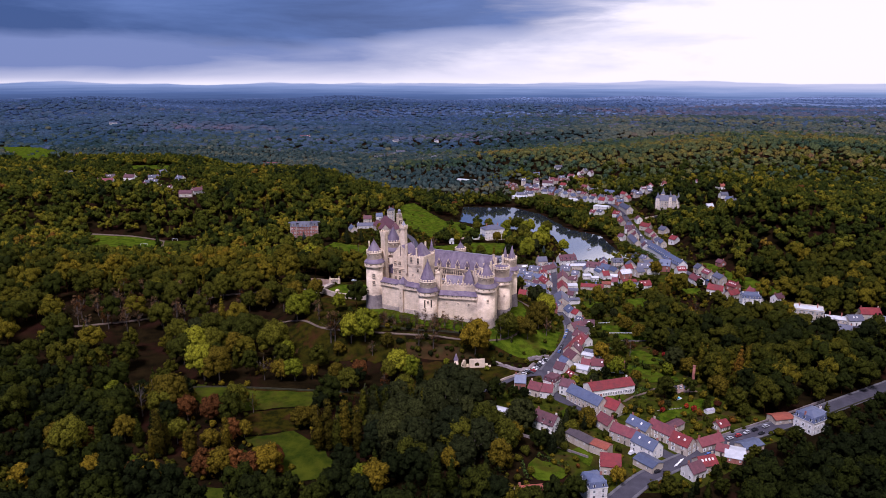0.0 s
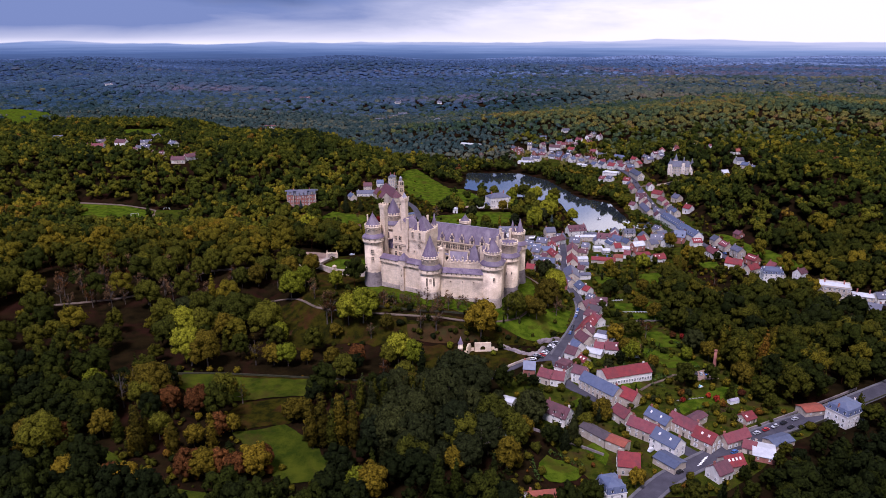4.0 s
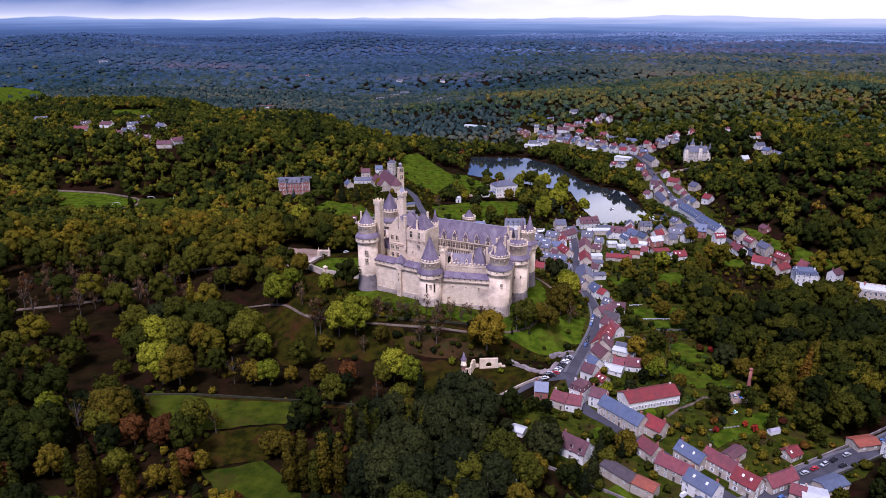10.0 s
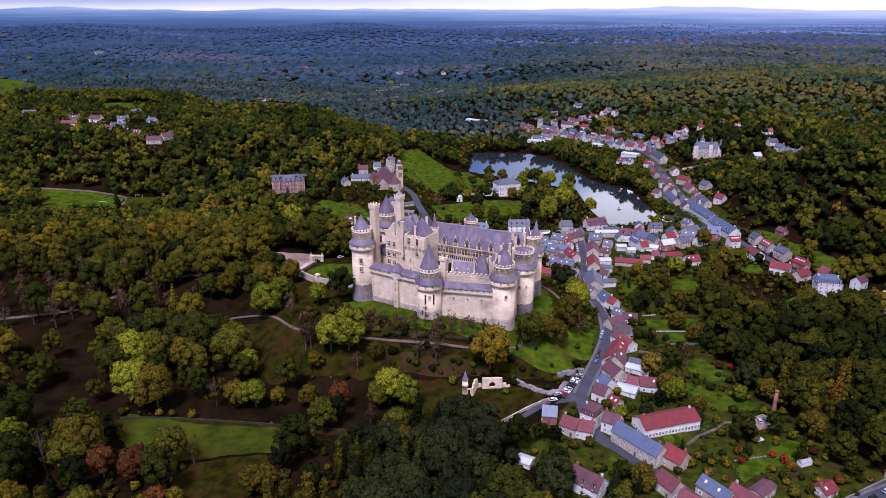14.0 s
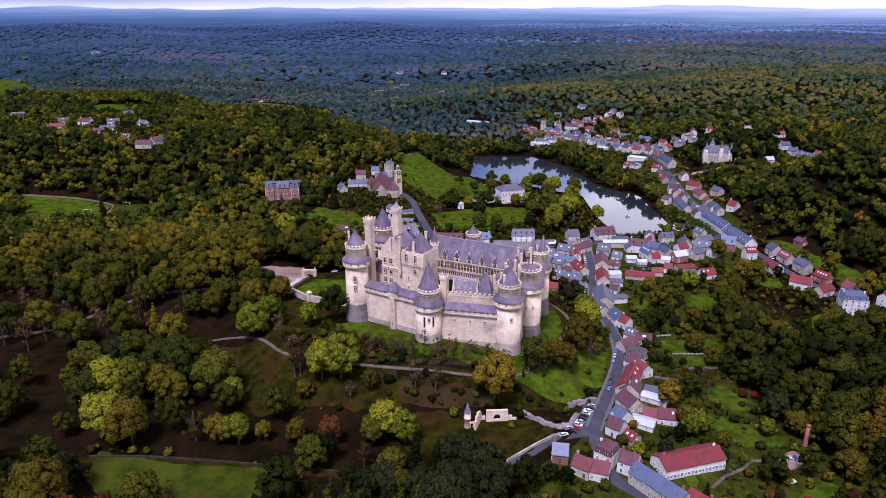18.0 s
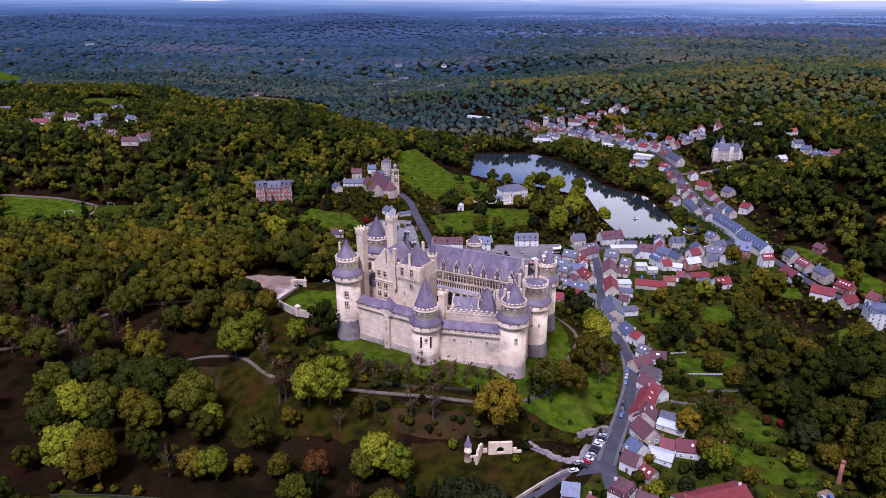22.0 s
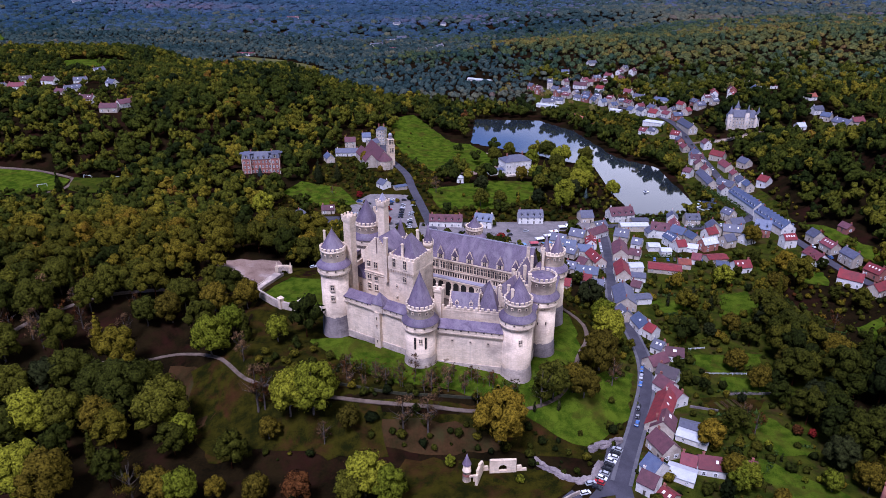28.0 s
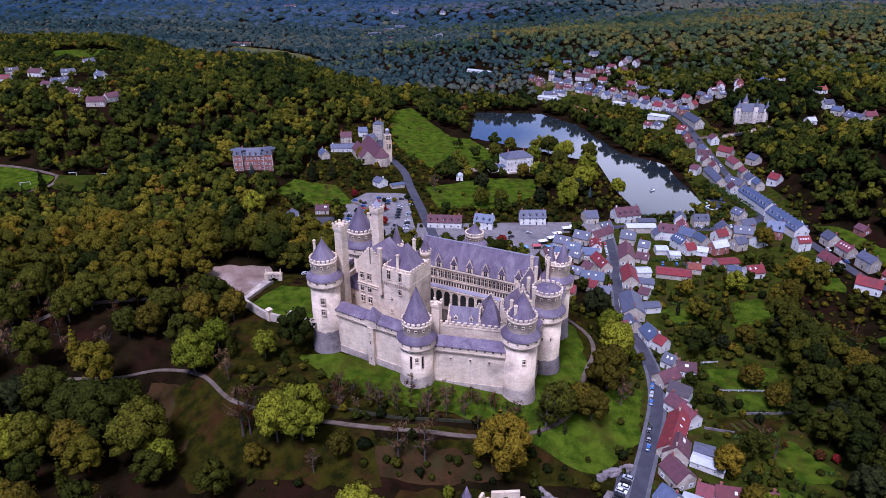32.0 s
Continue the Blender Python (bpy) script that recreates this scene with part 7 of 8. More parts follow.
for p, q in (((122, 563), (150, 566)), ((121, 586), (150, 589)), ((128, 488), (152, 487)), ((118, 470), (142, 472)), ((116, 446), (128, 449)), ((131, 356), (146, 362)), ((166, 374), (168, 391)), ((42, 300), (40, 318)), ((64, 312), (50, 325)), ((150, 642), (156, 653)), ((224, 528), (252, 543)), ((205, 544), (222, 544)), ((125, 512), (126, 524)), ((108, 402), (110, 424)), ((120, 395), (134, 404)), ((62, 338), (66, 328)), ((121, 401), (132, 404)), ((119, 391), (126, 391)), ((142, 413), (155, 414)), ((89, 396), (100, 398)), ((125, 358), (126, 370)), ((136, 365), (146, 369)), ((128, 432), (138, 446))):
    hedge(p, q, 1.5, 1.7, "clipped dark green garden hedge")
deck = Build()
for k in range(3):
    deck.box(214 + 3 * k, 752 + 8 * k, LAKE_LEVEL - 1, 14, 1.4, 1.5, 20)
tagged(part("landing_stage", deck, WALLS["cream"][0]), "pale wooden landing stages for boats", "jetty")
BOAT = Build()
BOAT.add([(-1.2, -.7, 0), (1.1, -.7, 0), (1.6, 0, 0), (1.1, .7, 0), (-1.2, .7, 0), (-1.3, -.85, .5), (1.3, -.85, .5), (1.9, 0, .55), (1.3, .85, .5), (-1.3, .85, .5)], [(4, 3, 2, 1, 0), (0, 1, 6, 5), (1, 2, 7, 6), (2, 3, 8, 7), (3, 4, 9, 8), (4, 0, 5, 9), (5, 6, 7, 8, 9)])
hull_me = BOAT.mesh("hull", [frame_mat])
seat_me = Build().box(-0.3, 0, 0.5, 0.6, 1.2, 0.45).box(-0.65, 0, 0.8, 0.15, 1.2, 0.5).mesh("seat", [ROOFS["blue"][0]])
boat = thing("pedal_boat", "small white pedal boat moored on the lake", "boat", "pedal boats")
part("hull", hull_me, None, boat)
part("seat", seat_me, None, boat)
boat.matrix_basis = pose(174, 792, LAKE_LEVEL - 0.1, 0, 0, 20) @ Matrix.Scale(1.5, 4)
rng = random.Random(4)
for k in range(3):
    for i in range(9):
        for s in (-1, 1):
            copy_thing(boat, pose(208.5 + 3 * k + 1.5 * i - s * 0.7, 750 + 8 * k + 0.55 * i + s * 2.2, LAKE_LEVEL - 0.1, 0, 0, 20 + 90 * s + rng.uniform(-8, 8)) @ Matrix.Scale(1.0, 4))

# ---- cars ----
tyre_mat = material("tyre rubber", (0.012, 0.012, 0.012), (0.03, 0.03, 0.03), 2.0, 0.8, 8.0)


def car_paint(name, col):
    return material(name, tuple(c * 0.85 for c in col), col, 1.0, 0.25, 6.0)


def make_car(col, word, van=False):
    h = 1.0 if not van else 1.25
    ob = thing("van" if van else "car", word + (" parked van with dark windows" if van else " parked car with dark windows"), "van" if van else "car", "parked cars")
    prof = [(-2.1, 0.35), (2.1, 0.35), (2.12, 0.72), (1.95, 0.82), (1.05, 0.95 if not van else 1.1), (-1.95, 0.98 if not van else 1.1), (-2.12, 0.85)]
    n = len(prof)
    v = [(x, -0.84, z) for x, z in prof] + [(x, 0.84, z) for x, z in prof]
    b = Build().add(v, [tuple(range(n)), tuple(range(2 * n - 1, n - 1, -1))] + [(i, n + i, n + (i + 1) % n, (i + 1) % n) for i in range(n)])
    part("body", b, col, ob)
    top = 1.45 if not van else 2.0
    cab = [(1.1, 0.93), (0.45, top), (-1.55 if not van else -1.95, top - 0.03), (-1.98, 0.95)]
    v = [(x, s * (0.80 if k in (0, 3) else 0.64), z) for s in (-1, 1) for k, (x, z) in enumerate(cab)]
    part("cabin", Build().add(v, [(0, 1, 2, 3), (7, 6, 5, 4), (0, 4, 5, 1), (2, 6, 7, 3), (0, 3, 7, 4)]), glass_mat if not van else col, ob, "dark car windows")
    part("roof", Build().box(-0.55 if not van else -0.75, 0, top - 0.04, 1.95 if not van else 2.4, 1.24, 0.07), col, ob)
    if van:
        part("windscreen", Build().add([(1.12, -.7, 1.0), (1.12, .7, 1.0), (0.5, .6, 1.9), (0.5, -.6, 1.9)], [(0, 1, 2, 3)]), glass_mat, ob)
    for x in (-1.3, 1.3):
        for y in (-0.82, 0.82):
            w = part("wheel", Build().rings(0, 0, [(0.31, -0.1), (0.31, 0.1)], 12, base=True), tyre_mat, ob)
            w.matrix_basis = pose(x, y, 0.31, 90)
    for y in (-0.55, 0.55):
        part("headlight", Build().box(2.12, y, 0.62, 0.05, 0.34, 0.14), frame_mat, ob)
    return ob


PAINTS = [(car_paint("white car paint", (0.72, 0.72, 0.74)), "white"), (car_paint("silver car paint", (0.42, 0.43, 0.46)), "silver grey"), (car_paint("blue car paint", (0.05, 0.13, 0.36)), "blue"),
          (car_paint("black car paint", (0.018, 0.018, 0.022)), "black"), (car_paint("red car paint", (0.42, 0.03, 0.035)), "red")]
MODELS = [make_car(m, w) for m, w in PAINTS] + [make_car(PAINTS[0][0], "white", True)]
USED = set()


def park(x, y, turn, model, lift=0.32):
    z = float(land(x, y)) + lift
    m = pose(x, y, z, 0, 0, turn)
    if model not in USED:
        USED.add(model)
        MODELS[model].matrix_basis = m
    else:
        copy_thing(MODELS[model], m)


def park_row(p, q, n, turn, rng, lift=0.32, skip=0.0):
    for i in range(n):
        if rng.random() < skip:
            continue
        k = i / max(1, n - 1)
        park(p[0] + (q[0] - p[0]) * k, p[1] + (q[1] - p[1]) * k, turn + rng.uniform(-4, 4) + (180 if rng.random() < 0.5 else 0), rng.choice((0, 0, 1, 1, 2, 2, 3, 3, 4)), lift)


rng = random.Random(21)
park_row((58, 420), (71, 443), 10, -32, rng)
park_row((53, 417), (56, 422), 2, 20, rng)
park_row((84, 462), (97, 505), 8, 68, rng, 0.75, 0.15)
park_row((158, 340.5), (176, 350), 4, 29, rng, 0.8)
park_row((184, 354), (206, 364.5), 4, 26, rng, 0.8, 0.2)
park(178, 346, 30, 3, 0.6)
park(108, 308, 31, 3, 0.6)
park(140, 324, 35, 2, 0.6)
park_row((150, 406), (159, 406), 4, 80, rng)
park(100, 326, 40, 5, 0.4)
for x0 in (-74, -66, -56, -48, -38, -30):
    park_row((x0, 684), (x0 + 1, 750), 14, 8, rng, 0.34, 0.25)
park_row((98.5, 605), (105, 645), 9, 80, rng, 0.4, 0.2)
park_row((107, 655), (111, 690), 7, 82, rng, 0.4, 0.3)
park_row((165, 704), (215, 708), 10, 80, rng, 0.34, 0.4)
park_row((140, 640), (176, 640), 9, 80, rng, 0.34, 0.4)
park_row((26, 672), (58, 690), 6, 10, rng, 0.34, 0.4)
park_row((243, 735), (250, 800), 10, 88, rng, 0.34, 0.3)
park_row((252, 850), (257, 960), 10, 88, rng, 0.34, 0.4)
park_row((246, 700), (258, 640), 8, 100, rng, 0.36, 0.5)
park_row((-140, 700), (-120, 705), 4, 90, rng, 0.34, 0.3)
park(-80, 585, 30, 0)

# market stalls and awnings on the square
canvas = [material("white canvas", (0.6, 0.6, 0.62), (0.75, 0.75, 0.76), 0.8, 0.8, 3.0), material("blue canvas", (0.10, 0.20, 0.34), (0.16, 0.28, 0.44), 0.8, 0.8, 3.0), material("red canvas", (0.30, 0.05, 0.07), (0.42, 0.09, 0.10), 0.8, 0.8, 3.0)]


def stall(x, y, turn, k, L=6.0):
    z = float(land(x, y)) + 0.3
    ob = thing("market_stall", ("white", "blue", "red")[k] + " canvas market stall on the square", "stall", "market stalls", pose(x, y, z, 0, 0, turn))
    part("canopy", Build().roof(0, 0, 2.5, L, 4.0, 0.9, 0, 0.6, over=0.1, thick=0.12), canvas[k], ob)
    for a in (-1, 1):
        for b in (-1, 1):
            part("post", Build().box(a * (L / 2 - 0.2), b * 1.8, 0, 0.1, 0.1, 2.5), frame_mat, ob)
    part("table", Build().box(0, -0.6, 0.85, L - 0.8, 1.2, 0.08).box(0, -0.6, 0, L - 1.2, 0.9, 0.85), bark_mat, ob)


for x, y, turn, k in ((52, 661, 10, 1), (61, 664, 10, 2), (66, 672, 20, 0), (73, 678, 20, 0), (78, 686, 20, 0), (86, 696, 10, 0), (70, 664, 30, 1), (92, 700, 5, 0)):
    stall(x, y, turn, k)

# ---- trees ----
def lobes_of(rng, height, width, lift, kind, count=13):
    """The round masses that a crown is made of: rows of x, y, z, radius."""
    lobes = []
    if kind == "broad" and count < 3:
        for i in range(count):
            lobes.append((width * 0.2 * i, -width * 0.12 * i, lift + (height - lift) * (0.55 - 0.12 * i), width * (0.36 - 0.04 * i)))
    elif kind == "broad":
        # boughs set round a dome that leans and bulges to one side
        lean = rng.uniform(0, 6.28)
        for i in range(count):
            a = i * 2.4 + rng.uniform(-.4, .4)
            up = 1 - 1.5 * (i + 0.5) / count
            out = math.sqrt(1 - up * up) * (0.34 + 0.07 * math.cos(a - lean)) * rng.uniform(0.85, 1.12)
            lobes.append((math.cos(a) * out * width, math.sin(a) * out * width, lift + (height - lift) * (0.50 + 0.36 * up + rng.uniform(-.05, .05)), width * rng.uniform(0.12, 0.19) * (1.0 if count > 12 else 1.25)))
        lobes.append((0, 0, lift + (height - lift) * 0.50, width * 0.30))
    elif kind == "column":
        for i in range(10):
            z = lift + (height - lift) * (i + 0.5) / 10
            lobes.append((rng.uniform(-.12, .12) * width, rng.uniform(-.12, .12) * width, z, width * (0.48 - 0.34 * abs(i / 9 - 0.35))))
    elif kind == "thin":
        for i in range(14):
            a, k = rng.uniform(0, 6.28), rng.uniform(0.2, 1)
            f = rng.uniform(0.15, 0.95)
            lobes.append((math.cos(a) * k * width * 0.38, math.sin(a) * k * width * 0.38, lift + (height - lift) * f, width * rng.uniform(0.10, 0.2)))
    else:
        for i in range(10):
            z = lift + (height - lift) * (i + 0.3) / 10
            lobes.append((rng.uniform(-.04, .04) * width, rng.uniform(-.04, .04) * width, z, width * 0.52 * (1 - i / 10.5)))
    return np.array(lobes)


def crown(rng, n, height, width, lift, leaf, kind="broad", lobes=None):
    """Middles and two half-edges of leaf clumps spread over the lobes, and the way each one faces; the tree stands on z = 0."""
    lobes = lobes_of(rng, height, width, lift, kind) if lobes is None else lobes
    weight = lobes[:, 3] ** 2
    pick = rng.choice(len(lobes), n, p=weight / weight.sum())
    out = rng.normal(size=(n, 3))
    out[:, 2] = out[:, 2] * 0.9 + 0.35
    out /= np.linalg.norm(out, axis=1, keepdims=True)
    spread = rng.uniform(0.92, 1.12, (n, 1)) if kind != "thin" else rng.uniform(0.1, 1.1, (n, 1))
    mid = lobes[pick, :3] + out * lobes[pick, 3:] * spread
    face = out + rng.normal(size=(n, 3)) * 0.38
    face /= np.linalg.norm(face, axis=1, keepdims=True)
    side = np.cross(face, rng.normal(size=(n, 3)))
    side /= np.linalg.norm(side, axis=1, keepdims=True)
    up = np.cross(face, side)
    size = leaf * rng.uniform(0.6, 1.4, (n, 1))
    puff = out * 1.0 + (mid - np.array([0, 0, lift + (height - lift) * 0.42])) / np.array([width / 2, width / 2, (height - lift) / 2]) * 0.55
    puff /= np.linalg.norm(puff, axis=1, keepdims=True) + 1e-6
    return mid, side * size, up * size, puff


PHI = (1 + 5 ** 0.5) / 2
BALL = np.array([(-1, PHI, 0), (1, PHI, 0), (-1, -PHI, 0), (1, -PHI, 0), (0, -1, PHI), (0, 1, PHI), (0, -1, -PHI), (0, 1, -PHI), (PHI, 0, -1), (PHI, 0, 1), (-PHI, 0, -1), (-PHI, 0, 1)]) / math.hypot(1, PHI)
BALL_FACES = np.array([(0, 11, 5), (0, 5, 1), (0, 1, 7), (0, 7, 10), (0, 10, 11), (1, 5, 9), (5, 11, 4), (11, 10, 2), (10, 7, 6), (7, 1, 8), (3, 9, 4), (3, 4, 2), (3, 2, 6), (3, 6, 8), (3, 8, 9), (4, 9, 5), (2, 4, 11), (6, 2, 10), (8, 6, 7), (9, 8, 1)])


def masses(rng, lobes, height, width, lift, swell):
    """Uneven leafy masses, one for each bough and open below, with the way each corner faces."""
    v, f, puff = [], [], []
    mid, half = np.array([0, 0, lift + (height - lift) * 0.42]), np.array([width / 2, width / 2, (height - lift) / 2])
    for k, (x, y, z, r) in enumerate(lobes):
        ball = BALL * rng.uniform(0.62, 1.28, (12, 1)) @ np.array(Matrix.Rotation(rng.uniform(0, 6), 3, "Z"))
        at = ball * r * swell + (x, y, z)
        d = ball + (at - mid) / half * 0.55 + (0, 0, 0.1)
        v.append(at)
        puff.append(d / (np.linalg.norm(d, axis=1, keepdims=True) + 1e-6))
        f.append(BALL_FACES[ball[BALL_FACES].mean(axis=1)[:, 2] > -0.45] + 12 * k)
    return np.concatenate(v), np.concatenate(f), np.concatenate(puff)


def leafy(rng, n, height, width, lift, leaf, kind="broad", trunk=0.0, count=0, swell=1.0):
    """Leaf clumps, with solid leafy masses within where count asks for them, and if wanted a plain trunk."""
    lobes = lobes_of(rng, height, width, lift, kind, count or 13)
    m, s, u, puff = crown(rng, n, height, width, lift, leaf, kind, lobes)
    v = np.stack([m + s, m - s * 0.5 + u * 0.87, m - s * 0.5 - u * 0.87], 1).reshape(-1, 3)
    f = np.arange(3 * n).reshape(n, 3)
    puff = np.repeat(puff, 3, axis=0)
    if count:
        mv, mf, mp = masses(rng, lobes, height, width, lift, swell)
        f = np.r_[f, mf + len(v)]
        v, puff = np.r_[v, mv], np.r_[puff, mp]
    bark = np.zeros(len(v))
    if trunk:
        k = len(v)
        ring = [(trunk * math.cos(a), trunk * math.sin(a), -1.0) for a in (0, 2.1, 4.2)] + [(0, 0, height * 0.8)]
        v = np.r_[v, ring]
        f = np.r_[f, [(k, k + 1, k + 3), (k + 1, k + 2, k + 3), (k + 2, k, k + 3)]]
        bark, puff = np.r_[bark, np.ones(4)], np.r_[puff, np.array(ring) * (1, 1, 0)]
    return v, f, bark, puff


def flatten(tree_shape, k):
    """The same crown, lower: a closed canopy seen from far off."""
    v, f, bark, puff = tree_shape
    up = puff * (1, 1, 1.6) + (0, 0, 0.3)
    f = f[v[f].mean(axis=1)[:, 2] > v[:, 2].min() + 0.3 * np.ptp(v[:, 2])]
    return v * (1, 1, k), f, bark, up / np.linalg.norm(up, axis=1, keepdims=True)


def forest(name, places, templates, mat, label, seed):
    """Many trees in one mesh: places are rows of x, y, z, scale, tint."""
    rng = np.random.default_rng(seed)
    places = np.asarray(places, float)
    verts, faces, tint, puffs, base = [], [], [], [], 0
    which = rng.integers(0, len(templates), len(places))
    for k, (tv, tf, bark, puff) in enumerate(templates):
        sel = places[which == k]
        if not len(sel):
            continue
        turn = rng.uniform(0, 6.28, len(sel))
        c, s = np.cos(turn)[:, None], np.sin(turn)[:, None]
        wide = (sel[:, 3] * rng.uniform(0.85, 1.2, len(sel)))[:, None]
        x = (c * tv[:, 0] - s * tv[:, 1]) * wide + sel[:, :1]
        y = (s * tv[:, 0] + c * tv[:, 1]) * wide + sel[:, 1:2]
        z = tv[:, 2] * sel[:, 3:4] + sel[:, 2:3]
        verts.append(np.stack([x, y, z], -1).reshape(-1, 3))
        faces.append((tf[None] + (np.arange(len(sel)) * len(tv))[:, None, None] + base).reshape(-1, tf.shape[1]))
        puffs.append(np.stack([c * puff[:, 0] - s * puff[:, 1], s * puff[:, 0] + c * puff[:, 1], np.tile(puff[:, 2], (len(sel), 1))], -1).reshape(-1, 3))
        tint.append(np.where(bark[None] > 0, 1.3, sel[:, 4:5]).ravel())
        base += len(sel) * len(tv)
    me = raw_mesh(name, np.concatenate(verts), np.concatenate(faces), [mat], np.concatenate(tint), np.concatenate(puffs))
    return tagged(new(name, me), label, "trees", kind="stuff")


def tint_at(x, y, rng, mean=0.40, each=0.16, drift=0.30, reach=(130, 130)):
    """Autumn comes in drifts: green in the hollows, yellow and rust on the slopes. Far off, long drifts paint in the
    shading of ridges.
    """
    n = np.array([noise.noise((px / reach[0], py / reach[1], 3.1)) for px, py in zip(x, y)])
    return np.clip(mean + drift * n + rng.normal(0, each, len(x)), 0, 1)


COLOURS = {
    "green": ([(0.0, (0.0216, 0.0258, 0.0034)), (1.0, (0.0666, 0.0636, 0.0051))], "green-leaved"),
    "dark": ([(0.0, (0.0088, 0.0120, 0.0043)), (1.0, (0.0255, 0.0284, 0.0076))], "dark green"),
    "olive": ([(0.0, (0.0363, 0.0301, 0.0034)), (1.0, (0.0931, 0.0671, 0.0051))], "olive green"),
    "lime": ([(0.0, (0.066, 0.078, 0.004)), (1.0, (0.16, 0.155, 0.008))], "yellow-green"),
    "gold": ([(0.0, (0.07, 0.052, 0.004)), (1.0, (0.14, 0.094, 0.006))], "golden yellow autumn"),
    "rust": ([(0.0, (0.046, 0.018, 0.006)), (1.0, (0.1, 0.038, 0.01))], "rust-brown autumn"),
    "bare": ([(0.0, (0.074, 0.042, 0.020)), (1.0, (0.150, 0.084, 0.038))], "nearly bare brown"),
    "red": ([(0.0, (0.11, 0.010, 0.010)), (1.0, (0.26, 0.034, 0.012))], "bright red autumn"),
    "blue": ([(0.0, (0.040, 0.060, 0.056)), (1.0, (0.085, 0.115, 0.110))], "blue-grey"),
}
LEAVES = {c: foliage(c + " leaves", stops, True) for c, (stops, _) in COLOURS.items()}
KINDS = {"b": ("broad", 15.0, 13.0, 1.2, 0.46, 950), "x": ("thin", 15.0, 9.5, 2.0, 0.21, 1400), "f": ("cone", 15.0, 7.0, 1.0, 0.34, 800), "p": ("column", 17.0, 4.8, 0.6, 0.38, 800), "c": ("column", 6.0, 1.6, 0.1, 0.28, 150)}
CROWNS, TRUNKS = {}, {}


def trunk_mesh(kind, k):
    """A tapered trunk with limbs that fork up into the crown."""
    rng = random.Random(k * 13 + len(kind))
    _, height, width, lift, _, _ = KINDS[kind]
    b = Build()
    b.rings(0, 0, [(0.42, -1.0), (0.30, 1.2), (0.24, height * 0.45), (0.06, height * 0.9)], 8)
    for i in range(0 if kind in "fpc" else 9 if kind == "x" else 6):
        a, z = rng.uniform(0, 6.28), height * rng.uniform(0.22, 0.6)
        reach, up = width * rng.uniform(0.22, 0.42), height * rng.uniform(0.14, 0.32)
        ex, ey = math.cos(a) * reach, math.sin(a) * reach
        w = 0.13
        sx, sy = -math.sin(a) * w, math.cos(a) * w
        b.add([(sx, sy, z), (-sx, -sy, z), (0, 0, z + 2 * w), (ex, ey, z + up)], [(0, 1, 3), (1, 2, 3), (2, 0, 3)])
        for _ in range(3 if kind == "x" else 0):
            q = rng.uniform(0.4, 0.9)
            px, py, pz = ex * q, ey * q, z + up * q
            a2 = a + rng.uniform(-1, 1)
            b.add([(px, py, pz), (px + 0.08, py, pz), (px + math.cos(a2) * reach * 0.6, py + math.sin(a2) * reach * 0.6, pz + up * 0.7)], [(0, 1, 2)])
    return b.mesh("trunk", [bark_mat])


def crown_mesh(kind, colour, k):
    shape, height, width, lift, leaf, n = KINDS[kind]
    rng = np.random.default_rng(k * 101 + len(colour) * 7 + ord(kind))
    lobes = lobes_of(rng, height, width, lift, shape, 26)
    m, s, u, puff = crown(rng, n, height, width, lift, leaf, shape, lobes)
    v = np.stack([m + s, m + u * 0.9, m - s * 0.8 - u * 0.6], 1).reshape(-1, 3)
    f, puff = np.arange(3 * n).reshape(n, 3), np.repeat(puff, 3, axis=0)
    if shape != "thin":
        mv, mf, mp = masses(rng, lobes, height, width, lift, 0.98 if shape == "broad" else 0.80)
        f = np.r_[f, mf + len(v)]
        v, puff = np.r_[v, mv], np.r_[puff, mp]
    return raw_mesh("crown", v, f, [LEAVES[colour]], None, puff)


TREE_KINDS = {"b": "broadleaf tree", "x": "thin-crowned tree", "f": "conifer", "p": "poplar", "c": "small cypress"}
TREE_NAMES = {"b": "tree", "x": "tree", "f": "fir_tree", "p": "poplar_tree", "c": "cypress"}
STANDING = []


def tree(x, y, h, kind="b", colour="green"):
    """A tree of height h: trunk with limbs, and a crown of many leaf clumps."""
    k = (int(x * 3 + y * 5)) % 3
    if (kind, k) not in TRUNKS:
        TRUNKS[kind, k] = trunk_mesh(kind, k)
    if (kind, colour, k) not in CROWNS:
        CROWNS[kind, colour, k] = crown_mesh(kind, colour, k)
    z = float(land(x, y)) - 0.2
    s = h * 1.12 / KINDS[kind][1]
    low = h < 9 and kind in "bx"
    name, about, sort = ("shrub", "shrub on open ground", "shrub") if low else (TREE_NAMES[kind], TREE_KINDS[kind] + " with a leafy uneven crown", "tree")
    ob = thing(name, COLOURS[colour][1] + " " + about, sort, "garden shrubs" if low else "park trees", pose(x, y, z, 0, 0, (x * 37 + y * 11) % 360) @ Matrix.Scale(s, 4))
    part("trunk", TRUNKS[kind, k], None, ob)
    part("crown", CROWNS[kind, colour, k], None, ob)
    STANDING.append((x, y, h * 0.3))
    return ob


for row in [
    
    (22, 441, 24, "b", "gold"), (41, 461, 19, "x", "green"), (47, 466, 18, "b", "green"), (62, 473, 15, "b", "olive"), (57, 474, 14, "b", "olive"),
    (73, 495, 20, "b", "olive"), (83, 520, 19, "b", "lime"), (78, 487, 15, "x", "bare"), (82, 570, 16, "b", "dark"), (83, 541, 15, "b", "lime"), 
]:
    tree(*row)
for row in [
    (-20, 463, 12, "x", "bare"), (-6, 457, 12, "x", "bare"), 
    (8, 459, 10, "x", "bare"), (1, 459, 10, "x", "bare"), 
    (38, 458, 5, "c", "dark"), (49, 462, 6, "c", "dark"), 
]:
    tree(*row)
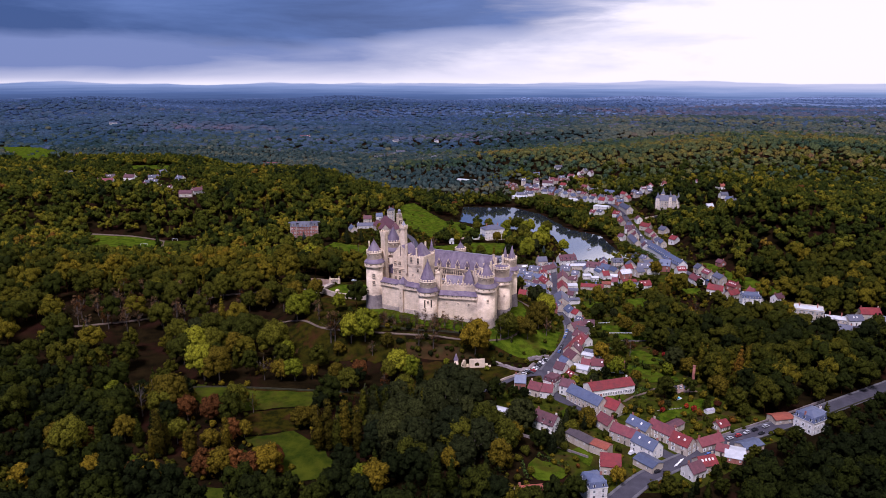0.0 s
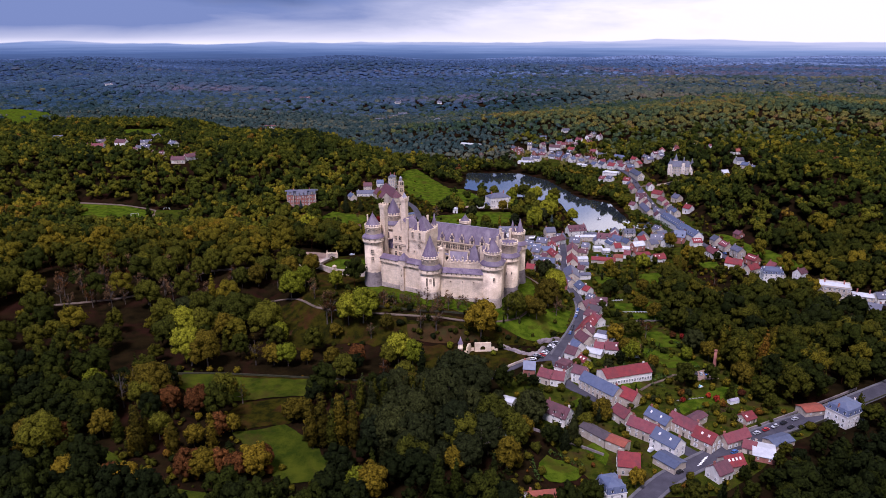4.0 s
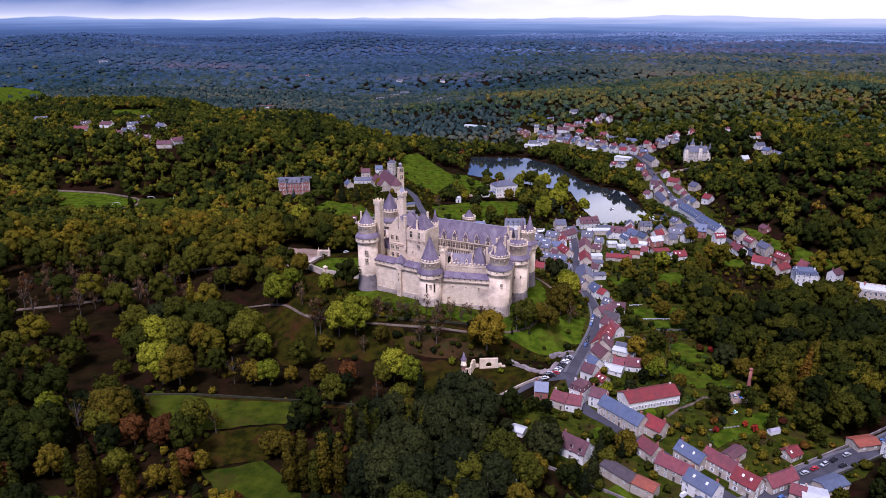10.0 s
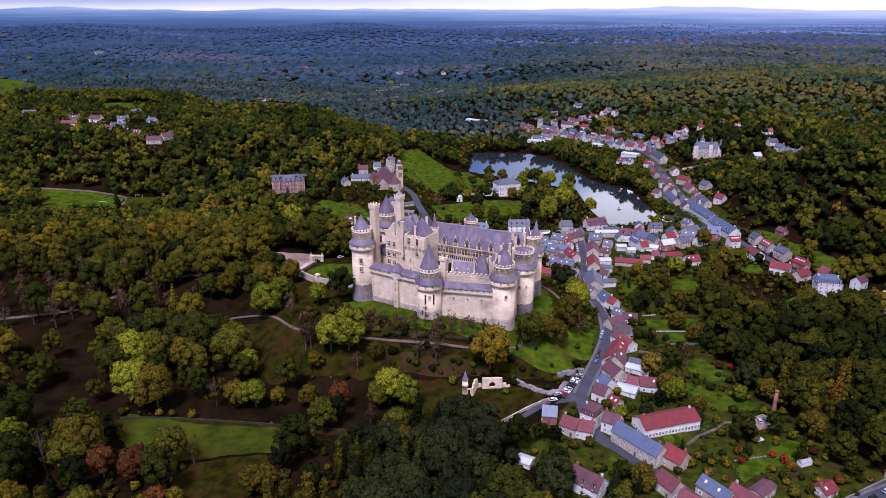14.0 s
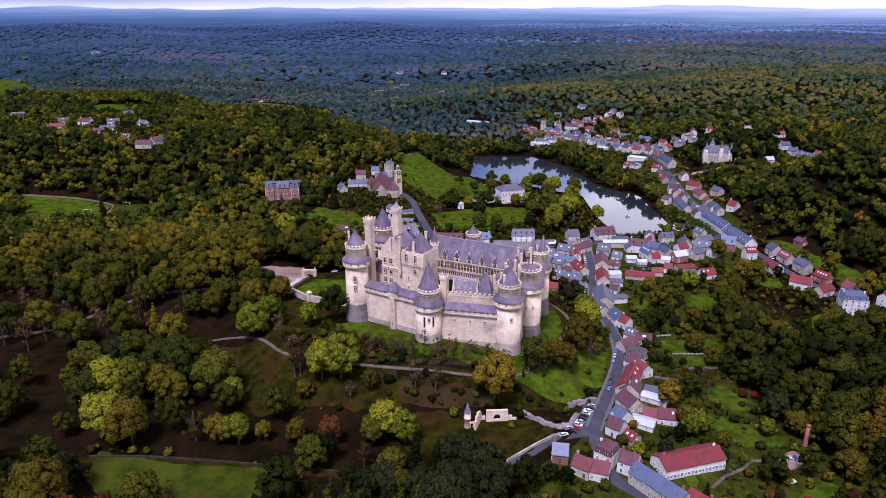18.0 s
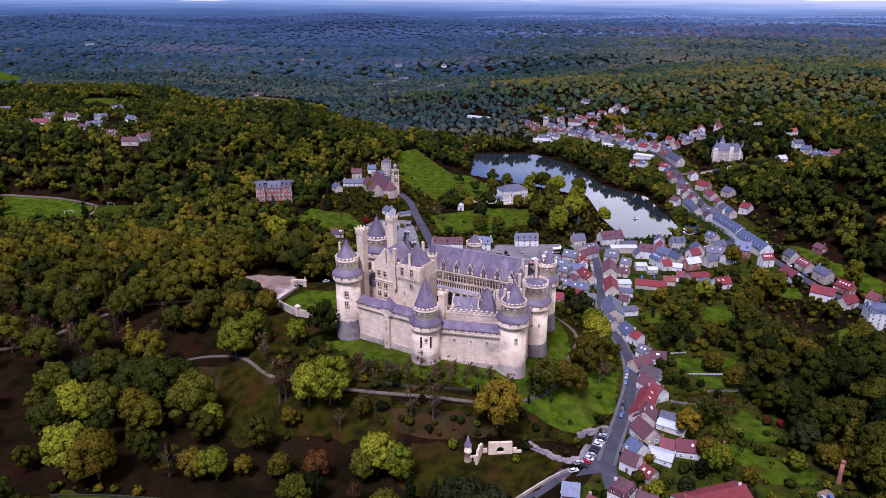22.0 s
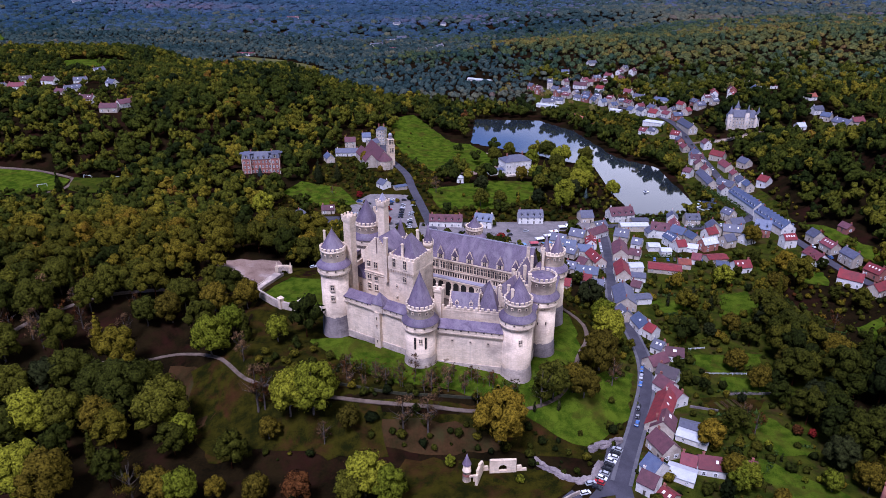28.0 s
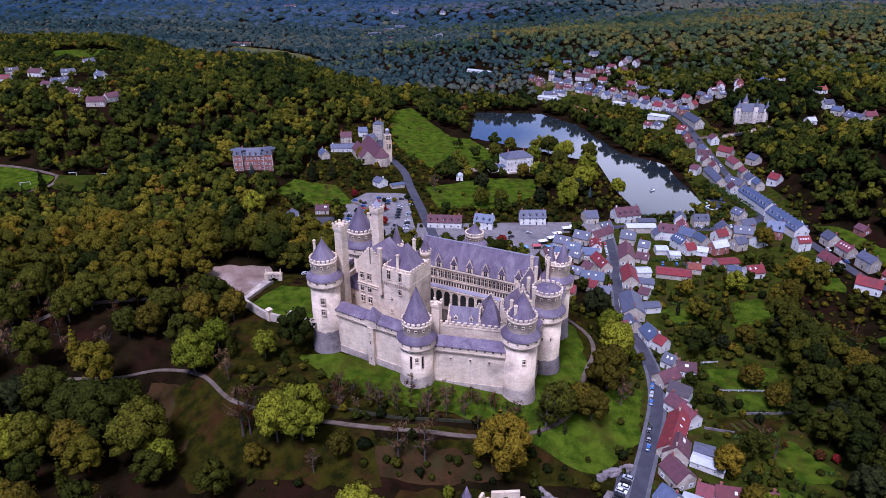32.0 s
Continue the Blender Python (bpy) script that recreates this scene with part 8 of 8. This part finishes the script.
for row in [
    (-37, 394, 14, "x", "rust"), (-60, 393, 15, "b", "green"), (-5, 398, 13, "f", "dark"), (1, 395, 9, "f", "dark"), (16, 392, 10, "b", "gold"),
    (-24, 387, 14, "b", "green"), (29, 422, 4, "b", "lime"), (2, 430, 5, "b", "lime"), 
    
]:
    tree(*row)
for row in [
    
    (28, 311, 15, "b", "gold"), (37, 334, 13, "b", "gold"),
    (28, 319, 12, "f", "blue"), (63, 335, 16, "f", "dark"), (69, 350, 14, "f", "dark"), (4, 305, 13, "b", "gold"), 
]:
    tree(*row)
for row in [
    
    (85, 298, 9, "b", "gold"), (110, 448, 13, "b", "gold"), (113, 428, 12, "b", "gold"), (83, 357, 11, "b", "olive"),
    (37, 667, 8, "b", "red"), (144, 575, 14, "f", "dark"), (144, 507, 12, "b", "olive"), (132, 467, 10, "x", "bare"), (168, 507, 12, "b", "olive"), (216, 667, 14, "b", "gold"),
]:
    tree(*row)
for row in [
    (-166, 791, 10, "f", "blue"), (-114, 787, 20, "f", "dark"), (-98, 791, 16, "f", "dark"), (-80, 845, 12, "b", "gold"), (-143, 708, 18, "b", "lime"), (26, 745, 14, "b", "green"),
    (-11, 772, 16, "x", "bare"), (91, 736, 17, "b", "lime"), (138, 780, 10, "b", "gold"), (-63, 815, 6, "b", "gold"), (-97, 758, 9, "x", "rust"), (-60, 918, 7, "b", "gold"),
    (-74, 752, 6, "b", "red"), (-49, 727, 5, "b", "red"),
]:
    tree(*row)


for row in [
    (116, 424, 12, "b", "lime"), (134, 458, 12, "x", "rust"), (160, 438, 15, "f", "dark"), (150, 492, 12, "b", "olive"), (172, 392, 14, "b", "olive"), (150, 374, 4, "b", "red"),
    (214, 440, 15, "b", "olive"), (200, 388, 15, "b", "green"), (80, 353, 9, "f", "dark"), (72, 346, 9, "b", "green"), (58, 328, 13, "f", "dark"), (170, 600, 14, "b", "lime"),
    (200, 590, 14, "b", "olive"), (196, 515, 16, "b", "olive"), (212, 545, 13, "x", "rust"), (152, 458, 5, "b", "rust"), (137, 481, 5, "b", "dark"), (145, 515, 6, "b", "green"),
]:
    tree(*row)
for row in [
    (130, 575, 8, "c", "dark"), (154, 572, 9, "f", "dark"), (128, 545, 9, "b", "green"), (142, 540, 8, "b", "dark"), (156, 545, 11, "b", "olive"), (176, 548, 14, "b", "dark"),
    (168, 478, 13, "b", "dark"), (176, 500, 14, "b", "green"), (164, 424, 13, "b", "olive"), (150, 424, 9, "b", "lime"), (128, 418, 6, "b", "gold"), (122, 404, 7, "b", "dark"),
    (96, 690, 6, "b", "green"), (22, 698, 5, "b", "green"), (28, 699, 5, "b", "green"), (34, 700, 5, "b", "green"), (-46, 700, 7, "b", "red"), (-60, 716, 6, "b", "gold"),
]:
    tree(*row)


for row in [
    (147, 378, 3.5, "b", "red"), (131, 373, 3.5, "b", "red"), (158, 457, 4, "b", "red"), (158, 413, 4, "b", "lime"), (136, 449, 4, "b", "lime"), (159, 471, 4.5, "b", "gold"),
    (148, 429, 3, "b", "lime"), (142, 429, 3, "b", "lime"), (159, 436, 15, "b", "dark"), (182, 440, 17, "f", "olive"), (115, 374, 4, "b", "dark"), (136, 379, 5, "b", "dark"),
    (144, 395, 6, "c", "dark"), (138, 441, 4, "c", "dark"), (69, 350, 12, "f", "dark"), (83, 355, 9, "b", "olive"), (114, 423, 11, "b", "lime"), (97, 407, 8, "b", "dark"),
]:
    tree(*row)
for row in [
    (84, 405, 7, "b", "lime"), (126, 415, 8, "b", "olive"), (123, 832, 16, "b", "lime"), (106, 872, 16, "b", "lime"), (98, 752, 14, "b", "lime"), (78, 812, 15, "b", "lime"),
    (136, 880, 17, "b", "green"), (100, 905, 16, "b", "lime"), (108, 776, 14, "b", "dark"), (122, 800, 16, "b", "lime"), (29, 776, 12, "f", "dark"), (40, 742, 7, "b", "dark"),
    (144, 790, 8, "b", "gold"), (-173, 372, 16, "p", "olive"), 
]:
    tree(*row)
for i in range(30):
    a = i * 2.4
    r = 8 + 8.0 * math.sqrt(i)
    tree(round(-255 + r * 1.1 * math.cos(a), 1), round(530 + r * 0.75 * math.sin(a), 1), 15 + 3 * math.sin(i * 1.7), "x", "bare" if i % 3 else "rust")
for i in range(16):
    tree(round(-46 + 2.4 * i + 2 * math.sin(i * 4.1), 1), round(356 + 8 * math.sin(i * 2.7), 1), 17 + 3 * math.sin(i * 1.3), "f" if i % 2 else "p", "dark" if i % 3 else "green")
for i in range(26):
    u = i / 25
    tree(round(-44 + 74 * u + 2 * math.sin(i * 5.3), 1), round(476 - 12 * u - 10 * math.sin(3.1 * u) * (u < 0.6) + 2 * math.sin(i * 3.3), 1), 6.5 + 2.0 * math.sin(i * 2.9), "x", ("bare", "olive", "rust", "olive")[i % 4])
for row in ((-125, 540, 12, "x", "bare"), ):
    tree(*row)
for i in range(22):
    u = i / 21
    tree(round(-52 + 84 * u + 3 * math.sin(i * 7.1), 1), round(470 - 9 * u + 6 * math.sin(i * 2.3) - 3, 1), 7.5 + 2.5 * math.sin(i * 3.7), "x", "bare" if i % 4 else "olive")


# poplars and rust-brown trees round the meadows
for row in [
    (-146, 316, 24, "p", "olive"), (-149, 314, 15, "p", "olive"), (-144, 321, 15, "p", "olive"), (-129, 315, 17, "p", "olive"), (-133, 318, 12, "p", "olive"), (-113, 320, 18, "p", "olive"),
    (-65, 321, 24, "p", "olive"), (-60, 323, 25, "p", "olive"), (-51, 322, 26, "p", "olive"), (-45, 322, 23, "p", "olive"), (-55, 319, 20, "p", "green"), (-174, 360, 20, "x", "olive"),
    (-168, 363, 22, "x", "olive"), (-158, 361, 24, "b", "olive"), (-153, 364, 20, "x", "olive"), (-161, 356, 18, "b", "green"), (-131, 352, 15, "b", "rust"), (-121, 364, 17, "b", "green"),
    (-111, 364, 14, "x", "olive"), (-189, 313, 22, "b", "green"), (-197, 315, 18, "b", "olive"), (-117, 297, 14, "b", "rust"), (-108, 296, 15, "b", "gold"), (-103, 299, 13, "b", "rust"),
    (-93, 297, 13, "b", "rust"), (-86, 298, 15, "b", "gold"), (-84, 304, 12, "b", "rust"), (-114, 332, 12, "b", "rust"), (-108, 335, 10, "b", "olive"), (-211, 366, 15, "b", "olive"),
    (-187, 320, 14, "b", "rust"), (-139, 288, 14, "b", "gold"), (-147, 290, 12, "b", "rust"), (-167, 292, 14, "b", "gold"), (-198, 284, 14, "b", "gold"), (-38, 284, 14, "b", "lime"),
    (-32, 283, 16, "b", "gold"), (-196, 375, 14, "b", "lime"), (-80, 346, 12, "b", "olive"), (-75, 348, 11, "b", "olive"), (-142, 329, 13, "b", "green"), (-171, 331, 14, "b", "olive"),
    (-123, 323, 11, "b", "olive"), (-146, 355, 14, "b", "rust"),
]:
    tree(*row)


# the park below the castle, and the trees before the lake
for row in [
    (-222, 538, 22, "b", "green"), (-195, 544, 18, "b", "green"), (-193, 530, 14, "x", "rust"), (-165, 519, 15, "x", "bare"), (-159, 532, 16, "b", "green"), (-147, 535, 17, "b", "olive"),
    (-112, 494, 20, "b", "lime"), (-104, 505, 15, "b", "lime"), (-141, 463, 27, "b", "green"), (-120, 452, 25, "b", "green"), (-173, 482, 21, "b", "green"), (-172, 446, 23, "b", "lime"),
    (-162, 450, 21, "b", "green"), (-110, 446, 14, "b", "lime"), (-156, 412, 23, "b", "lime"), (-146, 411, 22, "b", "olive"), (-154, 471, 22, "b", "green"), (-137, 473, 20, "b", "green"),
    (-147, 451, 18, "b", "olive"), (-194, 469, 20, "b", "green"), (-183, 478, 18, "b", "dark"), (-219, 503, 20, "b", "green"), (-179, 439, 20, "b", "green"), (-80, 456, 22, "x", "bare"),
    (-77, 456, 18, "x", "rust"), (-65, 451, 20, "b", "lime"), (-55, 450, 22, "b", "lime"), (-73, 444, 10, "b", "olive"), (-49, 439, 12, "x", "bare"), (-39, 444, 10, "b", "olive"),
    (-80, 496, 13, "b", "lime"), (-17, 441, 17, "x", "bare"), (-7, 441, 18, "x", "bare"), (-30, 416, 18, "b", "lime"), (-21, 413, 15, "b", "lime"), (-35, 413, 14, "b", "green"),
    (-55, 412, 13, "b", "rust"), (-70, 414, 11, "b", "olive"), (-97, 412, 14, "b", "lime"), (-106, 413, 13, "b", "olive"), (-86, 415, 9, "b", "gold"), (-117, 413, 17, "x", "olive"),
    (-43, 466, 11, "x", "rust"), (-30, 463, 10, "x", "bare"), (-48, 459, 12, "x", "rust"), (-93, 483, 14, "x", "bare"), (-129, 524, 14, "x", "bare"), (-121, 531, 18, "b", "olive"),
    (-104, 530, 15, "b", "olive"), (-143, 545, 18, "b", "green"), (-187, 553, 20, "b", "green"), (-220, 561, 20, "b", "green"), (-244, 552, 20, "b", "green"), (-169, 541, 14, "x", "rust"),
    (-215, 521, 14, "x", "bare"), (-229, 526, 13, "x", "rust"), (-198, 517, 15, "x", "bare"), (-180, 516, 13, "x", "bare"), (79, 857, 17, "b", "lime"), (98, 890, 18, "b", "green"),
    (114, 876, 18, "b", "lime"), (123, 828, 19, "b", "lime"), (111, 785, 20, "b", "lime"), (97, 758, 19, "b", "lime"), (79, 784, 15, "b", "green"), (66, 812, 13, "b", "olive"),
    (28, 780, 14, "b", "dark"), (141, 777, 14, "b", "lime"), (42, 747, 12, "b", "green"), (117, 771, 9, "f", "blue"), (100, 837, 18, "b", "green"), (73, 749, 13, "b", "dark"),
    (44, 870, 15, "b", "green"), (61, 900, 14, "b", "green"),
]:
    tree(*row)


def scatter(rng, x0, x1, y0, y1, step, keep):
    """A jittered grid of tree sites in the camera's view wedge, where keep allows."""
    xs, ys = np.meshgrid(np.arange(x0, x1, step), np.arange(y0, y1, step * 0.9))
    xs, ys = xs.ravel() + rng.uniform(-.42, .42, xs.size) * step, ys.ravel() + rng.uniform(-.42, .42, ys.size) * step
    ok = (np.abs(xs) < 0.69 * ys + 50)
    xs, ys = xs[ok], ys[ok]
    ok = keep(xs, ys, rng)
    return xs[ok], ys[ok]


# open ground, with the share of trees that stand there
CASTLE_GROUND = [(-66, 500), (-50, 486), (-20, 470), (40, 458), (66, 500), (66, 560), (20, 590), (-60, 575), (-105, 600), (-140, 596), (-125, 560), (-86, 522)]
PARK = [(-330, 400), (-325, 560), (-150, 545), (-100, 530), (-70, 500), (-20, 462), (0, 440), (-20, 405), (-60, 396), (-200, 398)]
OPEN = [
    (CASTLE_GROUND, 0.0),
    ([(-110, 480), (-70, 434), (0, 432), (40, 426), (66, 420), (92, 434), (96, 560), (70, 600), (20, 600), (60, 560), (62, 500), (-20, 465), (-66, 496)], 0.0),
    ([(76, 440), (56, 410), (30, 390), (70, 290), (120, 290), (190, 345), (172, 400), (158, 436), (160, 480), (166, 530), (190, 600), (245, 640), (250, 720), (110, 720), (95, 600)], 0.40),
    ([(205, 720), (270, 690), (285, 900), (290, 1010), (200, 1120), (120, 1280), (110, 1120), (180, 1050), (215, 870)], 0.45),
    ([(-150, 670), (-20, 640), (70, 640), (120, 720), (70, 800), (0, 760), (-30, 1000), (-110, 960), (-130, 780)], 0.25),
    ([(105, 600), (205, 600), (250, 690), (246, 740), (215, 745), (150, 728), (138, 790), (142, 862), (118, 800), (96, 740)], 0.10),
    ([(-660, 1090), (-640, 1150), (-520, 1160), (-440, 1160), (-370, 1050), (-310, 920), (-320, 880), (-370, 890), (-440, 950), (-530, 985)], 0.75),
    ([(-164, 407), (-61, 394), (-44, 338), (-44, 293), (-78, 279), (-130, 272), (-172, 301), (-179, 316), (-161, 326), (-141, 349)], 0.10),
    ([(27, 338), (64, 328), (95, 324), (72, 286), (28, 281)], 0.08),
    ([(185, 530), (250, 525), (296, 590), (262, 690), (240, 640), (190, 600)], 0.25),
    ([(-30, 840), (60, 840), (100, 830), (142, 800), (142, 870), (78, 918), (22, 957), (20, 1000), (-40, 1000)], 0.14),
    ([(-30, 440), (60, 430), (50, 400), (20, 385), (-30, 395)], 0.0),
    ([(360, 920), (470, 900), (480, 1080), (440, 1220), (380, 1220)], 0.6),
    ([(-196, 796), (-140, 792), (-136, 770), (-200, 774)], 0.0),
    ([(296, 944), (345, 944), (345, 925), (296, 925)], 0.0),
    (PARK, 0.16),
]


def wooded(xs, ys, rng, lawns=0.02):
    ok = np.ones(xs.shape, bool)
    luck = rng.uniform(0, 1, xs.shape)
    for poly, share in OPEN:
        ok &= ~inside(xs, ys, poly) | (luck < share)
    for outline in SHEETS:
        ok &= ~inside(xs, ys, outline) | (luck < lawns)
    for line, w in RIBBONS + [(MAIN[:7], 22)]:
        ok &= off_line(xs, ys, line) > w / 2 + 2.5
    for sx, sy, r in SITES + STANDING:
        ok &= (xs - sx) ** 2 + (ys - sy) ** 2 > (r + 2.0) ** 2
    return ok & ~inside(xs, ys, LAKE) & (off_line(xs, ys, LAKE + LAKE[:1]) > 3)


def pick_colour(t, r):
    for limit, name in ((0.24, "dark"), (0.46, "green"), (0.62, "olive"), (0.76, "lime"), (0.86, "gold"), (2.0, "rust")):
        if t < limit:
            return name


# trees on the camera's line to these places are kept low to free its view
OPEN_VIEWS = [(-385, 735, 60), (-344, 741, 50), (-300, 750, 40), (-519, 1213, 30), (-945, 1727, 40), (-802, 1386, 40), (-834, 1342, 40), (-210, 1398, 40), (-196, 1161, 40), (-313, 1438, 40), (-412, 1533, 40)]


def plant_woods():
    rng = np.random.default_rng(5)
    near_t = [leafy(rng, 130, 20, 7.5, 1.5, 0.6, "cone", 0.3, 10, 0.9) for _ in range(2)] + [leafy(rng, 400, 18, 14.0, 1.6, 0.56, "broad", 0.35, 18, 0.94) for _ in range(9)] + [leafy(rng, 130, 18, 7, 1.5, 0.6, "cone", 0.3, 10, 0.9), leafy(rng, 380, 16, 10.5, 2.5, 0.30, "thin", 0.35)]
    park_t = [leafy(rng, 120, 18, 14.0, 1.6, 0.80, "broad", 0.35, 10, 0.96) for _ in range(8)] + [leafy(rng, 70, 18, 7, 1.5, 0.7, "cone", 0.3, 6, 0.9), leafy(rng, 200, 16, 10.5, 2.5, 0.36, "thin", 0.35)]
    mid_t = [leafy(rng, 20, 16, 15.0, 1.5, 1.2, "broad", 0, 4, 1.0) for _ in range(8)] + [leafy(rng, 30, 16, 7, 1, 0.9, "cone", 0, 5, 0.95)]
    far_t = [flatten(leafy(rng, 6, 15, 15, 1, 2.0, "broad", 0, 1, 1.0), 0.85) for _ in range(7)]
    last_t = [flatten(leafy(rng, 2, 12, 34, 0, 2.0, "broad", 0, 1, 1.2), 0.5) for _ in range(6)]

    def rows(xs, ys, low, high, mean=0.4, each=0.16, drift=0.30, reach=(130, 130)):
        return np.stack([xs, ys, land(xs, ys) - 0.3, rng.uniform(low, high, len(xs)), tint_at(xs, ys, rng, mean, each, drift, reach)], -1)

    def low_before_houses(stand):
        """Trees on the camera's line to a house are made low so that it shows."""
        for hx, hy, r in HOUSES_AT + OPEN_VIEWS:
            if hy > 300:
                front = (np.abs(stand[:, 0] - hx * (stand[:, 1] / hy)) < r + 5) & (stand[:, 1] < hy) & (stand[:, 1] > hy - (40 if r < 26 else 80))
                stand[front, 3] = np.minimum(stand[front, 3], 0.50 + 0.015 * np.maximum(hy - stand[front, 1] - 12, 0))

    xs, ys = scatter(rng, -480, 480, 225, 640, 10.6, wooded)
    near = rows(xs, ys, 0.62, 1.45, 0.38, 0.15)
    # trees towards the camera get a darker tint that stands in for cloud shadow
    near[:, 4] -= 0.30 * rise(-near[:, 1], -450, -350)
    near[:, 4] += 0.13 * rise(-near[:, 0], 40, 120) * rise(near[:, 1], 520, 580)
    # trees in the gardens stay small
    town = inside(near[:, 0], near[:, 1], OPEN[2][0]) | inside(near[:, 0], near[:, 1], OPEN[1][0])
    near[town, 3] *= 0.62
    # trees on the camera's side of the road are made low so it shows
    verge = np.array(MAIN) + (12, -22)
    beside = off_line(near[:, 0], near[:, 1], [tuple(q) for q in verge]) < 17
    near[beside, 3] *= 0.55
    low_before_houses(near)
    # the trees nearest to the flight stand as things of their own
    order = np.argsort(np.hypot(near[:, 0] * 0.9, near[:, 1] - 345))
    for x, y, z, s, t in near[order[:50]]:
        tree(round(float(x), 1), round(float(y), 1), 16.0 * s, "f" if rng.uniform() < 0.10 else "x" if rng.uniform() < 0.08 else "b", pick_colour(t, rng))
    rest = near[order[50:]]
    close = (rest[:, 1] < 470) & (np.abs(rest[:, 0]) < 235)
    forest("near_woods", rest[close], near_t, leaf_mat, "mixed autumn woods, green to rust, tinted darker nearby for cloud shadow", 11)
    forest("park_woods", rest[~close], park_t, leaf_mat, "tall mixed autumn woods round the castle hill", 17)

    def depth_of(xs, ys):
        """How far off a stand is taken to be for its haze colour: beyond the hamlet's shelf the valley drops away at
        once.
        """
        d = off_shelf(xs, ys)
        n = np.array([noise.noise((px / 210, py / 140, 7.7)) for px, py in zip(xs, ys)])
        past = (d > 1.0) & (ys > 1130) & (xs < 60 + (ys - 1130) * 0.1 + 300 * n + rng.normal(0, 110, xs.shape) * (ys > 1250))
        return np.where(past, np.maximum(ys + 800, 2000), np.where((xs < 0) & (d <= 1.0), 1100, ys))

    def between(lo, hi, soft):
        """Woods from lo to hi whose edges run into the next stand of trees."""
        def keep(xs, ys, rng):
            a = depth_of(xs, ys) + rng.uniform(-soft, soft, xs.shape) * (1 + ys / 4000) * (ys > 900) * ((xs > 60) | (ys > 1900))
            return wooded(xs, ys, rng) & (a > lo) & (a < hi)
        return keep

    xs, ys = scatter(rng, -1050, 950, 640, 1460, 11.2, between(0, 1190, 130))
    mid = rows(xs, ys, 0.66, 1.25, 0.36, 0.17)
    town = inside(mid[:, 0], mid[:, 1], OPEN[3][0]) | inside(mid[:, 0], mid[:, 1], OPEN[4][0]) | inside(mid[:, 0], mid[:, 1], OPEN[6][0])
    mid[town, 3] *= 0.6
    low_before_houses(mid)
    forest("hillside_woods", mid, mid_t, slope_leaf_mat, "dense autumn woods on the hillsides beyond", 12)

    xs, ys = scatter(rng, -1500, 1500, 1030, 2250, 12.8, between(1190, 1900, 130))
    far = rows(xs, ys, 0.5, 1.3, 0.42, 0.09, 0.35, (260, 150))
    far[:, 4] += 0.10 * rise(far[:, 0], 0, 350) - 0.12 * rise(ys, 1500, 2200)
    low_before_houses(far)
    forest("far_woods", far, far_t, far_leaf_mat, "dense olive woods far off beyond the lake, tinged for haze", 13)
    one_t = [flatten(leafy(rng, 6, 14, 24, 0, 2.2, "broad", 0, 1, 1.1), 0.7) for _ in range(6)]
    xs, ys = scatter(rng, -1900, 1900, 1140, 3200, 17.0, between(1900, 2850, 330))
    # from here on, wide drifts of tint stand in for ridges in shade
    vale = rows(xs, ys, 0.6, 1.2, 0.26, 0.10, 0.5, (420, 160))
    vale[:, 4] += 0.26 * rise(vale[:, 0], 100, 900)
    low_before_houses(vale)
    vale = vale[(vale[:, 1] > 1950) | (vale[:, 0] > 420)]
    xs, ys = scatter(rng, -1400, 420, 1140, 1960, 11.5, between(1900, 9000, 10))
    dale = rows(xs, ys, 0.45, 1.1, 0.32, 0.13, 0.45, (220, 110))
    low_before_houses(dale)
    forest("valley_woods", dale, far_t, valley_leaf_mat, "woods in the valley beyond the hamlet, haze painted in their blue", 19)
    forest("valley_woods", vale, one_t, valley_leaf_mat, "woods across the valley with haze painted in their colour", 18)
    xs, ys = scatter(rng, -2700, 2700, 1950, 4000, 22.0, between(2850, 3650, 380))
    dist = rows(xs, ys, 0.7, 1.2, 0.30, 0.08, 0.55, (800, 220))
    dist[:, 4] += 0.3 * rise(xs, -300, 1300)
    forest("distant_woods", dist, last_t, horizon_leaf_mat, "woods on the distant plateau, coloured blue for haze", 14)
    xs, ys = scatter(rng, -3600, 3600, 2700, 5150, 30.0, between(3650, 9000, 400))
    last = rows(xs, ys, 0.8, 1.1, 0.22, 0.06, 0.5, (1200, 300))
    # tint rises with distance and to the right: paler leaves for painted haze
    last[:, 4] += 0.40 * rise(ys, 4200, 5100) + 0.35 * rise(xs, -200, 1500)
    forest("plateau_woods", last, last_t, hazy_leaf_mat, "woods near the horizon, painted pale blue for haze", 15)
    # shrubs and low growth on open ground
    bush_t = [leafy(rng, 14, 2.8, 3.6, 0.1, 0.34, "broad", 0, 1, 1.1) for _ in range(5)]

    def open_ground(xs, ys, rng):
        ok = np.zeros(xs.shape, bool)
        for poly, _ in OPEN[1:6] + OPEN[7:10]:
            ok |= inside(xs, ys, poly)
        luck = rng.uniform(0, 1, xs.shape)
        for outline in SHEETS:
            ok &= ~inside(xs, ys, outline) | (luck < 0.04)
        for line, w in RIBBONS:
            ok &= off_line(xs, ys, line) > w / 2 + 1.5
        for sx, sy, r in SITES:
            ok &= (xs - sx) ** 2 + (ys - sy) ** 2 > r ** 2
        return ok & ~inside(xs, ys, CASTLE_GROUND) & ~inside(xs, ys, LAKE)

    xs, ys = scatter(rng, -160, 300, 280, 1100, 6.2, open_ground)
    forest("shrubs", rows(xs, ys, 0.3, 1.9, 0.46, 0.18), bush_t, leaf_mat, "garden shrubs and bushes, green to russet", 16)


plant_woods()
